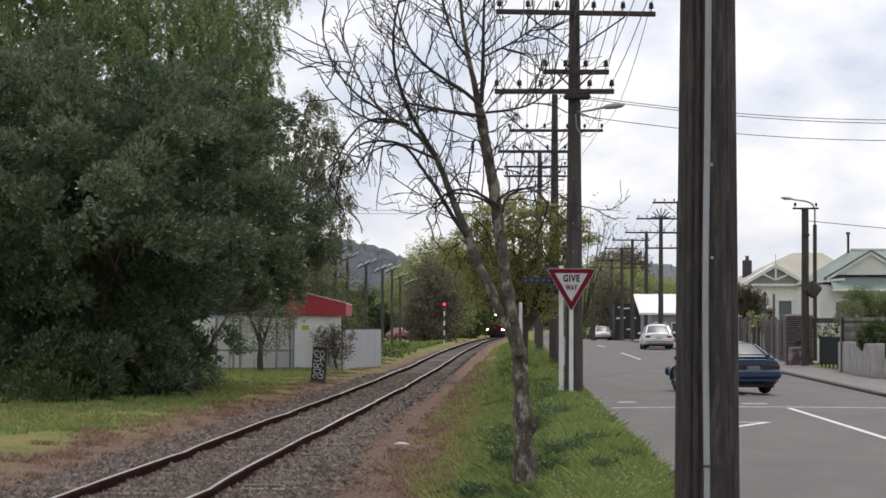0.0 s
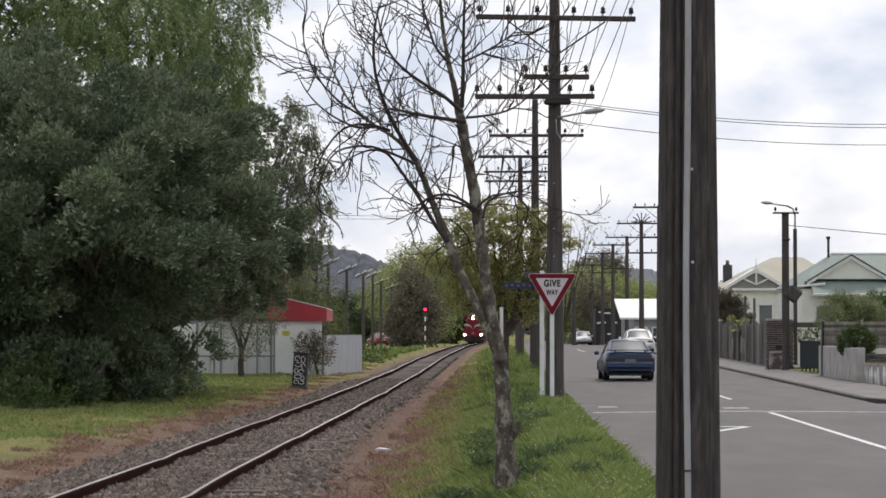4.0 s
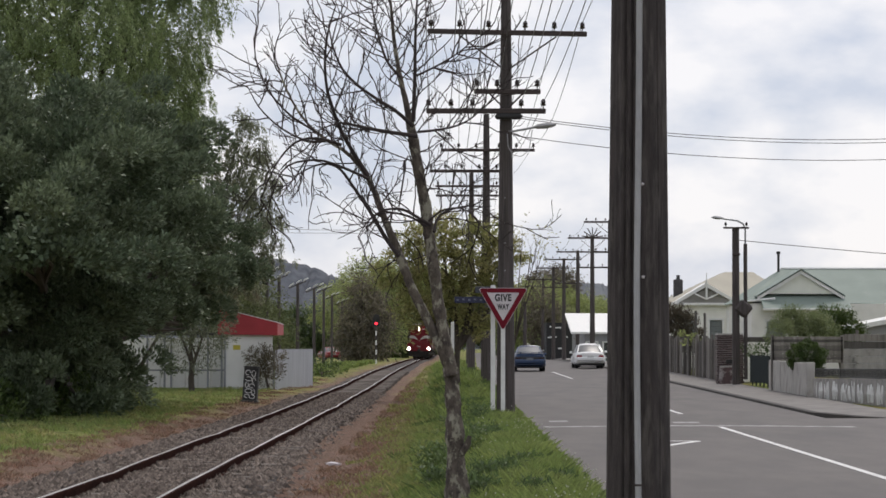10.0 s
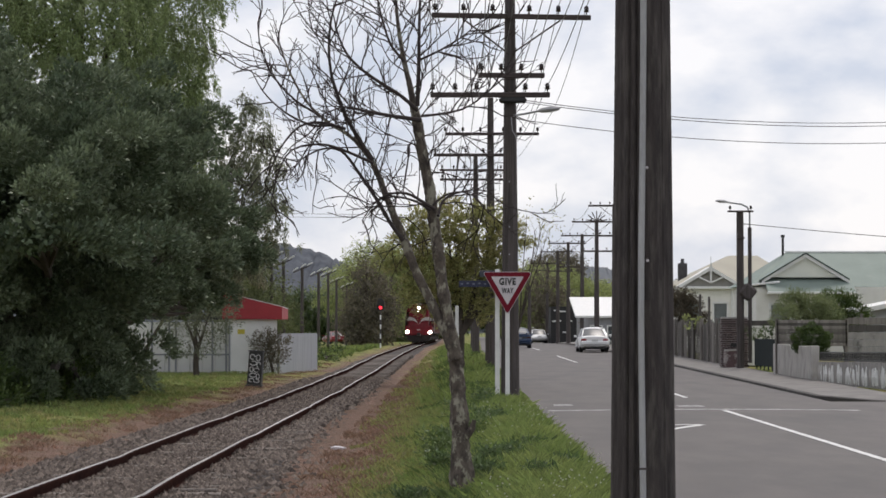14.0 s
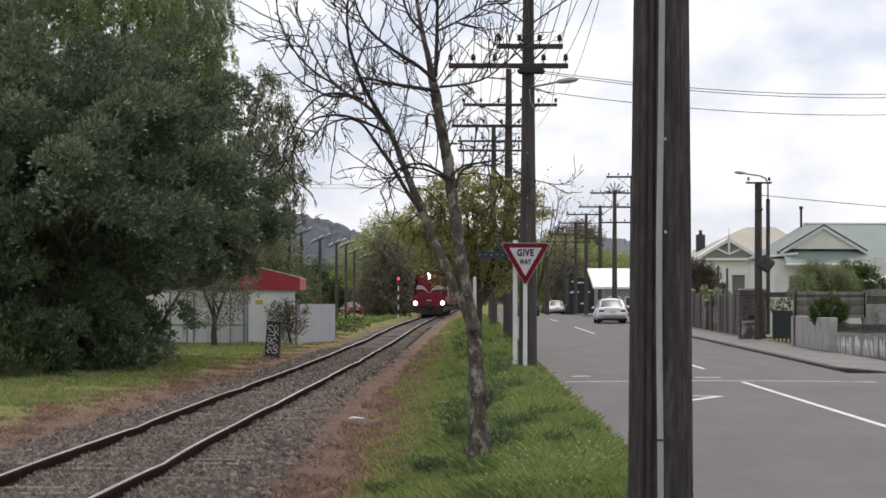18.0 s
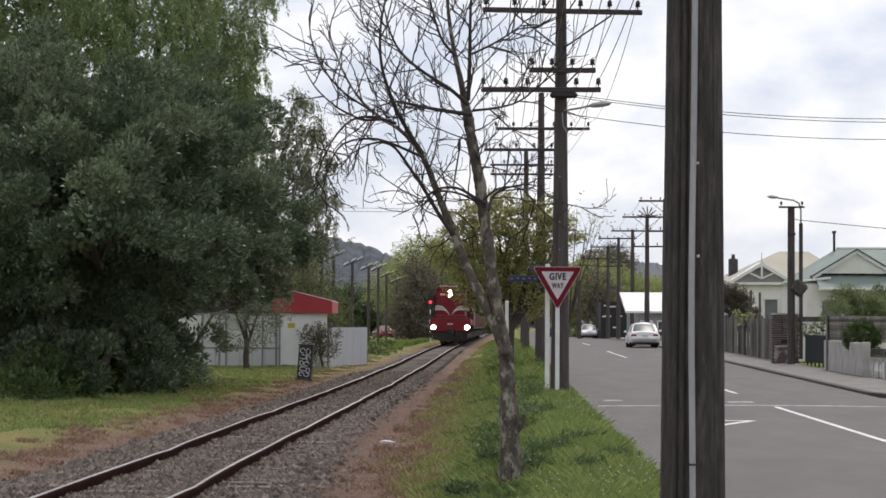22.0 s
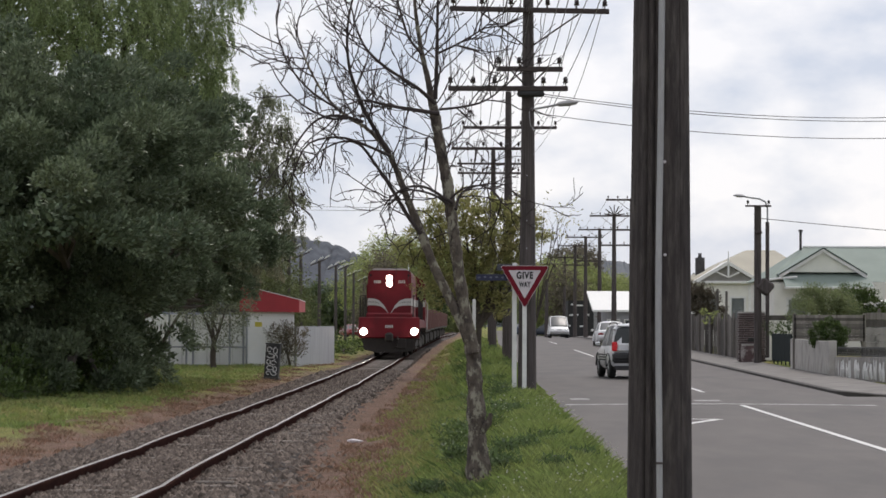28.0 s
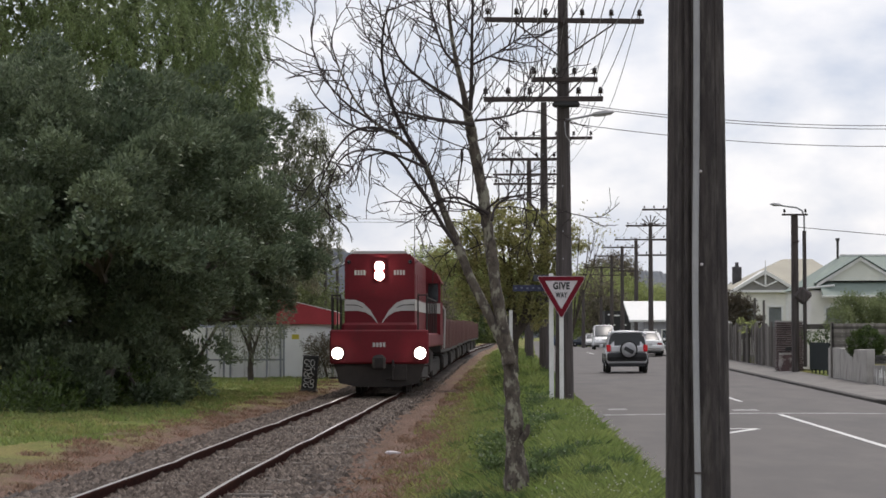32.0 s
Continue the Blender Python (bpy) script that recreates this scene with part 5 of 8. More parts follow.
def clumped(n, x0, x1, y0, y1, clump, power=1.6):
    """Scattered in tufts, thicker near by."""
    k = max(10, n // clump)
    cx = rng.uniform(x0, x1, k)
    cy = y0 + (y1 - y0) * rng.random(k) ** power
    i = rng.integers(0, k, n)
    x = cx[i] + rng.normal(0, 0.1, n)
    y = cy[i] + rng.normal(0, 0.12, n)
    return x, y


def verge(x0, x1, y0, y1, clump=30, power=1.6):
    return lambda n: tuple(np.array(q) for q in clumped(n, x0, x1, y0, y1, clump, power))


def keep_off(xf, lo, hi):
    """Only where the distance from the track's middle is between lo and hi."""
    def inner(n):
        x, y = xf(n)
        d = x - track_x(y)
        ok = (d > lo) & (d < hi)
        return x[ok], y[ok]
    return inner


def stuff(name, me, mat_, label):
    return tagged(part(name, me, mat_), label, "grass", kind="stuff")


stuff("verge_grass", quads("verge_grass", np.concatenate([
    blades(95000, verge(-0.45, 1.88, 16, 60, 22), 0.085, 0.0036, 0.5), blades(52000, verge(0.35, 1.95, 17, 75, 60), 0.14, 0.0034, 0.5),
    blades(12000, keep_off(verge(-1.6, -0.2, 17, 100, 34, 1.4), 2.5, 3.6), 0.07, 0.005, 0.6), blades(26000, verge(0.6, 1.75, 18, 50, 60), 0.17, 0.0032, 0.5), blades(16000, verge(-0.6, 2.2, 50, 190, 60, 1.2), 0.22, 0.012, 0.4)])), M_GRASS, "lush green grass tufts on the verge")
stuff("trackside_grass", quads("trackside_grass", np.concatenate([
    blades(16000, keep_off(verge(-2.0, 0.4, 42, 170, 40, 1.1), 1.75, 4.0), 0.1, 0.009, 0.5), blades(6000, keep_off(verge(-1.7, -0.4, 26, 60, 60, 1.0), 1.9, 3.2), 0.05, 0.005, 0.6)])), M_STRAW, "yellowish short grass creeping over the dirt beside the track")
stuff("grass_tufts", quads("grass_tufts", np.concatenate([
    blades(9000, verge(-0.2, 1.7, 17, 58, 190), 0.13, 0.0034, 0.55), blades(2500, keep_off(verge(-1.0, 0.1, 18, 50, 200), 2.6, 4), 0.09, 0.0045, 0.6),
    blades(2500, verge(0.75, 1.4, 44, 50, 300, 1.0), 0.12, 0.005, 0.4), blades(5000, verge(-0.3, 1.8, 55, 120, 160, 1.1), 0.2, 0.01, 0.5)])), M_GRASSDARK, "darker coarse grass tufts on the verge")
stuff("dry_grass", quads("dry_grass", np.concatenate([
    blades(26000, verge(-0.95, 0.6, 17, 75, 40), 0.08, 0.006, 0.5), blades(40000, keep_off(verge(-12, -5.2, 38, 92, 40, 1.2), -9, -2.6), 0.07, 0.009, 0.6)])), M_STRAW, "short dry yellowish grass")
stuff("mown_grass", quads("mown_grass", np.concatenate([
    blades(40000, keep_off(verge(-13, -5, 36, 100, 40, 1.2), -10, -2.9), 0.09, 0.009, 0.5), blades(9000, verge(-11.5, -5.5, 100, 200, 40, 1.0), 0.3, 0.02, 0.5)])), M_GRASS, "short mown green grass")
stuff("red_weeds", quads("red_weeds", np.concatenate([
    blades(15000, keep_off(verge(-1.9, -0.6, 18, 110, 40, 1.5), 1.6, 2.9), 0.06, 0.007, 0.7), blades(14000, keep_off(verge(-6.6, -5.2, 24, 110, 40, 1.3), -3.2, -1.9), 0.06, 0.008, 0.7)])), M_WEED, "low reddish weeds beside the ballast")
fx, fy = verge(0.35, 1.95, 17, 46, 9)(330)
fz = swell(fx, fy) + rng.uniform(0.12, 0.3, len(fx))
c = np.stack([fx, fy, fz], -1)
r = 0.0085
stuff("white_flowers", quads("white_flowers", np.stack([c + (-r, 0, 0), c + (0, 0.3 * r, -r), c + (r, 0, 0), c + (0, -0.3 * r, r)], 1)), M_FLOWER, "tiny white flowers in the grass")
# tall leafy weeds
for k, (x, y, h) in enumerate([(-0.16, 29.8, 0.42), (-0.05, 30.6, 0.34), (0.42, 25.3, 0.26), (0.66, 25.7, 0.24), (0.89, 28, 0.22), (1.06, 28.4, 0.2), (-0.33, 21.3, 0.17), (0.32, 22.9, 0.22),
                               (0.3, 33, 0.35), (0.45, 36, 0.4), (0.75, 37, 0.3), (0.6, 44, 0.4), (0.2, 40, 0.4), (0.85, 22.5, 0.22), (-0.1, 26.4, 0.2), (1.2, 24.6, 0.18)]):
    z = float(swell(np.array(x), np.array(y)))
    n = 560
    t = rng.random(n)
    at = np.stack([rng.normal(0, 0.02 + 0.26 * h, n), rng.normal(0, 0.04 + 0.4 * h, n), t * h * rng.uniform(0.6, 1, n)], -1)
    way = np.stack([rng.normal(0, 0.7, n), rng.normal(0, 0.7, n), rng.uniform(0.1, 1, n)], -1)
    w_ = thing("weed", "tall leafy green weed in the verge grass", "plant", (x, y, z), "weeds on the verge")
    part("leaves", quads("leaves", leaf_quads(at, way, 0.075, 0.02)), M_WEEDLEAF if k % 4 else M_GRASSDARK, w_)
    part("stalks", Geo().tube([(0, 0, -0.05), (0.02, 0, h * 0.5), (0.03, 0.02, h * 0.95)], [0.006, 0.004, 0.002], 5).tube([(0.05, 0.05, -0.05), (0.09, 0.08, h * 0.8)], [0.005, 0.002], 5), M_GRASS, w_)
litter = thing("crumpled_paper", "crumpled white paper litter in the grass", "litter", (-1.57, 34.4, float(swell(np.array(-1.57), np.array(34.4))) + 0.06))
g = Geo()
rings = []
for t, w in ((0, 0.3), (0.3, 1), (0.7, 0.8), (1, 0.2)):
    rings.append([(-0.1 + 0.22 * t + rng.normal(0, 0.006), w * 0.04 * math.cos(a) + rng.normal(0, 0.006), 0.01 + w * 0.028 * math.sin(a) + rng.normal(0, 0.004)) for a in np.linspace(0, 6.28, 8)[:-1]])
g.loft(rings)
part("paper", g, M_SIGNWHITE, litter)


# the hills
def hills(name, label, y0, peaks, col, n=1100, span=(-900, 1300), rough=5.0):
    xs = np.linspace(*span, n)
    top = np.full(n, 2.0)
    for cx, w, h in peaks:
        top = np.maximum(top, h * np.exp(-((xs - cx) / w) ** 2))
    top = top + np.array([noise.noise((x * 0.02, 3, 1)) for x in xs]) * rough + rng.normal(0, rough * 0.2, n)
    v = []
    for j, (dy, f) in enumerate(((-260, 0.0), (-200, 0.25), (-140, 0.48), (-90, 0.68), (-50, 0.83), (-20, 0.94), (0, 1.0), (120, 0.8))):
        for x, t in zip(xs, top):
            v.append((x, y0 + dy + rng.normal(0, 2), t * f + (4 * noise.noise((x * 0.05, dy * 0.05, 2)) + rng.normal(0, 0.7)) * (0 < f < 1) - (3 if f == 0 else 0)))
    f = [(j * n + i, j * n + i + 1, (j + 1) * n + i + 1, (j + 1) * n + i) for j in range(7) for i in range(n - 1)]
    return tagged(part(name, Geo().add(v, f), col, smooth=True), label, "hill", kind="structure")


M_HILL = material("wooded_hillside", (0.03, 0.037, 0.052), (0.09, 0.1, 0.118), scale=0.05, fine=0.25, rough=1.0, bump=0, spread=0.5)
# the haze over the far hill is put into these pale blue-grey colours
M_HILL2 = material("haze_tinted_far_hillside", (0.1, 0.112, 0.128), (0.15, 0.16, 0.172), scale=0.03, fine=0.15, rough=1.0, bump=0)
hills("backdrop_hill", "dark wooded hill beyond the railway", 1700, [(-135, 105, 66), (-60, 60, 45), (-330, 160, 70), (20, 80, 26)], M_HILL, rough=3.5)
hills("backdrop_far_hill", "far hill beyond the street in a pale haze-tinted colour", 2600, [(150, 110, 70), (260, 150, 56), (40, 160, 55), (-100, 300, 60), (480, 250, 52)], M_HILL2)

# ---- left of the track: shed, fence, cabinet, signal, line of bent poles ----
M_SHED = material("pale_shed_paint", (0.86, 0.86, 0.85), (0.77, 0.77, 0.76), scale=1.5, fine=30, rough=0.75, bump=0.1, c3=(0.42, 0.4, 0.37), wear=(0.6, 0.8), wear_scale=1.0)
M_REDROOF = material("red_painted_fascia", (0.42, 0.035, 0.048), (0.33, 0.028, 0.038), scale=1.5, fine=20, rough=0.55, bump=0.1)
M_GREYFENCE = material("grey_sheet_fence", (0.42, 0.43, 0.45), (0.33, 0.34, 0.36), scale=1.2, fine=20, rough=0.6, bump=0.1, stretch=(3, 3, 0.4))
M_PIPE = material("grey_pipe_frame", (0.3, 0.31, 0.33), (0.22, 0.23, 0.25), rough=0.6, bump=0.1)
M_YELLOW = material("yellow_notice", (0.6, 0.5, 0.06), (0.5, 0.42, 0.05), rough=0.5, bump=0)
M_CABINET = material("black_cabinet_paint", (0.02, 0.02, 0.022), (0.04, 0.04, 0.042), scale=4, rough=0.6, bump=0.1)
M_SPRAY = material("white_spray_paint", (0.62, 0.62, 0.62), (0.5, 0.5, 0.5), scale=8, rough=0.7, bump=0)

shed = thing("shed", "low white shed with a deep red roof edge", "shed", (-7.1, 88.0, -0.1), turn=4.3)
part("wall", Geo().box(0, 1.6, 1.0, 1.75, 3.2, 2.0, 0.01), M_SHED, shed)
g = Geo()
g.prism([(-1.1, 2.02), (1.05, 1.99), (1.05, 2.45), (-1.1, 2.98)], "y", -0.22, -0.16)
part("fascia", g, M_REDROOF, shed, "red painted roof edge board")
g = Geo()
g.add([(-1.1, -0.17, 2.98), (1.05, -0.17, 2.45), (1.3, 3.6, 2.4), (-1.1, 3.6, 2.98), (-1.1, -0.17, 2.04), (1.05, -0.17, 2.01), (1.3, 3.6, 2.01), (-1.1, 3.6, 2.04)],
      [(0, 1, 2, 3), (7, 6, 5, 4), (1, 5, 6, 2), (2, 6, 7, 3), (3, 7, 4, 0), (0, 4, 5, 1)])
part("roof", g, M_REDROOF, shed)
part("roof_trim", Geo().tube([(-1.12, -0.22, 2.985), (1.06, -0.22, 2.455), (1.3, 3.6, 2.41)], 0.016, 6), M_WHITE, shed, "pale edge trim")
part("notice", Geo().box(-0.42, -0.012, 1.55, 0.26, 0.01, 0.17, 0.002), M_YELLOW, shed, "small yellow notice")
part("downpipe", Geo().tube([(-0.84, -0.05, -0.05), (-0.84, -0.05, 1.95)], 0.035, 8), M_PIPE, shed)

port = thing("carport", "open white carport frame beside the shed", "carport", (-9.45, 88.5, -0.1))
part("back_wall", Geo().box(-0.5, 0.5, 0.95, 4.0, 0.12, 1.9, 0.01), M_SHED, port)
for k in range(7):
    part("wall_batten", Geo().box(-1.4 + 0.46 * k, 0.42, 0.95, 0.05, 0.04, 1.88, 0.006), M_WHITE, port)
part("roof", Geo().box(0.0, 1.9, 2.05, 3.2, 3.2, 0.12, 0.01), M_CABINET, port)
for x in (-1.35, -0.72, -0.48, 0.2, 0.85, 1.35):
    part("post", Geo().box(x, -0.1, 0.97, 0.07, 0.07, 2.1, 0.008), M_PIPE, port)
part("rail", Geo().box(0.0, -0.15, 0.72, 2.9, 0.05, 0.06, 0.008), M_PIPE, port)
part("rail", Geo().box(0.0, -0.15, 0.05, 2.9, 0.05, 0.06, 0.008), M_PIPE, port)

fence = thing("sheet_metal_fence", "grey corrugated sheet fence running from the shed", "fence", (-6.2, 88.1, -0.1))
g = Geo()
line = []
n = 60
for i in range(n + 1):
    t = i / n
    line.append((0.05 + 0.87 * t, 9.1 * t, 0.022 * math.sin(i * 2.1)))
v = []
for x, y, o in line:
    v += [(x + o, y - o * 0.3, 0.0), (x + o, y - o * 0.3, 1.46)]
g.add(v, [(2 * i, 2 * i + 2, 2 * i + 3, 2 * i + 1) for i in range(n)])
sheet = part("sheet", g, M_GREYFENCE, fence)
mod = sheet.modifiers.new("thick", "SOLIDIFY")
mod.thickness = 0.012
for t in (0.0, 0.33, 0.66, 1.0):
    part("fence_post", Geo().box(0.05 + 0.87 * t - 0.06, 9.1 * t + 0.06, 0.73, 0.07, 0.07, 1.5, 0.006), M_PIPE, fence)
part("top_rail", Geo().tube([(0.05, 0, 1.47), (0.92, 9.1, 1.47)], 0.02, 6), M_PIPE, fence)

cab = thing("trackside_cabinet", "black trackside cabinet covered in white scrawl", "cabinet", (-5.68, 71.0, -0.12), turn=-4)
cab.matrix_basis = pose(-5.68, 71.0, -0.14, 0, 4, -4)
body = part("body", Geo().box(0, 0, 0.5, 0.42, 0.3, 1.02, 0.02), M_CABINET, cab)
part("base", Geo().box(0.0, 0, 0.0, 0.5, 0.36, 0.12, 0.02), M_KERB, cab)
part("lid", Geo().box(0, 0, 1.03, 0.46, 0.34, 0.04, 0.01), M_CABINET, cab)
for k, (cx, cz, rx, rz, a0, a1) in enumerate([(-0.09, 0.86, 0.07, 0.07, 0, 300), (0.08, 0.84, 0.06, 0.09, 60, 400), (-0.06, 0.68, 0.1, 0.06, 200, 480), (0.1, 0.64, 0.05, 0.08, 0, 260), (-0.1, 0.5, 0.05, 0.07, 90, 420),
                                              (0.05, 0.48, 0.08, 0.06, 0, 300), (-0.04, 0.33, 0.1, 0.06, 30, 320), (0.1, 0.3, 0.05, 0.07, 120, 460), (-0.08, 0.18, 0.07, 0.05, 0, 280), (0.07, 0.17, 0.08, 0.05, 180, 470)]):
    pts = [(cx + rx * math.cos(radians(a)), -0.155, cz + rz * math.sin(radians(a))) for a in np.linspace(a0, a1, 14)]
    part("scrawl", Geo().tube(pts, 0.014, 4), M_SPRAY, body, "white sprayed loop")

M_LAMPRED = material("red_signal_lamp", (1.0, 0.03, 0.05), (0.9, 0.02, 0.04), rough=0.3, bump=0, emit=2.5)
signal = thing("railway_signal", "railway signal showing red on a white-banded mast", "signal", (-5.35, 190.0, 0.14))
signal.scale = (0.82, 0.82, 0.82)
for k in range(8):
    part("mast_band", Geo().lathe([(0.075, 0), (0.075, 0.45)], 8, 0, 0, 0.45 * k), M_WHITE if k % 2 == 0 else M_POLE, signal)
head = part("signal_head", Geo().prism([(-0.3, 3.56), (0.3, 3.56), (0.34, 3.7), (0.33, 4.4), (0.22, 4.68), (0, 4.78), (-0.22, 4.68), (-0.33, 4.4), (-0.34, 3.7)], "y", -0.05, 0.05), M_BLACK, signal, "black backing board")
part("lens", Geo().lathe([(0.14, 0), (0.14, 0.05), (0.05, 0.08)], 12, 0, -0.06, 3.84, Matrix.Rotation(radians(90), 4, "X")), M_LAMPRED, head, "lit red lens")
part("hood", Geo().lathe([(0.2, 0), (0.2, 0.22)], 12, 0, -0.3, 4.45, Matrix.Rotation(radians(-90), 4, "X")), M_BLACK, head)

# poles with slanting arms beyond the fence
for k, (x, y, h) in enumerate([(-9.07, 150, 5.5), (-8.86, 165, 5.6), (-9.2, 185, 6.0), (-9.5, 205, 5.9), (-9.54, 140, 5.6), (-9.65, 132, 5.6), (-9.7, 230, 5.9)]):
    p = thing("bent_arm_pole", "grey pole with short slanting arms and pale insulators", "pole", (x, y, -0.1), "line of poles beyond the fence")
    round_pole("pole", h, 0.115, 0.09, M_POLE, p)
    for j, (dx, dz) in enumerate(((0.02, 0.1), (-0.45, -0.12), (0.42, 0.2))):
        part("arm", Geo().tube([(dx - 0.1, -0.12, h - 0.12 + dz), (dx + 0.02, -0.12, h + 0.0 + dz), (dx + 0.22, -0.12, h + 0.1 + dz)], [0.025, 0.04, 0.05], 6), M_WHITE, p, "pale slanting arm")
    part("bracket", Geo().tube([(-0.55, -0.05, h - 0.32), (0.5, -0.05, h + 0.12)], 0.04, 6), M_ARM, p)


# ---- right of the road: fences, houses, far poles ----
M_BOARD = material("weathered_grey_boards", (0.18, 0.165, 0.15), (0.1, 0.09, 0.082), scale=2, fine=30, rough=0.92, bump=0.5, stretch=(4, 4, 0.4), vary=0.5, c3=(0.24, 0.23, 0.21), wear=(0.55, 0.75))
M_BRICK = material("purple_brown_brick", (0.1, 0.062, 0.062), (0.06, 0.042, 0.043), scale=4, fine=40, rough=0.9, bump=0.5, vary=0.35, c3=(0.27, 0.245, 0.235), wear=(0.5, 0.62), wear_scale=3.5)
M_CONCRETE = material("stained_concrete", (0.45, 0.43, 0.405), (0.31, 0.295, 0.275), scale=2.5, fine=40, rough=0.9, bump=0.35, c3=(0.14, 0.13, 0.12), wear=(0.6, 0.8), wear_scale=1.6)
M_WALLWHITE = material("chalky_white_wall", (0.36, 0.34, 0.32), (0.22, 0.21, 0.2), scale=3, fine=40, rough=0.85, bump=0.3, c3=(0.12, 0.115, 0.11), wear=(0.56, 0.7), wear_scale=3.2, stretch=(1, 1, 0.5))
M_GATE = material("dark_green_gate", (0.008, 0.014, 0.015), (0.013, 0.02, 0.021), scale=4, rough=0.8, bump=0.1, spec=0.15)
M_WEATHER = material("cream_weatherboard", (0.78, 0.77, 0.72), (0.7, 0.69, 0.64), scale=2, fine=40, rough=0.7, bump=0.1)
M_TRIM = material("white_trim", (0.75, 0.75, 0.73), (0.66, 0.66, 0.64), rough=0.6, bump=0.05)
M_CREAMROOF = material("cream_iron_roof", (0.37, 0.345, 0.275), (0.32, 0.3, 0.24), scale=0.8, fine=14, rough=0.7, bump=0.15, c3=(0.29, 0.27, 0.215), wear=(0.6, 0.8))
M_GREENROOF = material("pale_green_iron_roof", (0.205, 0.253, 0.222), (0.175, 0.218, 0.192), scale=0.8, fine=14, rough=0.75, bump=0.15, c3=(0.235, 0.27, 0.24), wear=(0.6, 0.8))
M_SOOT = material("sooty_grey_brick", (0.075, 0.072, 0.074), (0.05, 0.048, 0.05), scale=4, fine=30, rough=0.9, bump=0.3)
M_BROWNROOF = material("brown_grey_roof", (0.15, 0.13, 0.12), (0.11, 0.095, 0.09), scale=1.2, fine=14, rough=0.75, bump=0.2)
M_GABLE = material("pale_green_gable", (0.68, 0.69, 0.61), (0.6, 0.61, 0.54), scale=1.5, rough=0.7, bump=0.05)
M_GREYWALL = material("grey_clad_wall", (0.3, 0.3, 0.31), (0.24, 0.24, 0.25), scale=1.5, rough=0.75, bump=0.1)
M_PANE = glass("window_glass", (0.25, 0.28, 0.3), 0.05)
M_DARKROOM = material("dark_interior", (0.03, 0.03, 0.03), rough=0.9, bump=0)
M_IRON = material("dark_iron", (0.03, 0.028, 0.027), (0.02, 0.02, 0.02), rough=0.6, bump=0.1)
M_DARKEDGE = material("dark_green_barge", (0.05, 0.075, 0.062), (0.04, 0.06, 0.05), rough=0.6, bump=0)

# tall fence of upright boards along the footpath
tall = thing("board_fence", "tall weathered grey board fence along the footpath", "fence", (FENCE_X, 100.0, float(road_z(100)) + 0.14))
board_me = [Geo().box(0, 0, h / 2, 0.025, 0.235, h, 0.004).mesh("board") for h in (1.66, 1.72, 1.78, 1.84)]
for me_ in board_me:
    me_.materials.append(M_BOARD)
k = 0
y = 0.0
while y < 24:
    ob = part("board", board_me[int(rng.integers(0, 4))], M_BOARD, tall)
    ob.location = (rng.normal(0, 0.012), y, float(road_z(100 + y) - road_z(100)) + rng.normal(0, 0.015) - 0.02)
    ob.rotation_euler = (rng.normal(0, 0.012), 0, rng.normal(0, 0.05))
    y += 0.25
for y in (3.0, 6.2, 9.1, 12.4, 15, 18.3, 21.5):
    part("fence_post", Geo().box(-0.07, y, 0.93, 0.1, 0.11, 2.0, 0.01), M_BOARD, tall)
for z in (0.4, 1.35):
    part("rail", Geo().box(0.06, 12, z, 0.06, 24, 0.09, 0.008), M_BOARD, tall)

pier = thing("brick_pier", "purple-brown brick gate pier with a letterbox", "pier", (11.2, 95.6, float(road_z(95)) + 0.14))
part("core", Geo().box(0, 0, 0.97, 1.02, 0.5, 1.98, 0.01), M_CONCRETE, pier)
brick_me = Geo().box(0, 0, 0, 0.022, 0.218, 0.074, 0.004).mesh("brick")
brick_me.materials.append(M_BRICK)
brick_f = Geo().box(0, 0, 0, 0.2, 0.022, 0.074, 0.004).mesh("brick")
brick_f.materials.append(M_BRICK)
for r_ in range(22):
    for c_ in range(2):
        ob = part("brick", brick_me, M_BRICK, pier)
        ob.location = (-0.52, -0.11 + 0.228 * c_ + (0.05 if r_ % 2 else -0.04), 0.05 + 0.086 * r_)
    for c_ in range(5):
        ob = part("brick", brick_f, M_BRICK, pier)
        ob.location = (-0.41 + 0.212 * c_ - (0.03 if r_ % 2 else -0.01), -0.26, 0.05 + 0.086 * r_)
part("letterbox", Geo().box(0.0, -0.28, 0.86, 0.34, 0.06, 0.16, 0.01), M_IRON, pier, "dark letter slot")
part("ledge", Geo().box(-0.05, -0.36, 0.66, 0.75, 0.3, 0.06, 0.01), M_CONCRETE, pier)
part("plinth", Geo().box(-0.05, -0.38, 0.3, 0.8, 0.28, 0.66, 0.02), M_BRICK, pier)

gate = thing("board_gate", "dark green solid gate between the pier and the wall", "gate", (11.55, 89.2, float(road_z(89)) + 0.2))
for k in range(12):
    part("gate_board", Geo().box(0, -2.6 + 0.46 * k, 0.6, 0.03, 0.45, 0.98 + 0.03 * (k % 2), 0.004), M_GATE, gate)
for k in range(5):
    part("foot", Geo().box(0, -2.3 + 1.1 * k, 0.05, 0.04, 0.09, 0.16, 0.004), M_GATE, gate)
part("rail", Geo().box(0.04, -0.05, 0.85, 0.04, 5.4, 0.08, 0.004), M_GATE, gate)

bw = thing("concrete_wall", "low stained concrete panel wall at the footpath", "wall", (11.4, 80.4, float(road_z(80)) + 0.13))
block_me = Geo().box(0, 0, 0, 0.19, 2.985, 1.04, 0.012).mesh("panel")
block_me.materials.append(M_CONCRETE)
for c_ in range(3):
    ob = part("panel", block_me, M_CONCRETE, bw)
    ob.location = (0.006 * (c_ % 2), -3.0 + 3.0 * c_, 0.52 + 0.012 * c_)
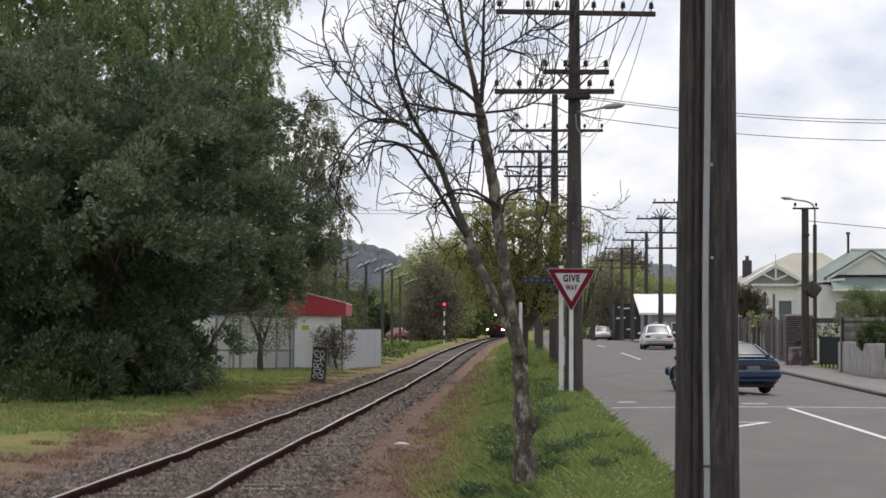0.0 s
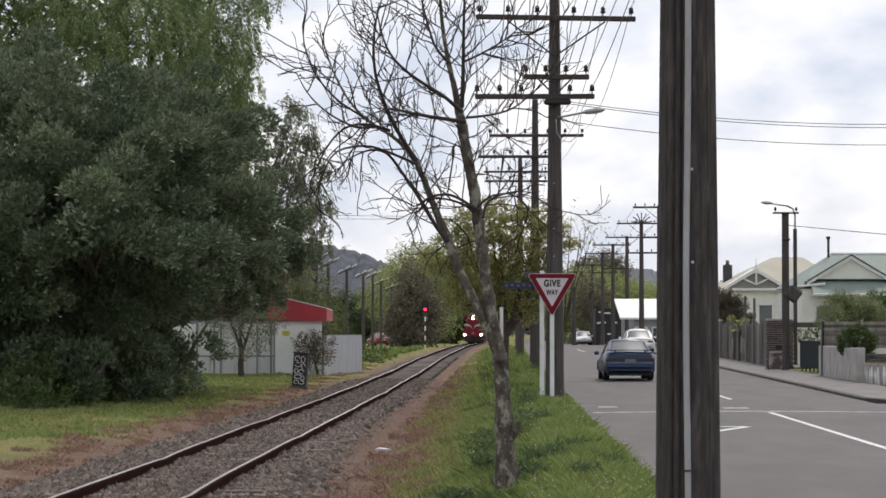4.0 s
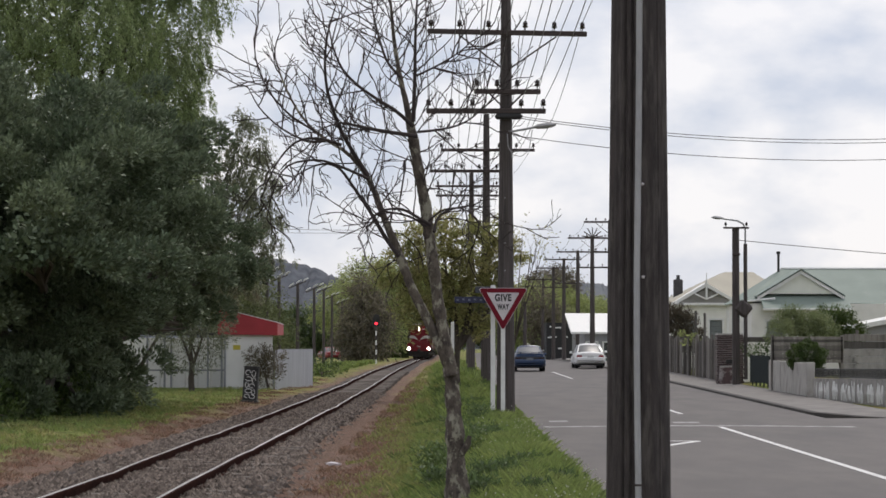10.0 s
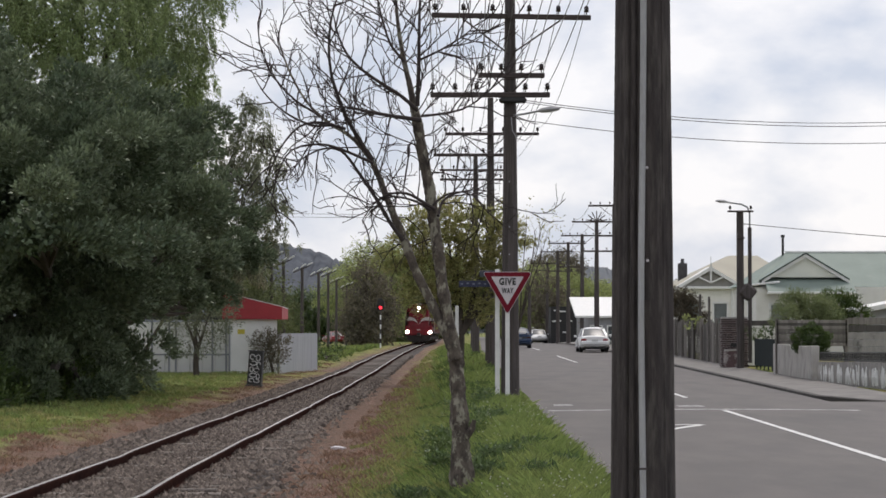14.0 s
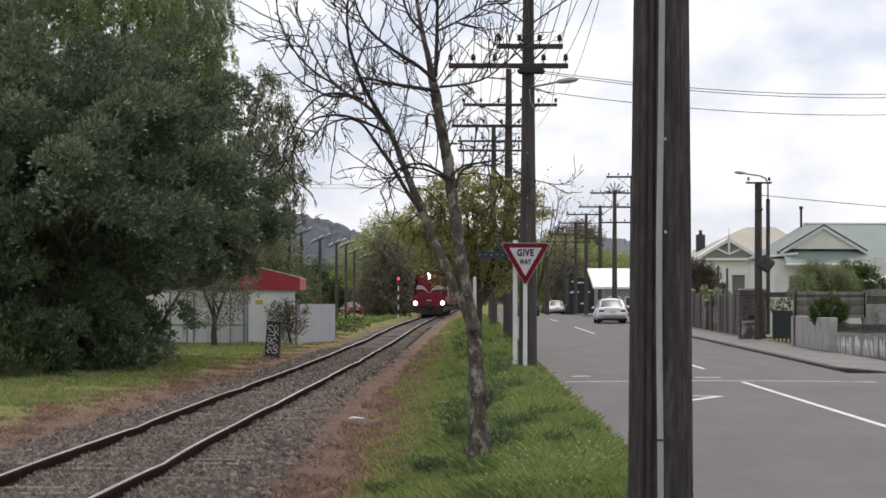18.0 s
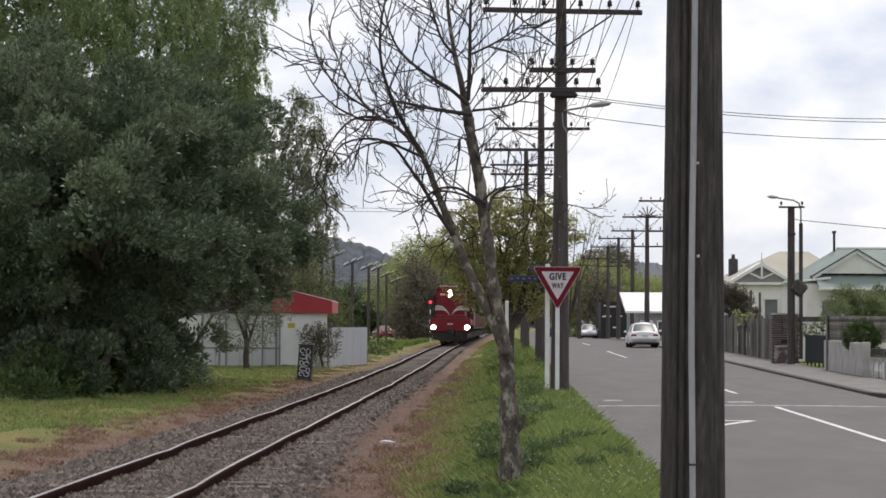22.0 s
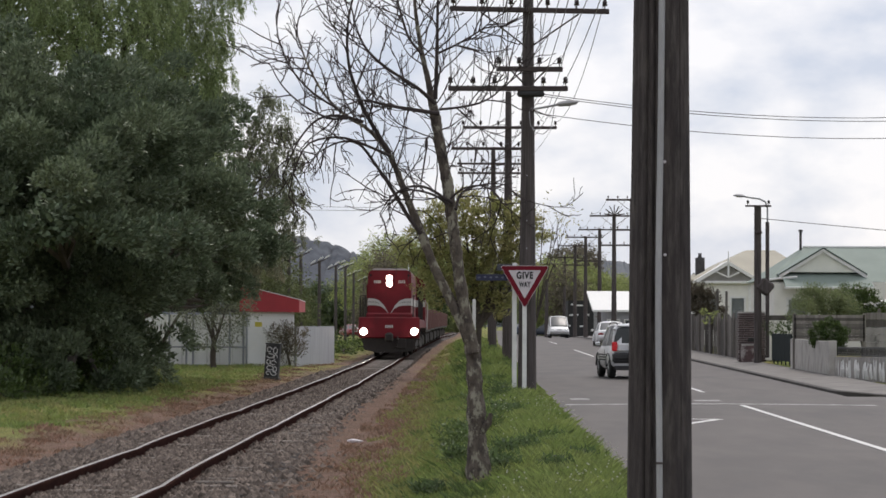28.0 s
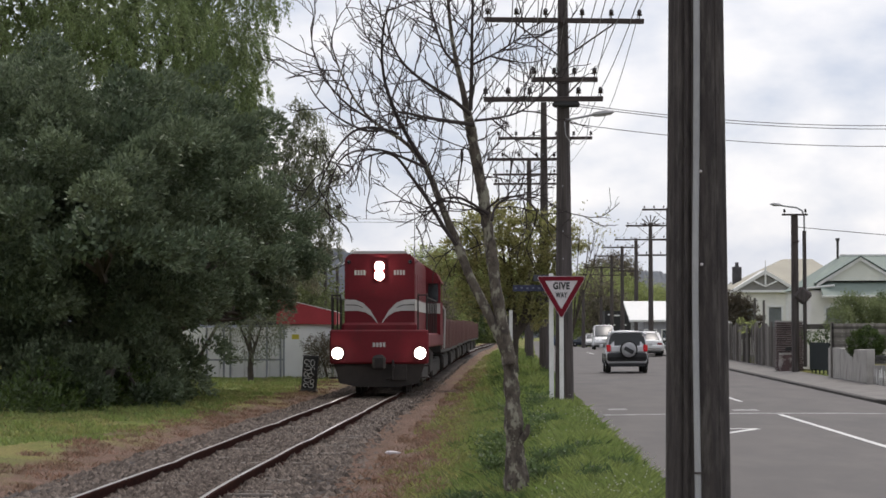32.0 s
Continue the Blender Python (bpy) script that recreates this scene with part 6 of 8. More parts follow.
part("end_post", Geo().box(-0.02, -4.64, 0.52, 0.26, 0.26, 1.08, 0.015), M_CONCRETE, bw)

ww = thing("white_garden_wall", "low flaking white garden wall topped with an iron grille", "wall", (11.5, 75.4, float(road_z(74)) + 0.1))
ww.matrix_basis = pose(11.5, 75.4, float(road_z(74)) + 0.1, 0, 0, 0)
L_ = 10.0
sl = 0.06


def along(t, z, off=0.0):
    return (off + sl * t, -t, z)


g = Geo()
g.add([along(0, -0.2, -0.09), along(L_, -0.2, -0.09), along(L_, 0.72, -0.09), along(0, 0.64, -0.09), along(0, -0.2, 0.09), along(L_, -0.2, 0.09), along(L_, 0.72, 0.09), along(0, 0.64, 0.09)],
      [(0, 1, 2, 3), (7, 6, 5, 4), (0, 4, 5, 1), (1, 5, 6, 2), (2, 6, 7, 3), (3, 7, 4, 0)])
part("wall", g, M_WALLWHITE, ww)
for k in range(34):
    t = 0.35 + 0.28 * k + rng.normal(0, 0.05)
    z0, z1 = 0.0 + 0.06 * rng.random(), 0.46 + 0.16 * rng.random()
    w = 0.045 + 0.05 * rng.random()
    g = Geo().tube([along(t, z0, -0.075), along(t + rng.normal(0, 0.05), (z0 + z1) / 2, -0.07), along(t + rng.normal(0, 0.06), z1, -0.075)], [w * 0.6, w, w * 0.5], 6)
    part("flaked_patch", g, M_WHITE if k % 4 else M_CONCRETE, ww, "pale flaked streak")
grille = part("grille", Geo().tube([along(0, 0.68), along(L_, 0.76)], 0.018, 5).tube([along(0, 0.92), along(L_, 1.0)], 0.018, 5), M_IRON, ww, "dark iron grille")
for k in range(20):
    t = 0.25 + 0.5 * k
    z = 0.80 + 0.008 * t
    part("grille_panel", Geo().tube([along(t + 0.1 * math.cos(a), z + 0.1 * math.sin(a)) for a in np.linspace(0, 6.28, 11)], 0.014, 4)
         .tube([along(t - 0.24, z - 0.11), along(t + 0.24, z + 0.11)], 0.01, 4).tube([along(t - 0.24, z + 0.11), along(t + 0.24, z - 0.11)], 0.01, 4).tube([along(t - 0.25, z - 0.12), along(t - 0.25, z + 0.12)], 0.016, 4), M_IRON, grille)

# panels in the garden behind the wall
gp = thing("garden_screen", "grey slatted garden screen behind the wall", "fence", (11.95, 84.0, float(road_z(84)) + 0.1))
for k in range(9):
    part("slat", Geo().box(0.55, -0.2, 1.05 + 0.1 * k, 2.45, 0.03, 0.098, 0.006), M_BOARD, gp)
for x in (-0.65, 1.75):
    part("post", Geo().box(x, -0.16, 0.95, 0.11, 0.11, 2.0, 0.01), M_BOARD, gp)
gp2 = thing("garden_screen", "pale low board fence in the garden", "fence", (16.2, 86.0, float(road_z(86)) + 0.1))
for k in range(7):
    part("slat", Geo().box(0, 0, 0.3 + 0.26 * k, 4.2, 0.04, 0.24, 0.006), M_BOARD if k > 4 else M_WALLWHITE, gp2)
for x in (-1.6, -0.5, 0.6, 1.7):
    part("post", Geo().box(x, 0.08, 1.05, 0.1, 0.1, 2.15, 0.01), M_BOARD, gp2)
lean = thing("garden_shed", "pale boarded shed wall behind the gate", "shed", (12.9, 98.0, float(road_z(98)) + 0.1))
for k in range(9):
    part("weatherboard", Geo().box(0, 0, 0.15 + 0.2 * k, 2.4, 0.05, 0.205, 0.008), M_WEATHER if k != 8 else M_BOARD, lean)
part("back", Geo().box(0, 0.5, 0.9, 2.3, 0.9, 1.75, 0.01), M_GREYWALL, lean)


M_LEAF_PLUM = material("dark_plum_brown_leaves", (0.06, 0.052, 0.036), (0.105, 0.085, 0.058), scale=0.9, fine=9, rough=0.6, bump=0, leaf=0.3, island=0.45)
M_LEAF_GARDEN = material("soft_green_leaves", (0.135, 0.175, 0.075), (0.215, 0.245, 0.12), scale=0.9, fine=9, rough=0.6, bump=0, leaf=0.4, island=0.45)


def garden_bush(label, sp, foot, mat_, dens=60, leaf=(0.1, 0.05), name="garden_bush", size=0.2):
    lobes = [(*place(u, v, d), r) for u, v, d, r in sp]
    return tree(name, label, "bush", lobes, foot, 0.06, mat_, dens, *leaf, "garden bushes", parts=("stem", "foliage"), cushion=(dens / 14, 44, size), inner=10)


garden_bush("loose grey-green garden bush over the screen", [(141, 9, 92, 0.45), (147, 10, 92, 0.45), (152, 9, 93, 0.45), (138, 6, 91, 0.4), (144, 6, 92, 0.45), (150, 6, 92, 0.45), (156, 7, 92, 0.4), (142, 13, 92, 0.28)], (13.6, 92, 0.1), M_LEAF_GARDEN, 240, (0.075, 0.036))
garden_bush("broad dark-leaved garden shrub", [(158, 10, 94, 0.55), (163, 8, 94, 0.55), (166, 5, 94, 0.5), (160, 12, 94, 0.3), (160, 4, 94, 0.5)], (15.3, 94, 0.1), M_LEAF_DARK, 170, (0.09, 0.045))
garden_bush("clipped round green bush above the wall", [(149, -4.5, 79, 0.52)], (11.8, 79, 0.1), M_LEAF_DARK, 1000, (0.055, 0.034), "round_bush", 0.08)
garden_bush("dark plum-brown shrub behind the board fence", [(94, 8, 127, 0.8), (91, 12, 128, 0.7), (98, 7, 127, 0.8), (101, 4, 127, 0.6), (97, 12, 127, 0.5)], (12.7, 127, 0.2), M_LEAF_PLUM, 120)
garden_bush("yellow-green bush showing over the fence", [(100, 3.0, 112, 0.36), (104, 3, 112, 0.3)], (11.9, 112, 0.2), M_LEAF_FAR, 55)
garden_bush("low hedge behind the gate", [(126, -3, 94, 0.3), (130, -3, 93, 0.3), (134, -3, 92, 0.3)], (12.3, 92, 0.1), M_LEAF_DARK, 60)
for k, (x, y, h) in enumerate(((12.5, 121, 3.1), (13.05, 122, 3.0))):
    pp = thing("clothes_post", "weathered upright garden post", "post", (x, y, 0.2), "garden posts")
    part("post", Geo().box(0, 0, h / 2, 0.11, 0.11, h, 0.01), M_BOARD, pp)


def pane_window(parent, x, y, z, w, h, sashes=1):
    win = part("window", Geo().box(x, y + 0.03, z, w - 0.1, 0.02, h - 0.1), M_PANE, parent)
    part("frame", Geo().box(x - w / 2, y, z, 0.1, 0.1, h + 0.1, 0.008).box(x + w / 2, y, z, 0.1, 0.1, h + 0.1, 0.008).box(x, y, z + h / 2, w, 0.1, 0.1, 0.008), M_TRIM, win)
    part("sill", Geo().box(x, y - 0.03, z - h / 2, w + 0.2, 0.16, 0.07, 0.008), M_TRIM, win)
    # a dark sheet behind the pane stands in for the unlit room
    part("blind", Geo().box(x, y + 0.12, z, w - 0.1, 0.02, h - 0.1), M_DARKROOM, win)
    return win


def boards(parent, x0, x1, y, z0, z1, mat_, step=0.2, name="weatherboard"):
    z = z0
    while z < z1 - 0.02:
        part(name, Geo().box((x0 + x1) / 2, y, z + step / 2, x1 - x0, 0.05, step + 0.01, 0.012), mat_, parent)
        z += step


# the villa with a cream roof
v1 = thing("villa", "cream weatherboard villa with a decorated gable and cream roof", "house", (15.3, 136.0, 0.2))
part("wall", Geo().box(0.9, 4.1, 1.8, 7.0, 8.0, 3.6), M_WEATHER, v1)
part("wall", Geo().box(-0.95, -0.2, 1.8, 3.2, 0.8, 3.6), M_WEATHER, v1)
boards(v1, -2.55, 0.65, -0.62, 0.2, 3.6, M_WEATHER, 0.28)
part("roof", Geo().add([(-3.0, -0.4, 3.75), (4.7, -0.4, 3.75), (4.7, 8.6, 3.75), (-3.0, 8.6, 3.75), (0.8, 3.5, 5.6), (2.4, 3.5, 5.6), (2.4, 5.5, 5.6), (0.8, 5.5, 5.6)],
                      [(0, 1, 5, 4), (1, 2, 6, 5), (2, 3, 7, 6), (3, 0, 4, 7), (4, 5, 6, 7), (3, 2, 1, 0)]), M_CREAMROOF, v1)
M_GABLE_OLD = material("grey_beige_gable_boards", (0.3, 0.29, 0.265), (0.24, 0.23, 0.21), scale=1.5, fine=20, rough=0.75, bump=0.1)
part("gable", Geo().prism([(-2.4, 3.72), (0.9, 3.72), (-0.75, 4.62)], "y", -0.7, 1.8), M_GABLE_OLD, v1, "boarded front gable")
for a, b in (((-2.6, 3.58), (-0.75, 4.66)), ((-0.75, 4.66), (1.1, 3.58))):
    dx, dz = b[0] - a[0], b[1] - a[1]
    part("bargeboard", Geo().add([(a[0], -0.95, a[1]), (b[0], -0.95, b[1]), (b[0], -0.95, b[1] + 0.2), (a[0], -0.95, a[1] + 0.2), (a[0], 1.9, a[1]), (b[0], 1.9, b[1]), (b[0], 1.9, b[1] + 0.2), (a[0], 1.9, a[1] + 0.2)],
                                 [(0, 1, 2, 3), (7, 6, 5, 4), (0, 4, 5, 1), (1, 5, 6, 2), (2, 6, 7, 3), (3, 7, 4, 0)]), M_TRIM, v1, "white bargeboard")
part("finial", Geo().box(-0.75, -0.98, 4.5, 0.1, 0.08, 1.1, 0.01).box(-0.75, -0.98, 5.15, 0.04, 0.04, 0.5), M_TRIM, v1)
part("gable_brace", Geo().tube([(-0.75, -0.97, 3.95), (-1.4, -0.97, 4.25)], 0.05, 6).tube([(-0.75, -0.97, 3.95), (-0.1, -0.97, 4.25)], 0.05, 6), M_TRIM, v1)
part("eave_board", Geo().box(-0.8, -0.85, 3.68, 3.9, 0.3, 0.14, 0.01), M_TRIM, v1)
pane_window(v1, -0.2, -0.68, 2.0, 0.8, 1.7)
pane_window(v1, 0.95, -0.3, 2.0, 0.9, 1.6)
pane_window(v1, -1.7, -0.68, 2.0, 0.8, 1.7)
part("corner_board", Geo().box(0.5, -0.66, 1.8, 0.22, 0.12, 3.6, 0.01), M_TRIM, v1)
part("verandah_post", Geo().box(2.3, -0.6, 1.8, 0.12, 0.12, 3.6, 0.01), M_TRIM, v1)
chim = part("chimney", Geo().box(-1.95, 3.0, 4.3, 0.5, 0.5, 1.7, 0.02), M_SOOT, v1, "sooty grey chimney")
part("chimney_pot", Geo().lathe([(0.1, 5.1), (0.12, 5.15), (0.09, 5.35), (0.12, 5.4)], 8, -1.95, 3.0), M_SOOT, chim)

# the house with a pale green roof
v2 = thing("bungalow", "pale weatherboard bungalow with a pale green iron roof", "house", (16.75, 114.0, 0.15))
part("wall", Geo().box(3.4, 5.0, 1.7, 11.4, 9.0, 3.4), M_WEATHER, v2)
boards(v2, -2.35, 2.1, 0.1, 0.2, 3.2, M_WEATHER, 0.28)
part("roof", Geo().add([(-2.55, 0.7, 3.5), (9.5, 0.7, 3.3), (9.5, 9.8, 3.3), (-2.55, 9.8, 3.5), (-0.35, 4.6, 5.15), (9.5, 4.6, 5.15)],
                      [(0, 1, 5, 4), (1, 2, 5), (2, 3, 4, 5), (3, 0, 4), (3, 2, 1, 0)]), M_GREENROOF, v2)
part("gable", Geo().prism([(-1.85, 3.85), (1.85, 3.85), (0.0, 4.86)], "y", 0.3, 3.6), M_GABLE, v2, "pale green front gable")
for a, b in (((-2.05, 3.72), (0, 4.95)), ((0, 4.95), (2.05, 3.72))):
    for off, h_, m_ in ((0.1, 0.07, M_DARKEDGE), (0.15, -0.16, M_TRIM), (0.25, 0.06, M_GREENROOF)):
        lo, hi = min(0.0, h_), max(0.0, h_)
        end = 3.7 if m_ == M_GREENROOF else off + 0.1
        part("gable_edge", Geo().add([(a[0], off, a[1] + lo), (b[0], off, b[1] + lo), (b[0], off, b[1] + hi), (a[0], off, a[1] + hi), (a[0], end, a[1] + lo), (b[0], end, b[1] + lo), (b[0], end, b[1] + hi), (a[0], end, a[1] + hi)],
                                     [(0, 1, 2, 3), (7, 6, 5, 4), (0, 4, 5, 1), (1, 5, 6, 2), (2, 6, 7, 3), (3, 7, 4, 0)]), m_, v2)
part("porch_roof", Geo().add([(-1.9, -0.9, 3.15), (2.2, -0.9, 3.15), (2.2, 0.6, 3.8), (-1.9, 0.6, 3.8), (-1.9, -0.9, 3.05), (2.2, -0.9, 3.05), (2.2, 0.6, 3.7), (-1.9, 0.6, 3.7)],
                            [(0, 1, 2, 3), (7, 6, 5, 4), (0, 4, 5, 1), (1, 5, 6, 2), (2, 6, 7, 3), (3, 7, 4, 0)]), M_GREENROOF, v2)
part("gutter", Geo().box(0.15, -0.95, 3.1, 4.2, 0.1, 0.1, 0.01), M_TRIM, v2)
part("gutter", Geo().tube([(-2.6, 0.6, 3.48), (-1.3, -0.3, 3.62)], 0.06, 6), M_TRIM, v2)
part("ridge_cap", Geo().tube([(-0.35, 4.6, 5.18), (9.5, 4.6, 5.18)], 0.06, 6), M_TRIM, v2, "pale ridge capping")
part("flue", Geo().tube([(-0.5, 4.3, 4.7), (-0.5, 4.3, 5.9)], 0.06, 8).lathe([(0.1, 5.88), (0.1, 6.0)], 8, -0.5, 4.3), M_IRON, v2)
pane_window(v2, -1.2, 0.05, 2.0, 1.0, 1.2)
ann = thing("outbuilding", "grey outbuilding with a white-edged sloping roof", "shed", (19.4, 104.0, 0.1))
part("wall", Geo().prism([(-1.5, 0), (3.5, 0), (3.5, 3.2), (-1.5, 2.2)], "y", 0, 5), M_GREYWALL, ann)
part("roof_edge", Geo().add([(-1.9, -0.25, 2.12), (3.6, -0.25, 3.22), (3.6, -0.25, 3.42), (-1.9, -0.25, 2.32), (-1.9, 5, 2.12), (3.6, 5, 3.22), (3.6, 5, 3.42), (-1.9, 5, 2.32)],
                            [(0, 1, 2, 3), (7, 6, 5, 4), (0, 4, 5, 1), (1, 5, 6, 2), (2, 6, 7, 3), (3, 7, 4, 0)]), M_TRIM, ann, "white roof edge")

dish = part("satellite_dish", Geo().lathe([(0.02, 0), (0.2, 0.05), (0.34, 0.14), (0.36, 0.16), (0.2, 0.08), (0.02, 0.03)], 14, 5.35, 4.5, 5.45, Matrix.Rotation(radians(-55), 4, "Y")), M_IRON, v2, "dark satellite dish")
part("dish_arm", Geo().tube([(5.4, 4.6, 5.1), (5.4, 4.5, 5.45), (5.0, 4.4, 5.75)], 0.025, 6), M_IRON, dish)
cot = thing("cottage", "cream cottage corner with a brown hipped roof", "house", (19.15, 95.0, 0.1))
part("wall", Geo().box(2.0, 3.0, 1.6, 4.6, 5.6, 3.2), M_WEATHER, cot)
part("corner_board", Geo().box(-0.33, 0.15, 1.6, 0.16, 0.16, 3.2, 0.01), M_TRIM, cot)
part("roof", Geo().add([(-0.75, -0.2, 3.2), (4.8, -0.2, 3.2), (4.8, 6.2, 3.2), (-0.75, 6.2, 3.2), (1.6, 2.4, 4.3), (2.6, 2.4, 4.3), (2.6, 3.6, 4.3), (1.6, 3.6, 4.3)],
                      [(0, 1, 5, 4), (1, 2, 6, 5), (2, 3, 7, 6), (3, 0, 4, 7), (4, 5, 6, 7), (3, 2, 1, 0)]), M_BROWNROOF, cot)
part("gutter", Geo().box(2.0, -0.25, 3.17, 5.6, 0.1, 0.1, 0.01).box(-0.8, 3.0, 3.17, 0.1, 6.5, 0.1, 0.01), M_TRIM, cot)
pane_window(cot, 1.2, 0.12, 1.9, 1.0, 1.2)

# the street light pole at the fence
sp = thing("street_light_pole", "timber pole with a curved street light bracket", "street light", (11.2, 93.5, float(road_z(93)) + 0.14), "poles along the street")
round_pole("pole", 6.05, 0.15, 0.135, M_POLE, sp)
part("light_bracket", Geo().tube([(0.36, -0.1, 0.2), (0.36, -0.1, 3.9), (0.36, -0.1, 5.4)], 0.075, 8), M_POLE, sp)
arm_ = part("light_arm", Geo().tube([(0.36, -0.1, 5.3), (0.36, -0.1, 5.95), (0.28, -0.1, 6.18), (0.05, -0.1, 6.3), (-0.4, -0.1, 6.36), (-0.6, -0.1, 6.4)], 0.035, 8), M_GALV, sp)
part("lamp_head", Geo().loft([[(-0.5 - t, -0.1 + w * 0.1 * math.cos(a), 6.4 + 0.06 * t + w * 0.06 * math.sin(a)) for a in np.linspace(0, 6.28, 9)[:-1]] for t, w in ((0, 0.4), (0.1, 1), (0.3, 1.1), (0.45, 0.3))]), M_CONDUIT, arm_, smooth=True)
crossarm(sp, 6.02, 1.0, 0.0, (-0.4, 0.4), y=-0.16, thick=0.07)
crossarm(sp, 5.0, 0.3, 0.0, (), y=-0.16, thick=0.09)
part("transformer", Geo().box(0.28, -0.05, 2.92, 0.55, 0.4, 0.55, 0.08, Matrix.Rotation(radians(38), 4, "Y")), M_POLE, sp)
wire((11.3, 93.4, 5.6), (30.0, 90.0, 4.15), 0.15, label="service wire to the houses", r=0.014)

# the poles that march away along the street
px = [(10.35, 152, 9.05), (10.45, 172, 8.9), (10.85, 198, 8.9), (10.5, 214, 8.9), (10.65, 238, 9.0), (10.85, 268, 8.8), (10.9, 300, 8.9), (11.4, 335, 9.0), (7.6, 230, 5.4), (10.3, 255, 5.2)]
for k, (x, y, h) in enumerate(px):
    p = thing("utility_pole", "dark timber pole with a long crossarm along the street", "utility pole", (x, y, float(road_z(y)) + 0.1), "poles along the street")
    round_pole("pole", h, 0.2, 0.13, M_POLE, p)
    if k < 8:
        crossarm(p, h - 0.12, 3.3, -0.1 if k else 0.0, (-1.5, -0.9, -0.3, 0.4, 1.0, 1.5), thick=0.12)
        if k in (0, 1, 3, 4):
            crossarm(p, h - 2.0 - 0.2 * (k % 2), 2.6, 0.2, (-1.1, -0.5, 0.5, 1.1), thick=0.12)
        brace(p, (-0.9, -0.2, h - 0.2), (0, -0.15, h - 0.9))
        brace(p, (0.9, -0.2, h - 0.2), (0, -0.15, h - 0.9))
    if k == 1:
        for a in np.linspace(10, 170, 7):
            part("stay_spike", Geo().tube([(0, -0.2, h - 0.1), (0.75 * math.cos(radians(a)), -0.2, h - 0.1 + 0.75 * math.sin(radians(a)))], 0.04, 5), M_POLE, p)
    if k < 7:
        x2, y2, h2 = px[k + 1]
        for q in (-1.5, -0.3, 1.0):
            wire((x + q, y - 0.2, float(road_z(y)) + h + 0.15), (x2 + q, y2 - 0.2, float(road_z(y2)) + h2 + 0.15), 0.3, label="street wire between poles", r=0.012)

# buildings at the far end of the street
shop = thing("shop_building", "low dark shop with a bright white iron roof", "shop", (12.2, 185.0, 0.08))
part("wall", Geo().box(0.3, 4, 1.2, 3.6, 8, 2.4), M_GREYWALL, shop)
part("roof", Geo().add([(-2.6, -0.4, 2.55), (1.0, -0.4, 2.55), (1.0, 9, 4.1), (-2.6, 9, 4.1), (-2.6, -0.4, 2.4), (1.0, -0.4, 2.4), (1.0, 9, 3.95), (-2.6, 9, 3.95)],
                      [(0, 1, 2, 3), (7, 6, 5, 4), (0, 4, 5, 1), (1, 5, 6, 2), (2, 6, 7, 3), (3, 7, 4, 0)]), M_TRIM, shop, "white iron roof")
part("side_roof", Geo().prism([(0.4, 1.6), (2.6, 2.9), (2.6, 3.1), (0.4, 1.8)], "y", -1.5, 6), M_GREYWALL, shop)
for x in (-1.0, 0.3, 1.5):
    pane_window(shop, x, -0.06, 1.2, 0.9, 1.2)
dark = thing("dark_shop", "dark two-storey shop front with pale sign boards", "shop", (11.3, 246.0, 0.15))
part("wall", Geo().box(0.3, 3, 1.9, 2.6, 6, 3.8), M_DARKROOM, dark)
for x, z, w in ((-0.3, 2.35, 0.7), (0.2, 3.3, 0.6), (0.9, 2.35, 0.5), (-0.7, 2.3, 0.35), (-0.6, 3.4, 0.2), (0.4, 1.2, 0.4)):
    part("sign_board", Geo().box(x, -0.06, z, w, 0.05, 0.14, 0.01), M_TRIM, dark)
for k, (x, y, w, h, m_) in enumerate(((14.6, 160, 5.0, 2.9, M_WEATHER), (15.5, 215, 6, 3.0, M_WEATHER), (17, 280, 7, 3.2, M_GREYWALL))):
    hs_ = thing("far_house", "low house far along the street", "house", (x, y, 0.2), "houses along the street")
    part("wall", Geo().box(0.8, 4, h / 2 - 0.1, w - 0.6, 7, h), m_, hs_)
    part("roof", Geo().prism([(-w / 2 + 0.6, h - 0.1), (w / 2 + 0.9, h - 0.1), (0.8, h + 1.2)], "y", 0.2, 7.8), M_GREYWALL, hs_)
    pane_window(hs_, 0.2, 0.42, h * 0.5, 0.9, 1.1)
    pane_window(hs_, 1.8, 0.42, h * 0.5, 0.9, 1.1)

# ---- the train ----
M_LOCO = material("maroon_loco_paint", (0.15, 0.009, 0.016), (0.115, 0.008, 0.013), scale=1.4, fine=20, rough=0.5, bump=0.06, c3=(0.06, 0.012, 0.013), wear=(0.55, 0.8), spec=0.25)
M_LOCOCREAM = material("pale_grey_stripe_paint", (0.5, 0.49, 0.47), (0.4, 0.39, 0.38), scale=3, rough=0.5, bump=0.05)
M_GRIME = material("grimy_underframe", (0.03, 0.024, 0.022), (0.018, 0.015, 0.014), scale=5, fine=30, rough=0.85, bump=0.3)
M_WAGON = material("faded_red_brown_wagon", (0.2, 0.1, 0.09), (0.14, 0.08, 0.075), scale=1.5, fine=20, rough=0.8, bump=0.2, c3=(0.1, 0.06, 0.055), wear=(0.55, 0.75), stretch=(1, 0.6, 0.5))
M_HEADLAMP = material("lit_headlamp", (1.0, 0.93, 0.8), (1.0, 0.9, 0.75), rough=0.3, bump=0, emit=30.0)
M_CHROME = material("bright_steel", (0.6, 0.6, 0.6), (0.5, 0.5, 0.5), rough=0.25, metal=0.9, bump=0)
M_CABGLASS = glass("cab_glass", (0.1, 0.12, 0.13), 0.05)


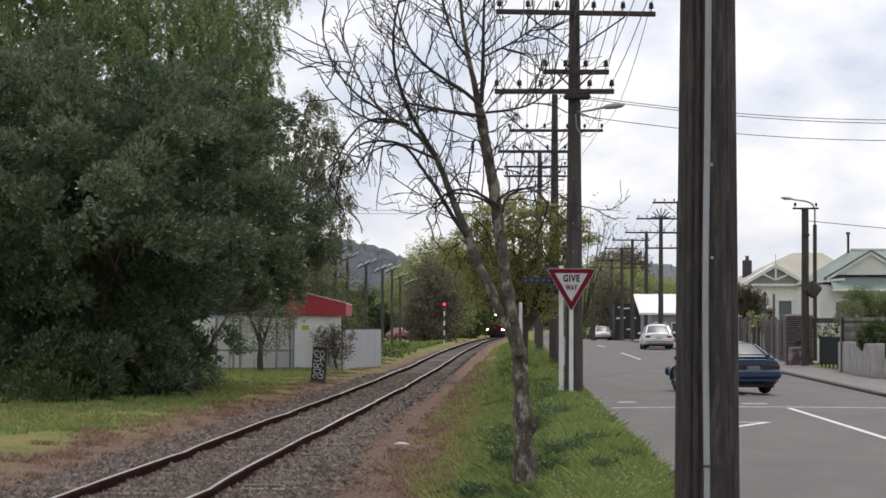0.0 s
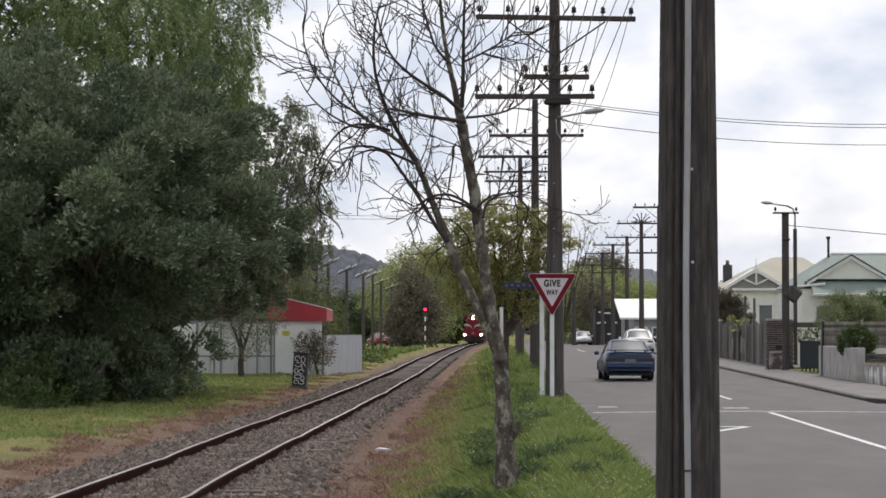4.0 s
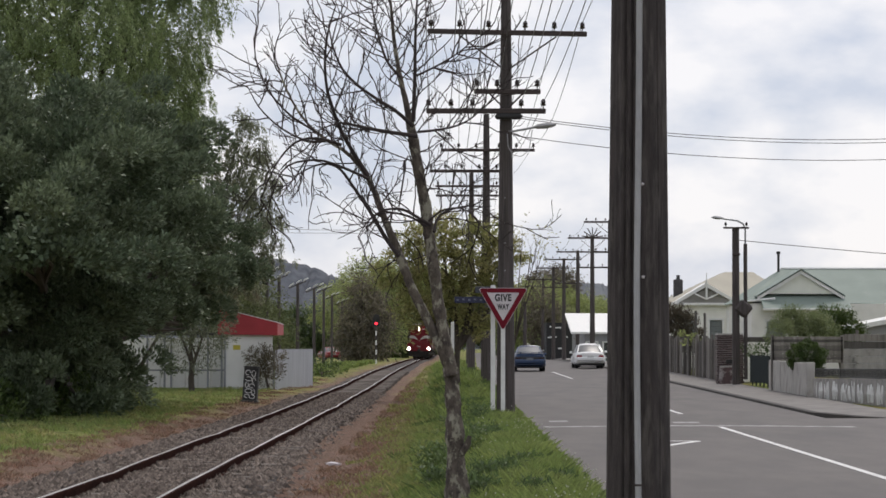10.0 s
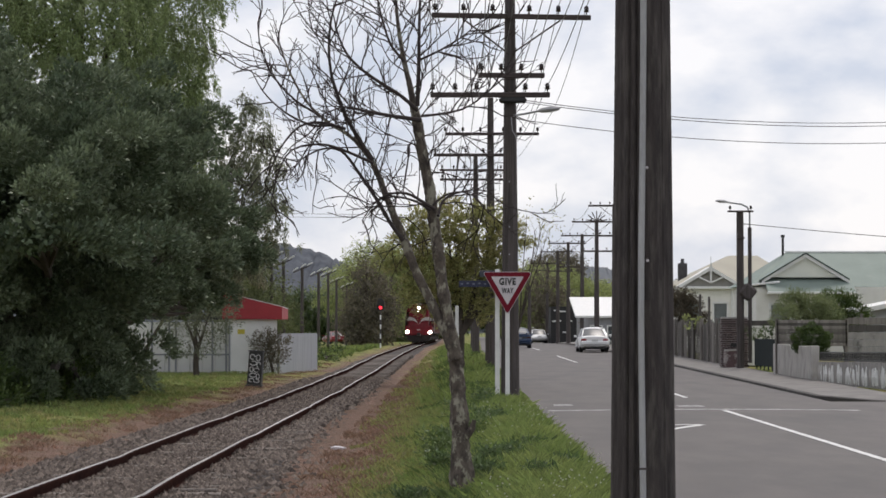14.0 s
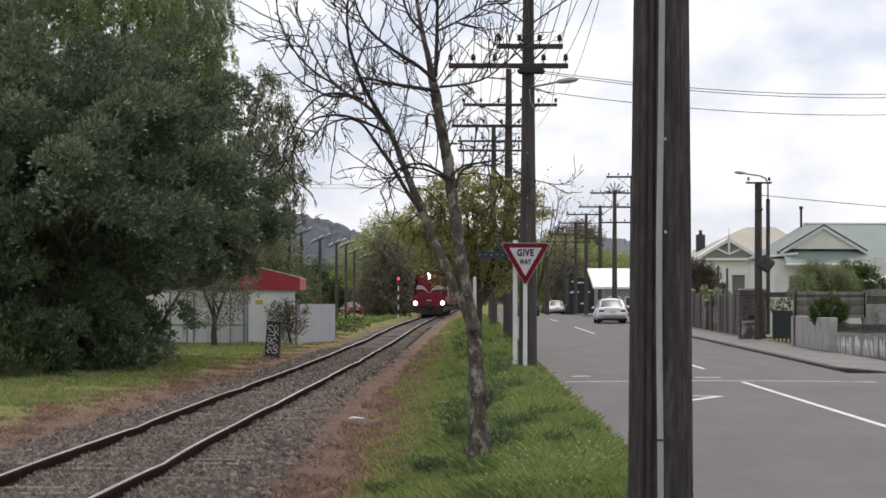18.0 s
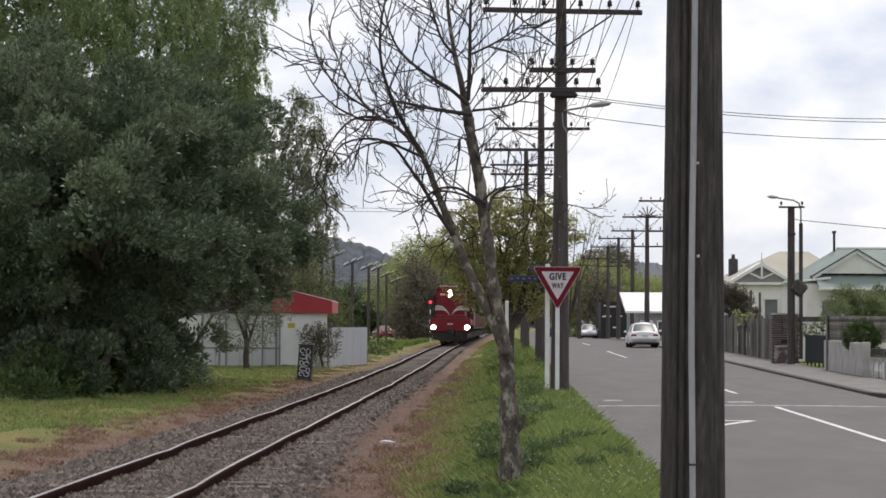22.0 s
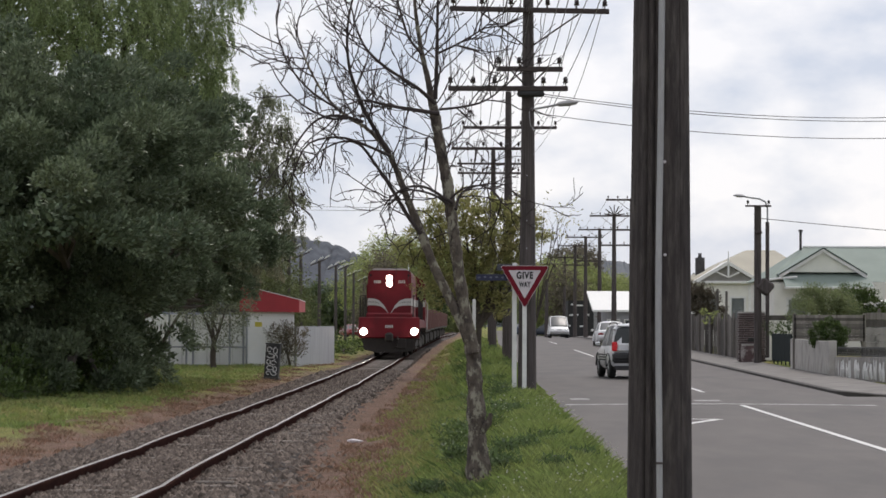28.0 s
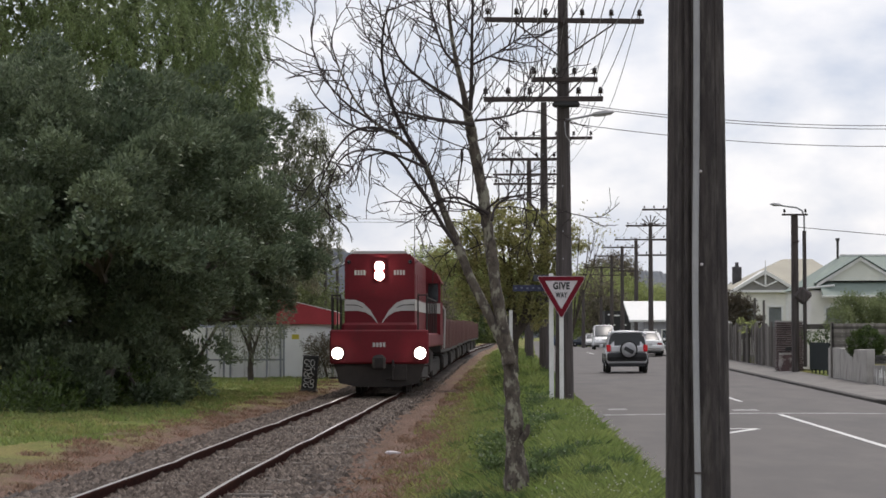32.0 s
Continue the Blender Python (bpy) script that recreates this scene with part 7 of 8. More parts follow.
def rounded(w, z0, z1, r, steps=4):
    """A door-shaped outline: square at the foot, rounded at the top corners."""
    pts = [(-w / 2, z0), (w / 2, z0)]
    for a in np.linspace(0, 90, steps):
        pts.append((w / 2 - r + r * math.cos(radians(a)), z1 - r + r * math.sin(radians(a))))
    for a in np.linspace(90, 180, steps):
        pts.append((-w / 2 + r + r * math.cos(radians(a)), z1 - r + r * math.sin(radians(a))))
    return pts


def bogie(parent, y, axles=3, gap=1.35, r=0.46):
    bg = part("bogie", Geo().box(0, y, 0.62, 2.1, gap * axles + 0.5, 0.32, 0.05).box(-1.0, y, 0.5, 0.14, gap * axles + 0.3, 0.4, 0.04).box(1.0, y, 0.5, 0.14, gap * axles + 0.3, 0.4, 0.04), M_GRIME, parent)
    for k in range(axles):
        yy = y + (k - (axles - 1) / 2) * gap
        part("wheelset", Geo().lathe([(r * 0.5, -0.06), (r + 0.02, -0.05), (r + 0.02, -0.02), (r, 0.0), (r, 0.07), (r * 0.5, 0.08)], 18, -0.6, yy, r, Matrix.Rotation(radians(90), 4, "Y"))
             .lathe([(r * 0.5, -0.08), (r, -0.07), (r, 0.0), (r + 0.02, 0.02), (r + 0.02, 0.05), (r * 0.5, 0.06)], 18, 0.6, yy, r, Matrix.Rotation(radians(90), 4, "Y"))
             .tube([(-0.6, yy, r), (0.6, yy, r)], 0.07, 8), M_GRIME, bg)


loco = thing("locomotive", "maroon diesel locomotive with pale wing stripes and lit lamps", "locomotive")
part("hood", Geo().prism(rounded(1.78, 1.55, 3.56, 0.2), "y", 0.35, 8.6), M_LOCO, loco, "maroon long hood")
part("hood_lip", Geo().prism(rounded(1.42, 3.3, 3.63, 0.08), "y", 0.42, 8.5), M_LOCOCREAM, loco, "pale roof edge")
part("frame", Geo().box(0, 6.9, 1.36, 2.5, 13.6, 0.36, 0.03), M_LOCO, loco)
part("headstock", Geo().box(0, 0.06, 1.2, 2.5, 0.14, 0.86, 0.04), M_LOCO, loco, "maroon front beam")
part("nose_apron", Geo().box(0, 0.25, 1.66, 1.9, 0.34, 0.3, 0.06), M_LOCO, loco)
part("pilot", Geo().prism([(-1.15, 0.78), (1.15, 0.78), (1.0, 0.28), (0.5, 0.18), (-0.5, 0.18), (-1.0, 0.28)], "y", 0.1, 0.22), M_GRIME, loco, "dark pilot plate")
part("coupler", Geo().box(0.02, -0.2, 0.86, 0.24, 0.5, 0.28, 0.05).box(0.02, -0.42, 0.8, 0.34, 0.16, 0.36, 0.06), M_GRIME, loco)
part("hose", Geo().tube([(0.35, 0.0, 0.85), (0.37, -0.15, 0.7), (0.34, -0.15, 0.42), (0.2, -0.1, 0.38)], 0.03, 6), M_GRIME, loco)
part("guard_plate", Geo().box(0.5, 0.04, 0.55, 0.4, 0.04, 0.42, 0.02), M_GRIME, loco)


def wing(side):
    top = [(0.89, 2.40), (0.62, 2.39), (0.42, 2.31), (0.24, 2.13), (0.1, 1.9), (0.015, 1.74)]
    bot = [(0.015, 1.72), (0.07, 1.8), (0.2, 1.97), (0.36, 2.07), (0.55, 2.11), (0.89, 2.11)]
    return [(side * x, z) for x, z in top + bot]


for s in (-1, 1):
    part("wing_stripe", Geo().prism(wing(s), "y", 0.338, 0.349), M_LOCOCREAM, loco, "pale curved wing stripe")
    part("stripe_line", Geo().prism([(s * 0.88, 2.27), (s * 0.6, 2.265), (s * 0.42, 2.2), (s * 0.42, 2.185), (s * 0.6, 2.245), (s * 0.88, 2.25)], "y", 0.33, 0.3375), M_GRIME, loco)
    part("side_stripe", Geo().box(s * 0.893, 4.4, 2.255, 0.01, 8.0, 0.29), M_LOCOCREAM, loco)
    lamp_ = part("ditch_light", Geo().lathe([(0.15, 0), (0.17, 0.06), (0.17, 0.16), (0.1, 0.22)], 14, s * 1.04, -0.16, 1.04, Matrix.Rotation(radians(-90), 4, "X")), M_GRIME, loco)
    part("lamp_glass", Geo().lathe([(0.145, 0), (0.14, 0.03), (0.06, 0.06)], 14, s * 1.04, -0.165, 1.04, Matrix.Rotation(radians(90), 4, "X")), M_HEADLAMP, lamp_, "glowing lamp glass")
    for k in range(4):
        part("number_bar", Geo().box(s * 0.5 + (k - 1.5) * 0.075, 0.342, 3.08, 0.05, 0.012, 0.12, 0.002), M_LOCOCREAM, loco, "pale plain bar")
    part("marker_lamp", Geo().lathe([(0.05, 0), (0.05, 0.03)], 8, s * 0.78, 0.34, 3.35, Matrix.Rotation(radians(90), 4, "X")), M_CABGLASS, loco)
    for x, z1 in ((1.2, 2.5), (0.98, 2.5)):
        part("handrail", Geo().tube([(s * x, 0.14, 1.5), (s * x, 0.14, z1), (s * x, 0.3, z1 + 0.03)], 0.02, 6), M_GRIME, loco)
    part("handrail", Geo().tube([(s * 1.2, 0.14, 2.5), (s * 0.98, 0.14, 2.5)], 0.02, 6), M_GRIME, loco)
    part("side_rail", Geo().tube([(s * 1.2, 0.3, 2.45), (s * 1.2, 8.2, 2.45)], 0.018, 6), M_GRIME, loco)
    for y in (0.6, 2.1, 3.6, 5.1, 6.6, 8.0):
        part("stanchion", Geo().tube([(s * 1.2, y, 1.5), (s * 1.2, y, 2.45)], 0.018, 6), M_GRIME, loco)
    for y in (1.2, 2.5, 3.8, 5.1, 6.4, 7.6):
        part("hood_door", Geo().box(s * 0.895, y, 2.75, 0.012, 1.1, 0.6, 0.01), M_LOCO, loco)
    part("step", Geo().box(s * 1.1, 0.25, 0.72, 0.34, 0.3, 0.04, 0.01).box(s * 1.1, 0.25, 0.42, 0.34, 0.3, 0.04, 0.01), M_GRIME, loco)
for k in range(4):
    part("number_bar", Geo().box((k - 1.5) * 0.085, -0.018, 1.25, 0.06, 0.012, 0.11, 0.002), M_LOCOCREAM, loco, "pale plain bar")
hl = part("headlight", Geo().box(0, 0.3, 3.12, 0.34, 0.16, 0.56, 0.06), M_LOCO, loco)
for z in (3.0, 3.24):
    part("lamp_glass", Geo().lathe([(0.12, 0), (0.115, 0.03), (0.05, 0.05)], 14, 0, 0.215, z, Matrix.Rotation(radians(90), 4, "X")), M_HEADLAMP, hl, "glowing lamp glass")
# cab
roofline = [(-1.3, 1.5), (1.3, 1.5), (1.3, 2.95), (1.15, 3.25), (0.8, 3.48), (0.35, 3.6), (-0.35, 3.6), (-0.8, 3.48), (-1.15, 3.25), (-1.3, 2.95)]
cabp = part("cab", Geo().prism(roofline, "y", 8.6, 11.0), M_LOCO, loco, "maroon round-roofed cab")
part("cab_roof", Geo().prism([(x * 1.03, z + 0.03) for x, z in roofline[2:]], "y", 8.5, 11.1), M_LOCO, cabp)
for s in (-1, 1):
    part("cab_window", Geo().prism([(s * 0.95, 2.45), (s * 1.24, 2.45), (s * 1.24, 2.95), (s * 1.12, 3.15), (s * 0.95, 3.2)], "y", 8.58, 8.597), M_CABGLASS, cabp)
    part("cab_stripe", Geo().box(s * 1.1, 8.59, 2.255, 0.4, 0.012, 0.29), M_LOCOCREAM, cabp)
    part("cab_side_window", Geo().box(s * 1.302, 9.8, 2.75, 0.012, 1.4, 0.6), M_CABGLASS, cabp)
    part("grab_pole", Geo().tube([(s * 1.33, 11.3, 1.1), (s * 1.36, 11.3, 2.25), (s * 1.25, 11.3, 2.4)], 0.03, 6), M_LOCOCREAM, loco)
part("short_hood", Geo().prism(rounded(1.78, 1.55, 2.9, 0.14), "y", 11.0, 13.4), M_LOCO, loco)
part("aerial", Geo().tube([(0.55, 8.9, 3.5), (0.56, 8.9, 5.0)], 0.018, 5), M_CHROME, loco)
part("exhaust_stack", Geo().box(0, 3.0, 3.62, 0.5, 0.9, 0.16, 0.03), M_GRIME, loco)
part("roof_hatch", Geo().box(0, 5.4, 3.6, 0.9, 1.2, 0.12, 0.03), M_GRIME, loco)
part("fuel_tank", Geo().box(0, 6.9, 0.75, 2.2, 2.6, 0.75, 0.12), M_GRIME, loco)
bogie(loco, 2.6)
bogie(loco, 11.0)

wagon = thing("goods_wagon", "low red-brown goods wagon with upright side stakes", "wagon", group="goods wagons")
part("floor_frame", Geo().box(0, 6.4, 1.02, 2.45, 12.4, 0.26, 0.03), M_GRIME, wagon)
for s in (-1, 1):
    for k in range(6):
        part("side_panel", Geo().box(s * 1.16, 0.25 + 1.03 + 2.05 * k, 1.5, 0.06, 1.98, 0.72, 0.01), M_WAGON, wagon)
    for k in range(7):
        part("stake", Geo().box(s * 1.22, 0.3 + 2.04 * k, 1.5, 0.09, 0.11, 0.98, 0.01), M_WAGON, wagon)
part("end_panel", Geo().box(0, 0.22, 1.5, 2.35, 0.06, 0.74, 0.01), M_WAGON, wagon)
part("end_panel", Geo().box(0, 12.58, 1.5, 2.35, 0.06, 0.74, 0.01), M_WAGON, wagon)
part("load", Geo().box(0, 6.4, 1.36, 2.2, 11.9, 0.5, 0.1), M_GRIME, wagon, "dark load")
bogie(wagon, 2.2, 2, 1.7, 0.42)
bogie(wagon, 10.6, 2, 1.7, 0.42)
part("coupler", Geo().box(0, 0.0, 0.86, 0.24, 0.7, 0.26, 0.05).box(0, 12.8, 0.86, 0.24, 0.7, 0.26, 0.05), M_GRIME, wagon)
wagons = [wagon] + [copy_thing(wagon, pose(0, 0, 0)) for _ in range(6)]

# ---- road vehicles; each faces +y in its own space ----
M_TYRE = material("tyre_rubber", (0.018, 0.018, 0.018), (0.012, 0.012, 0.012), rough=0.9, bump=0.2)
M_RIM = material("alloy_rim", (0.45, 0.45, 0.46), (0.36, 0.36, 0.37), rough=0.35, metal=0.8, bump=0)
M_AUTOGLASS = glass("tinted_car_glass", (0.025, 0.03, 0.033), 0.42)
M_AUTOGLASS.node_tree.nodes["Principled BSDF"].inputs["Transmission Weight"].default_value = 0.0
M_AUTOGLASS.node_tree.nodes["Principled BSDF"].inputs["IOR"].default_value = 1.6
M_AUTOGLASS.node_tree.nodes["Principled BSDF"].inputs["Coat Roughness"].default_value = 0.45
M_AUTOGLASS.node_tree.nodes["Principled BSDF"].inputs["Coat Weight"].default_value = 0.3
M_TAIL = material("red_tail_lamp", (0.25, 0.01, 0.012), (0.2, 0.01, 0.012), rough=0.2, bump=0)
M_TAILLIT = material("lit_brake_lamp", (0.42, 0.008, 0.014), (0.34, 0.007, 0.012), rough=0.2, bump=0, emit=0.25)
M_DARKLAMP = material("dark_smoked_lamp", (0.03, 0.007, 0.009), (0.022, 0.006, 0.008), rough=0.25, bump=0)
M_DIMPLATE = material("dim_plate", (0.16, 0.18, 0.2), (0.12, 0.14, 0.16), rough=0.5, bump=0)
M_PLATE = material("pale_plate", (0.6, 0.6, 0.58), (0.5, 0.5, 0.5), rough=0.5, bump=0)
M_PLASTIC = material("dark_grey_plastic", (0.035, 0.035, 0.037), (0.025, 0.025, 0.026), rough=0.7, bump=0.05)


def car_paint(name, c):
    return material(name, c, tuple(v * 0.9 for v in c), scale=2, fine=20, rough=0.35, bump=0, coat=0.3)


def ring(y, w, z0, z1, tuck=0.9, crown=0.04):
    """One cross-section of a car body."""
    return [(-w * 0.86, y, z0), (w * 0.86, y, z0), (w * 0.97, y, z0 + 0.1), (w, y, z0 + (z1 - z0) * 0.45), (w * 0.985, y, z0 + (z1 - z0) * 0.75), (w * tuck, y, z1 - 0.01), (w * 0.5, y, z1 + crown * 0.8), (0, y, z1 + crown),
            (-w * 0.5, y, z1 + crown * 0.8), (-w * tuck, y, z1 - 0.01), (-w * 0.985, y, z0 + (z1 - z0) * 0.75), (-w, y, z0 + (z1 - z0) * 0.45), (-w * 0.97, y, z0 + 0.1)]


def cabin_ring(y, wb, wt, z0, z1):
    return [(-wb, y, z0), (wb, y, z0), (wb * 0.5 + wt * 0.5 + 0.02, y, (z0 + z1) / 2), (wt, y, z1 - 0.05), (wt * 0.85, y, z1), (0, y, z1 + 0.03), (-wt * 0.85, y, z1), (-wt, y, z1 - 0.05), (-wb * 0.5 - wt * 0.5 - 0.02, y, (z0 + z1) / 2)]


def wheel(parent, x, y, r, w=0.2):
    s = 1 if x > 0 else -1
    rot = Matrix.Rotation(radians(90 * s), 4, "Y")
    tyre = part("wheel", Geo().lathe([(r * 0.62, -w / 2), (r * 0.93, -w / 2), (r, -w * 0.3), (r, w * 0.3), (r * 0.93, w / 2), (r * 0.62, w / 2)], 22, x, y, r, rot), M_TYRE, parent, "black tyre", smooth=True)
    rim = Geo().lathe([(r * 0.62, 0.02), (r * 0.62, w / 2 - 0.02), (r * 0.56, w / 2 - 0.01), (r * 0.5, w / 2 - 0.05), (r * 0.14, w / 2 - 0.04), (r * 0.12, w / 2)], 18, x, y, r, rot)
    part("rim", rim, M_RIM, tyre, smooth=True)
    for a in range(5):
        t = radians(72 * a)
        part("spoke", Geo().tube([(x + s * (w / 2 - 0.012), y, r), (x + s * (w / 2 - 0.02), y + r * 0.55 * math.cos(t), r + r * 0.55 * math.sin(t))], 0.028, 5), M_RIM, tyre)


def vehicle(name, label, category, paint, W, body, cabin, wheels, wr, lit_front=False, lit_tail=False, bumper=None, tail=None, group=""):
    """body: (y, half width, z low, z high) from the tail to the nose; cabin: (y, half width low, half width top, z low, z high)."""
    th = thing(name, label, category, group=group)
    part("body", Geo().loft([ring(*b) for b in body]), paint, th, smooth=True)
    y0, y1 = body[0][0], body[-1][0]
    gl = part("window_glass", Geo().loft([cabin_ring(*c) for c in cabin]), M_AUTOGLASS, th, "tinted windows", smooth=True)
    # roof skin and pillars over the glass
    mids = cabin[1:-1]
    g = Geo()
    v = []
    for (y, wb, wt, z0, z1) in mids:
        v += [(-wt - 0.006, y, z1 - 0.06), (-wt * 0.85, y, z1 + 0.008), (0, y, z1 + 0.04), (wt * 0.85, y, z1 + 0.008), (wt + 0.006, y, z1 - 0.06)]
    g.add(v, [(5 * i + j, 5 * i + j + 1, 5 * i + j + 6, 5 * i + j + 5) for i in range(len(mids) - 1) for j in range(4)])
    roof = part("roof", g, paint, th, smooth=True)
    roof.modifiers.new("thick", "SOLIDIFY").thickness = 0.03
    for s in (-1, 1):
        for a, b in ((cabin[0], cabin[1]), (cabin[-1], cabin[-2])):
            part("pillar", Geo().tube([(s * a[1] * 0.98, a[0], a[4] - 0.02), (s * (b[2] + 0.004), b[0], b[4] - 0.03)], 0.038, 6), paint, th)
        m_ = cabin[len(cabin) // 2]
        part("pillar", Geo().box(s * (m_[1] * 0.5 + m_[2] * 0.5 + 0.022), m_[0], (m_[3] + m_[4]) / 2, 0.03, 0.09, m_[4] - m_[3] - 0.06, 0.008, Matrix.Rotation(s * -math.atan2(m_[1] - m_[2], m_[4] - m_[3]), 4, "Y")), paint, th)
        part("mirror", Geo().box(s * (W / 2 + 0.07), cabin[-1][0] - 0.25, cabin[-1][3] + 0.08, 0.16, 0.1, 0.13, 0.03), paint, th)
        part("door_line", Geo().box(s * (W / 2 - 0.002), m_[0] + 0.2, body[len(body) // 2][2] + 0.35, 0.008, 0.012, 0.5), M_PLASTIC, th)
        hz = body[-2][2] + (body[-2][3] - body[-2][2]) * 0.62
        part("headlamp", Geo().box(s * W * 0.34, y1 - 0.03, hz, 0.3, 0.12, 0.14, 0.03), M_HEADLAMP if lit_front else M_CHROME, th)
        tz = tail or (body[0][2] + (body[0][3] - body[0][2]) * 0.68)
        part("tail_lamp", Geo().box(s * (W * 0.37 if not tail else W * 0.43), y0 + (0.02 if not tail else -0.02), tz, 0.3 if not tail else 0.17, 0.1, 0.15 if not tail else 0.28, 0.03), M_TAILLIT if lit_tail else M_TAIL, th)
    for y, zb in ((y0 - 0.02, body[0][2]), (y1 + 0.02, body[-1][2])):
        part("bumper", Geo().box(0, y, zb + 0.18, W * 0.93, 0.2, 0.24, 0.06), bumper or paint, th)
        part("number_plate", Geo().box(0, y - 0.11 if y < 0 else y + 0.11, zb + 0.32, 0.36, 0.015, 0.12, 0.004), M_PLATE, th, "pale plain plate")
    for y in wheels:
        for s in (-1, 1):
            wheel(th, s * (W / 2 - 0.12), y, wr)
            part("wheel_arch", Geo().tube([(s * (W / 2 - 0.015), y + (wr + 0.07) * math.cos(a), wr + (wr + 0.07) * math.sin(a)) for a in np.linspace(0, math.pi, 11)], 0.028, 5), M_PLASTIC if bumper else paint, th)
    part("underbody", Geo().box(0, 0, body[len(body) // 2][2] + 0.04, W * 0.84, (y1 - y0) * 0.9, 0.14, 0.02), M_PLASTIC, th)
    return th


coupe = vehicle("blue_car", "dark blue-green liftback car with a small boot spoiler", "car", car_paint("dark_blue_paint", (0.007, 0.031, 0.09)), 1.72,
                [(-2.2, 0.78, 0.34, 0.86), (-2.05, 0.84, 0.26, 0.93), (-1.3, 0.86, 0.22, 0.92), (0, 0.86, 0.2, 0.88), (1.1, 0.86, 0.22, 0.84), (1.9, 0.82, 0.26, 0.68), (2.2, 0.72, 0.34, 0.58)],
                [(-1.95, 0.7, 0.66, 0.88, 0.93), (-0.95, 0.74, 0.56, 0.88, 1.3), (-0.2, 0.76, 0.57, 0.86, 1.35), (0.35, 0.76, 0.56, 0.84, 1.31), (1.15, 0.74, 0.66, 0.82, 0.86)], (-1.25, 1.3), 0.3)
part("spoiler", Geo().box(0, -2.02, 1.02, 1.5, 0.2, 0.035, 0.012).box(-0.5, -2.02, 0.97, 0.06, 0.12, 0.1).box(0.5, -2.02, 0.97, 0.06, 0.12, 0.1), coupe.children[0].data.materials[0], coupe)
for child in coupe.children:
    if child.name.startswith("tail_lamp"):
        child.data.materials[0] = M_DARKLAMP
    if child.name.startswith("number_plate"):
        child.data.materials[0] = M_DIMPLATE
part("tail_band", Geo().box(0, -2.19, 0.7, 1.5, 0.06, 0.14, 0.02), M_PLASTIC, coupe, "dark lamp band")

suv = vehicle("silver_suv", "silver-grey short off-road car with a spare wheel behind", "car", car_paint("silver_grey_paint", (0.68, 0.69, 0.71)), 1.7,
              [(-1.62, 0.76, 0.5, 0.98), (-1.52, 0.82, 0.36, 1.03), (-0.9, 0.85, 0.3, 1.02), (0.1, 0.85, 0.28, 1.0), (0.9, 0.85, 0.3, 0.99), (1.6, 0.82, 0.34, 0.88), (1.88, 0.74, 0.44, 0.74)],
              [(-1.6, 0.76, 0.64, 0.98, 1.52), (-1.45, 0.77, 0.64, 1.0, 1.62), (-0.5, 0.78, 0.65, 1.0, 1.66), (0.25, 0.78, 0.63, 0.98, 1.62), (0.98, 0.76, 0.68, 0.97, 1.02)], (-1.02, 1.18), 0.35, lit_tail=True, bumper=M_PLASTIC, tail=0.98)
part("spare_wheel", Geo().lathe([(0.3, -0.11), (0.35, -0.08), (0.35, 0.08), (0.3, 0.11)], 20, 0.06, -1.78, 0.92, Matrix.Rotation(radians(90), 4, "X")), M_TYRE, suv, "spare wheel")
part("spare_cover", Geo().lathe([(0.3, 0), (0.29, 0.03), (0.2, 0.045)], 20, 0.06, -1.88, 0.92, Matrix.Rotation(radians(90), 4, "X")), M_RIM, suv, "silver spare wheel cover")
part("cover_band", Geo().box(0.06, -1.935, 0.9, 0.4, 0.01, 0.16, 0.003, Matrix.Rotation(radians(28), 4, "Y")), M_PLASTIC, suv, "dark slanting band")
for s in (-1, 1):
    part("rear_pillar", Geo().add([(s * 0.5, -1.66, 0.98), (s * 0.8, -1.6, 0.98), (s * 0.69, -1.5, 1.6), (s * 0.52, -1.53, 1.6), (s * 0.5, -1.5, 0.98), (s * 0.8, -1.4, 0.98), (s * 0.69, -1.3, 1.6), (s * 0.52, -1.38, 1.6)],
                                  [(0, 1, 2, 3), (7, 6, 5, 4), (0, 4, 5, 1), (1, 5, 6, 2), (2, 6, 7, 3), (3, 7, 4, 0)]), suv.children[0].data.materials[0], suv, "silver rear pillar")
    part("roof_rail", Geo().tube([(s * 0.6, -1.35, 1.66), (s * 0.6, -1.2, 1.71), (s * 0.6, 0.1, 1.71), (s * 0.6, 0.25, 1.66)], 0.018, 6), M_PLASTIC, suv)
    for z in (0.56, 0.64, 0.72):
        part("side_moulding", Geo().box(s * 0.855, 0.05, z, 0.02, 1.5, 0.045, 0.008), M_PLASTIC, suv)
part("tailgate_lip", Geo().box(0, -1.5, 1.615, 1.26, 0.16, 0.07, 0.03), suv.children[0].data.materials[0], suv)
part("tailgate", Geo().box(0, -1.62, 0.95, 1.3, 0.12, 0.26, 0.04), suv.children[0].data.materials[0], suv, "silver tailgate below the window")
part("rear_cladding", Geo().box(0, -1.6, 0.62, 1.58, 0.16, 0.3, 0.06), M_PLASTIC, suv, "dark lower cladding")
part("front_guard", Geo().tube([(-0.6, 1.98, 0.5), (-0.6, 2.02, 0.8), (0.6, 2.02, 0.8), (0.6, 1.98, 0.5)], 0.03, 6), M_PLASTIC, suv)

WHITE_CAR = car_paint("white_car_paint", (0.8, 0.8, 0.8))
saloon_body = [(-2.15, 0.74, 0.36, 0.86), (-2.0, 0.82, 0.28, 0.92), (-1.2, 0.85, 0.23, 0.93), (0, 0.85, 0.2, 0.9), (1.1, 0.85, 0.22, 0.87), (1.9, 0.82, 0.27, 0.76), (2.15, 0.74, 0.36, 0.66)]
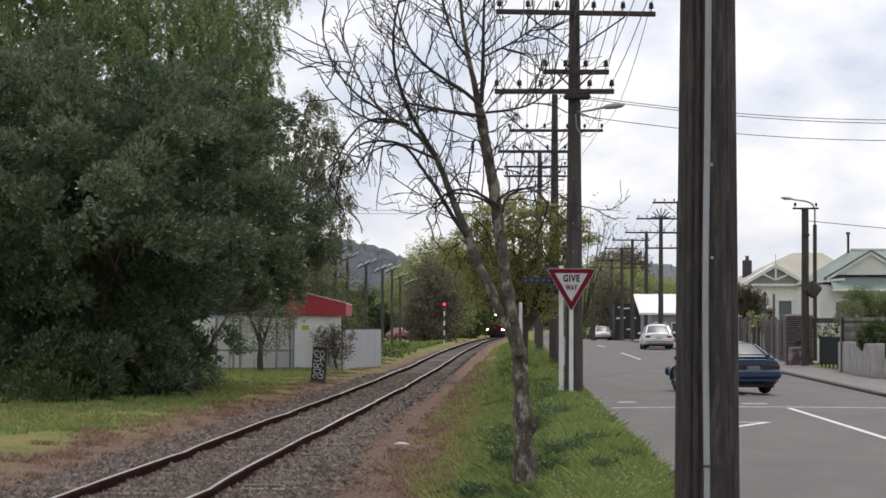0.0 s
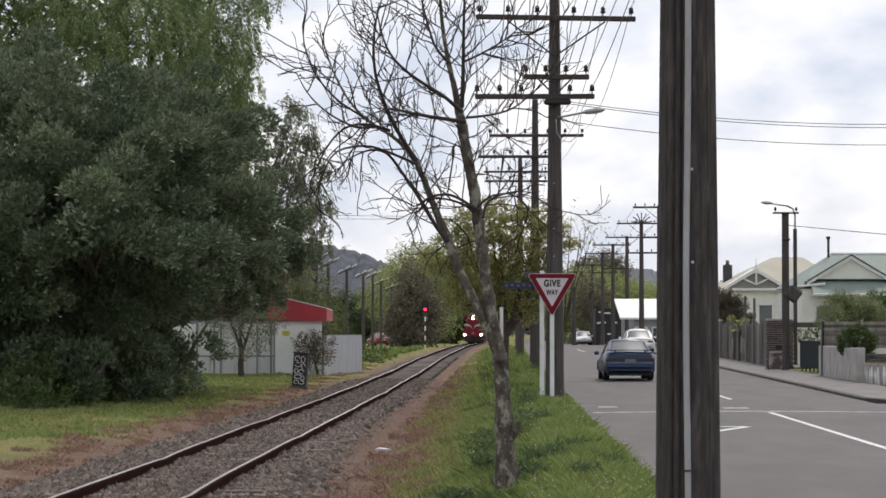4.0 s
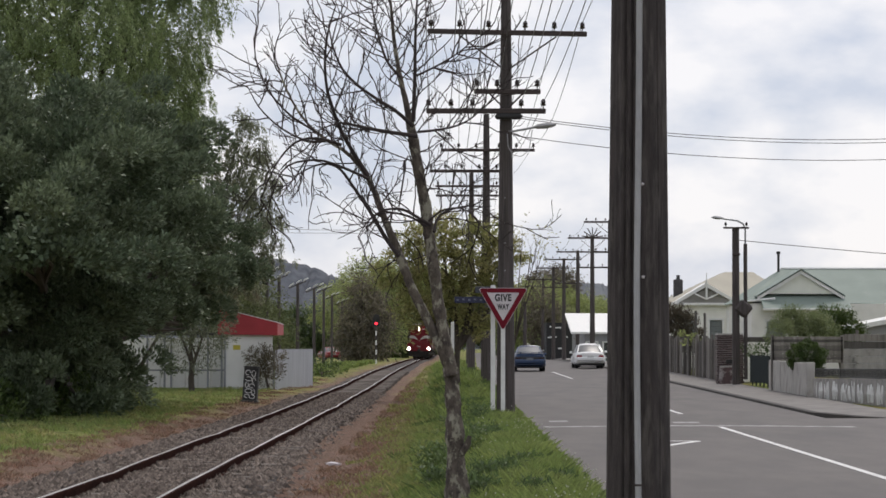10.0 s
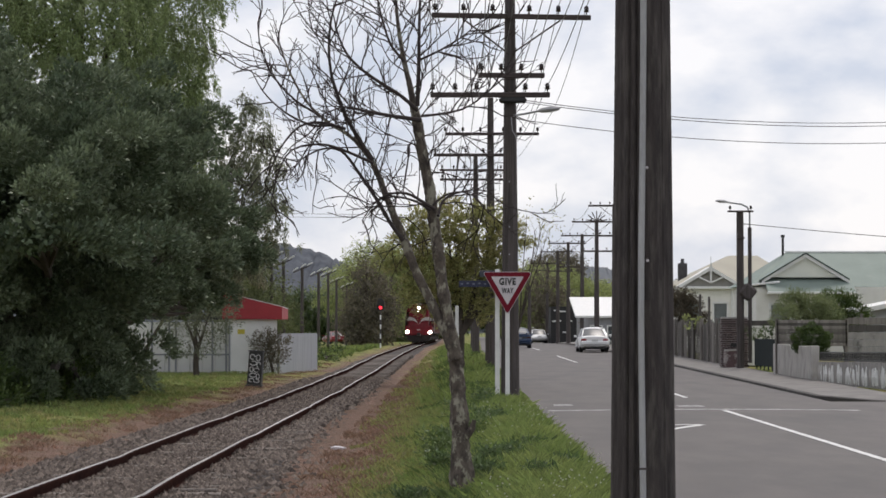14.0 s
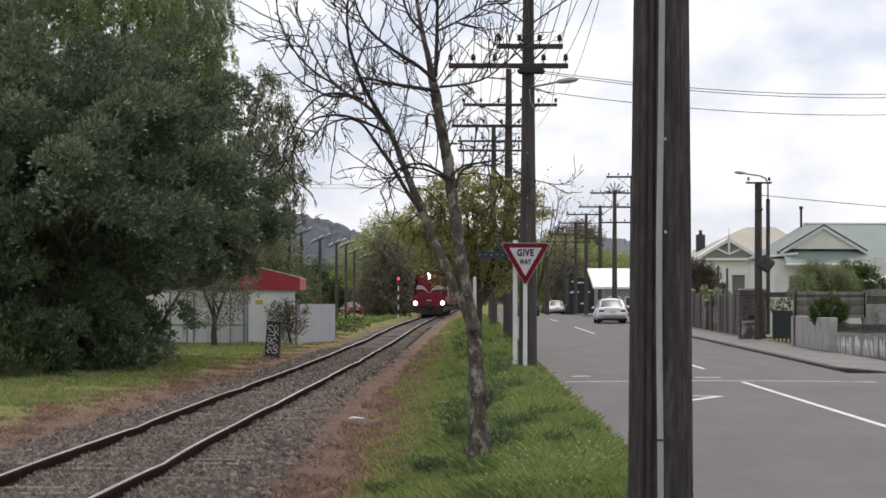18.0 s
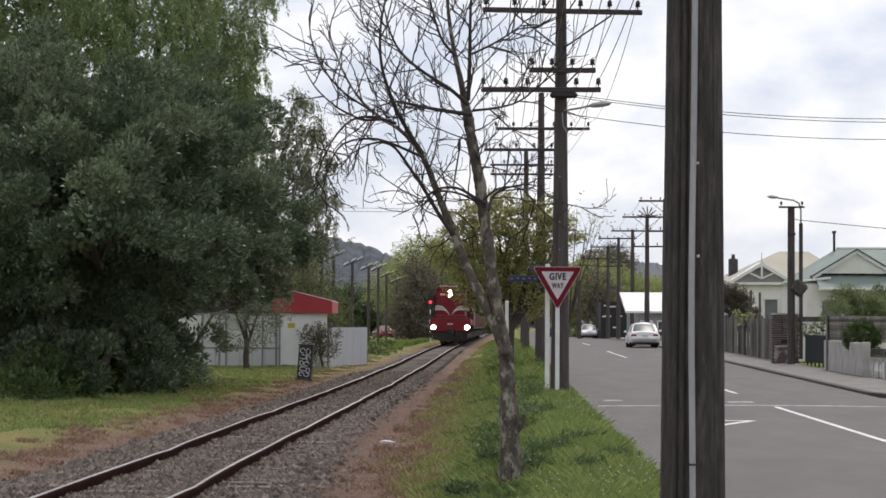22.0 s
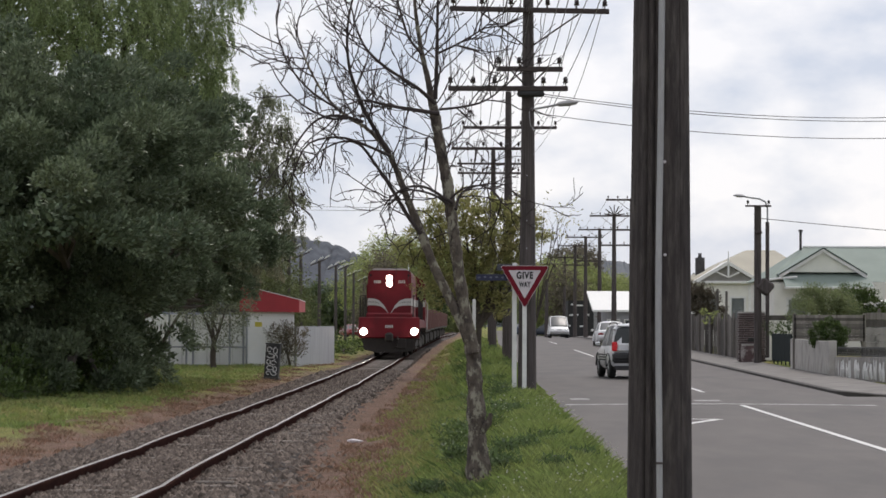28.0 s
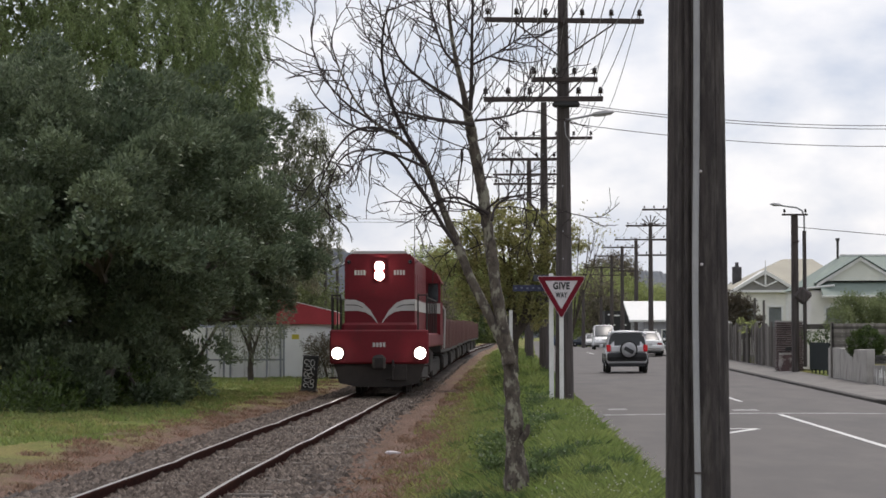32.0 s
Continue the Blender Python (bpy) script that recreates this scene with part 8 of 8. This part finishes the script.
saloon_cabin = [(-1.6, 0.72, 0.66, 0.9, 0.94), (-0.9, 0.74, 0.57, 0.9, 1.34), (-0.2, 0.76, 0.58, 0.88, 1.4), (0.4, 0.76, 0.57, 0.86, 1.37), (1.15, 0.74, 0.66, 0.84, 0.88)]
white_car = vehicle("white_car", "white saloon car parked at the kerb", "car", WHITE_CAR, 1.7, saloon_body, saloon_cabin, (-1.2, 1.3), 0.3)
white_car.matrix_basis = pose(8.4, 143, float(road_z(143)) + 0.02, 0, 0, 1)
second = vehicle("white_car", "small white car parked with a glinting lamp", "car", WHITE_CAR, 1.7, saloon_body, saloon_cabin, (-1.2, 1.3), 0.3, lit_front=True)
second.matrix_basis = pose(8.95, 150, float(road_z(150)) + 0.02, 0, 0, 180)
far_white = vehicle("white_car", "white car standing far along the street", "car", WHITE_CAR, 1.7, saloon_body, saloon_cabin, (-1.2, 1.3), 0.3)
far_white.matrix_basis = pose(9.15, 250, float(road_z(250)) + 0.02, 0, 0, 182)
red_car = vehicle("red_car", "small red car parked beyond the grass", "car", car_paint("red_car_paint", (0.22, 0.012, 0.022)), 1.65, saloon_body, saloon_cabin, (-1.2, 1.3), 0.3)
red_car.matrix_basis = pose(-12.9, 272, 0.0, 0, 0, 18)
van_body = [(-1.95, 0.74, 0.4, 0.95), (-1.85, 0.82, 0.3, 1.02), (-1.0, 0.84, 0.26, 1.03), (0, 0.84, 0.25, 1.02), (1.2, 0.84, 0.26, 1.0), (1.7, 0.8, 0.3, 0.92), (1.95, 0.72, 0.4, 0.7)]
van_cabin = [(-1.92, 0.76, 0.66, 1.0, 1.6), (-1.75, 0.78, 0.68, 1.02, 1.8), (-0.4, 0.79, 0.7, 1.02, 1.86), (0.5, 0.79, 0.69, 1.0, 1.82), (1.45, 0.76, 0.68, 0.98, 1.05)]
van = vehicle("white_van", "white van coming slowly along the street", "van", WHITE_CAR, 1.7, van_body, van_cabin, (-1.25, 1.2), 0.31)
dark_car = vehicle("dark_car", "dark car standing across the far end of the street", "car", car_paint("dark_car_paint", (0.02, 0.03, 0.045)), 1.7, saloon_body, saloon_cabin, (-1.2, 1.3), 0.3)


# ---- what moves ----
def motions():
    """The train on its track, and the cars along the road."""
    front = [(0, 333), (6, 284), (9, 262), (13, 231), (19, 177), (23, 141.5), (28, 99.5), (29, 91), (31, 71), (32, 61.3)]
    for k, car in enumerate([loco] + wagons):
        back = 0 if k == 0 else 13.9 + 13.0 * (k - 1)
        walk(car, [(t, pose(track_x(d + back) + 0.14 * min(1.0, max(0.0, (92 - d - back) / 30)), d + back, float(track_z(d + back)), 0, 0, -0.172)) for t, d in front])

    def drive(car, rows):
        walk(car, [(t, pose(x, y, float(road_z(y)) + 0.03, 0, 0, turn)) for t, x, y, turn in rows])

    drive(coupe, [(0, 5.6, 65.5, 16), (0.5, 5.3, 67, 14), (1, 5.08, 69, 11), (2, 4.72, 75, 6), (3.5, 4.5, 81.5, 2), (5, 4.5, 88, 0), (6, 4.45, 95.5, 0), (7, 4.35, 102, 0), (8, 4.45, 113, 0), (9, 4.52, 123, 0),
                  (10, 4.55, 132, 0), (12, 4.65, 148, 0), (13, 4.65, 156, 0), (15, 4.7, 172, 0), (20, 5.0, 205, 0), (32, 6.4, 300, -1)])
    drive(suv, [(0, 34, 58.2, 90), (22.0, 18.5, 58.2, 90), (23.5, 13.6, 58.8, 90), (24, 11.52, 59.0, 89), (24.3, 10.25, 59.1, 86), (24.5, 9.35, 59.4, 84), (25.2, 7.1, 61.4, 62), (25.9, 5.9, 64.3, 38), (26.5, 5.45, 67.3, 22), (27, 5.3, 70.5, 12), (28, 5.15, 76.5, 5),
                (29, 4.98, 82.0, 3), (30, 4.85, 86.5, 1), (31, 4.8, 92.0, 0), (31.5, 4.82, 95, 0), (32, 4.93, 98.5, 0)])
    drive(van, [(0, 11.0, 330, 181), (18, 10.6, 300, 181), (24, 8.9, 245, 181), (26.5, 8.3, 226, 181), (28, 7.95, 210, 181), (29, 7.8, 200, 180), (31, 7.75, 191, 180), (32, 7.75, 188, 180)])
    drive(dark_car, [(0, 30, 292, 90), (21, 30, 292, 90), (24, 19, 292, 90), (27, 10.6, 292, 90), (28.5, 9.5, 292, 90), (32, 9.9, 292, 90)])


motions()
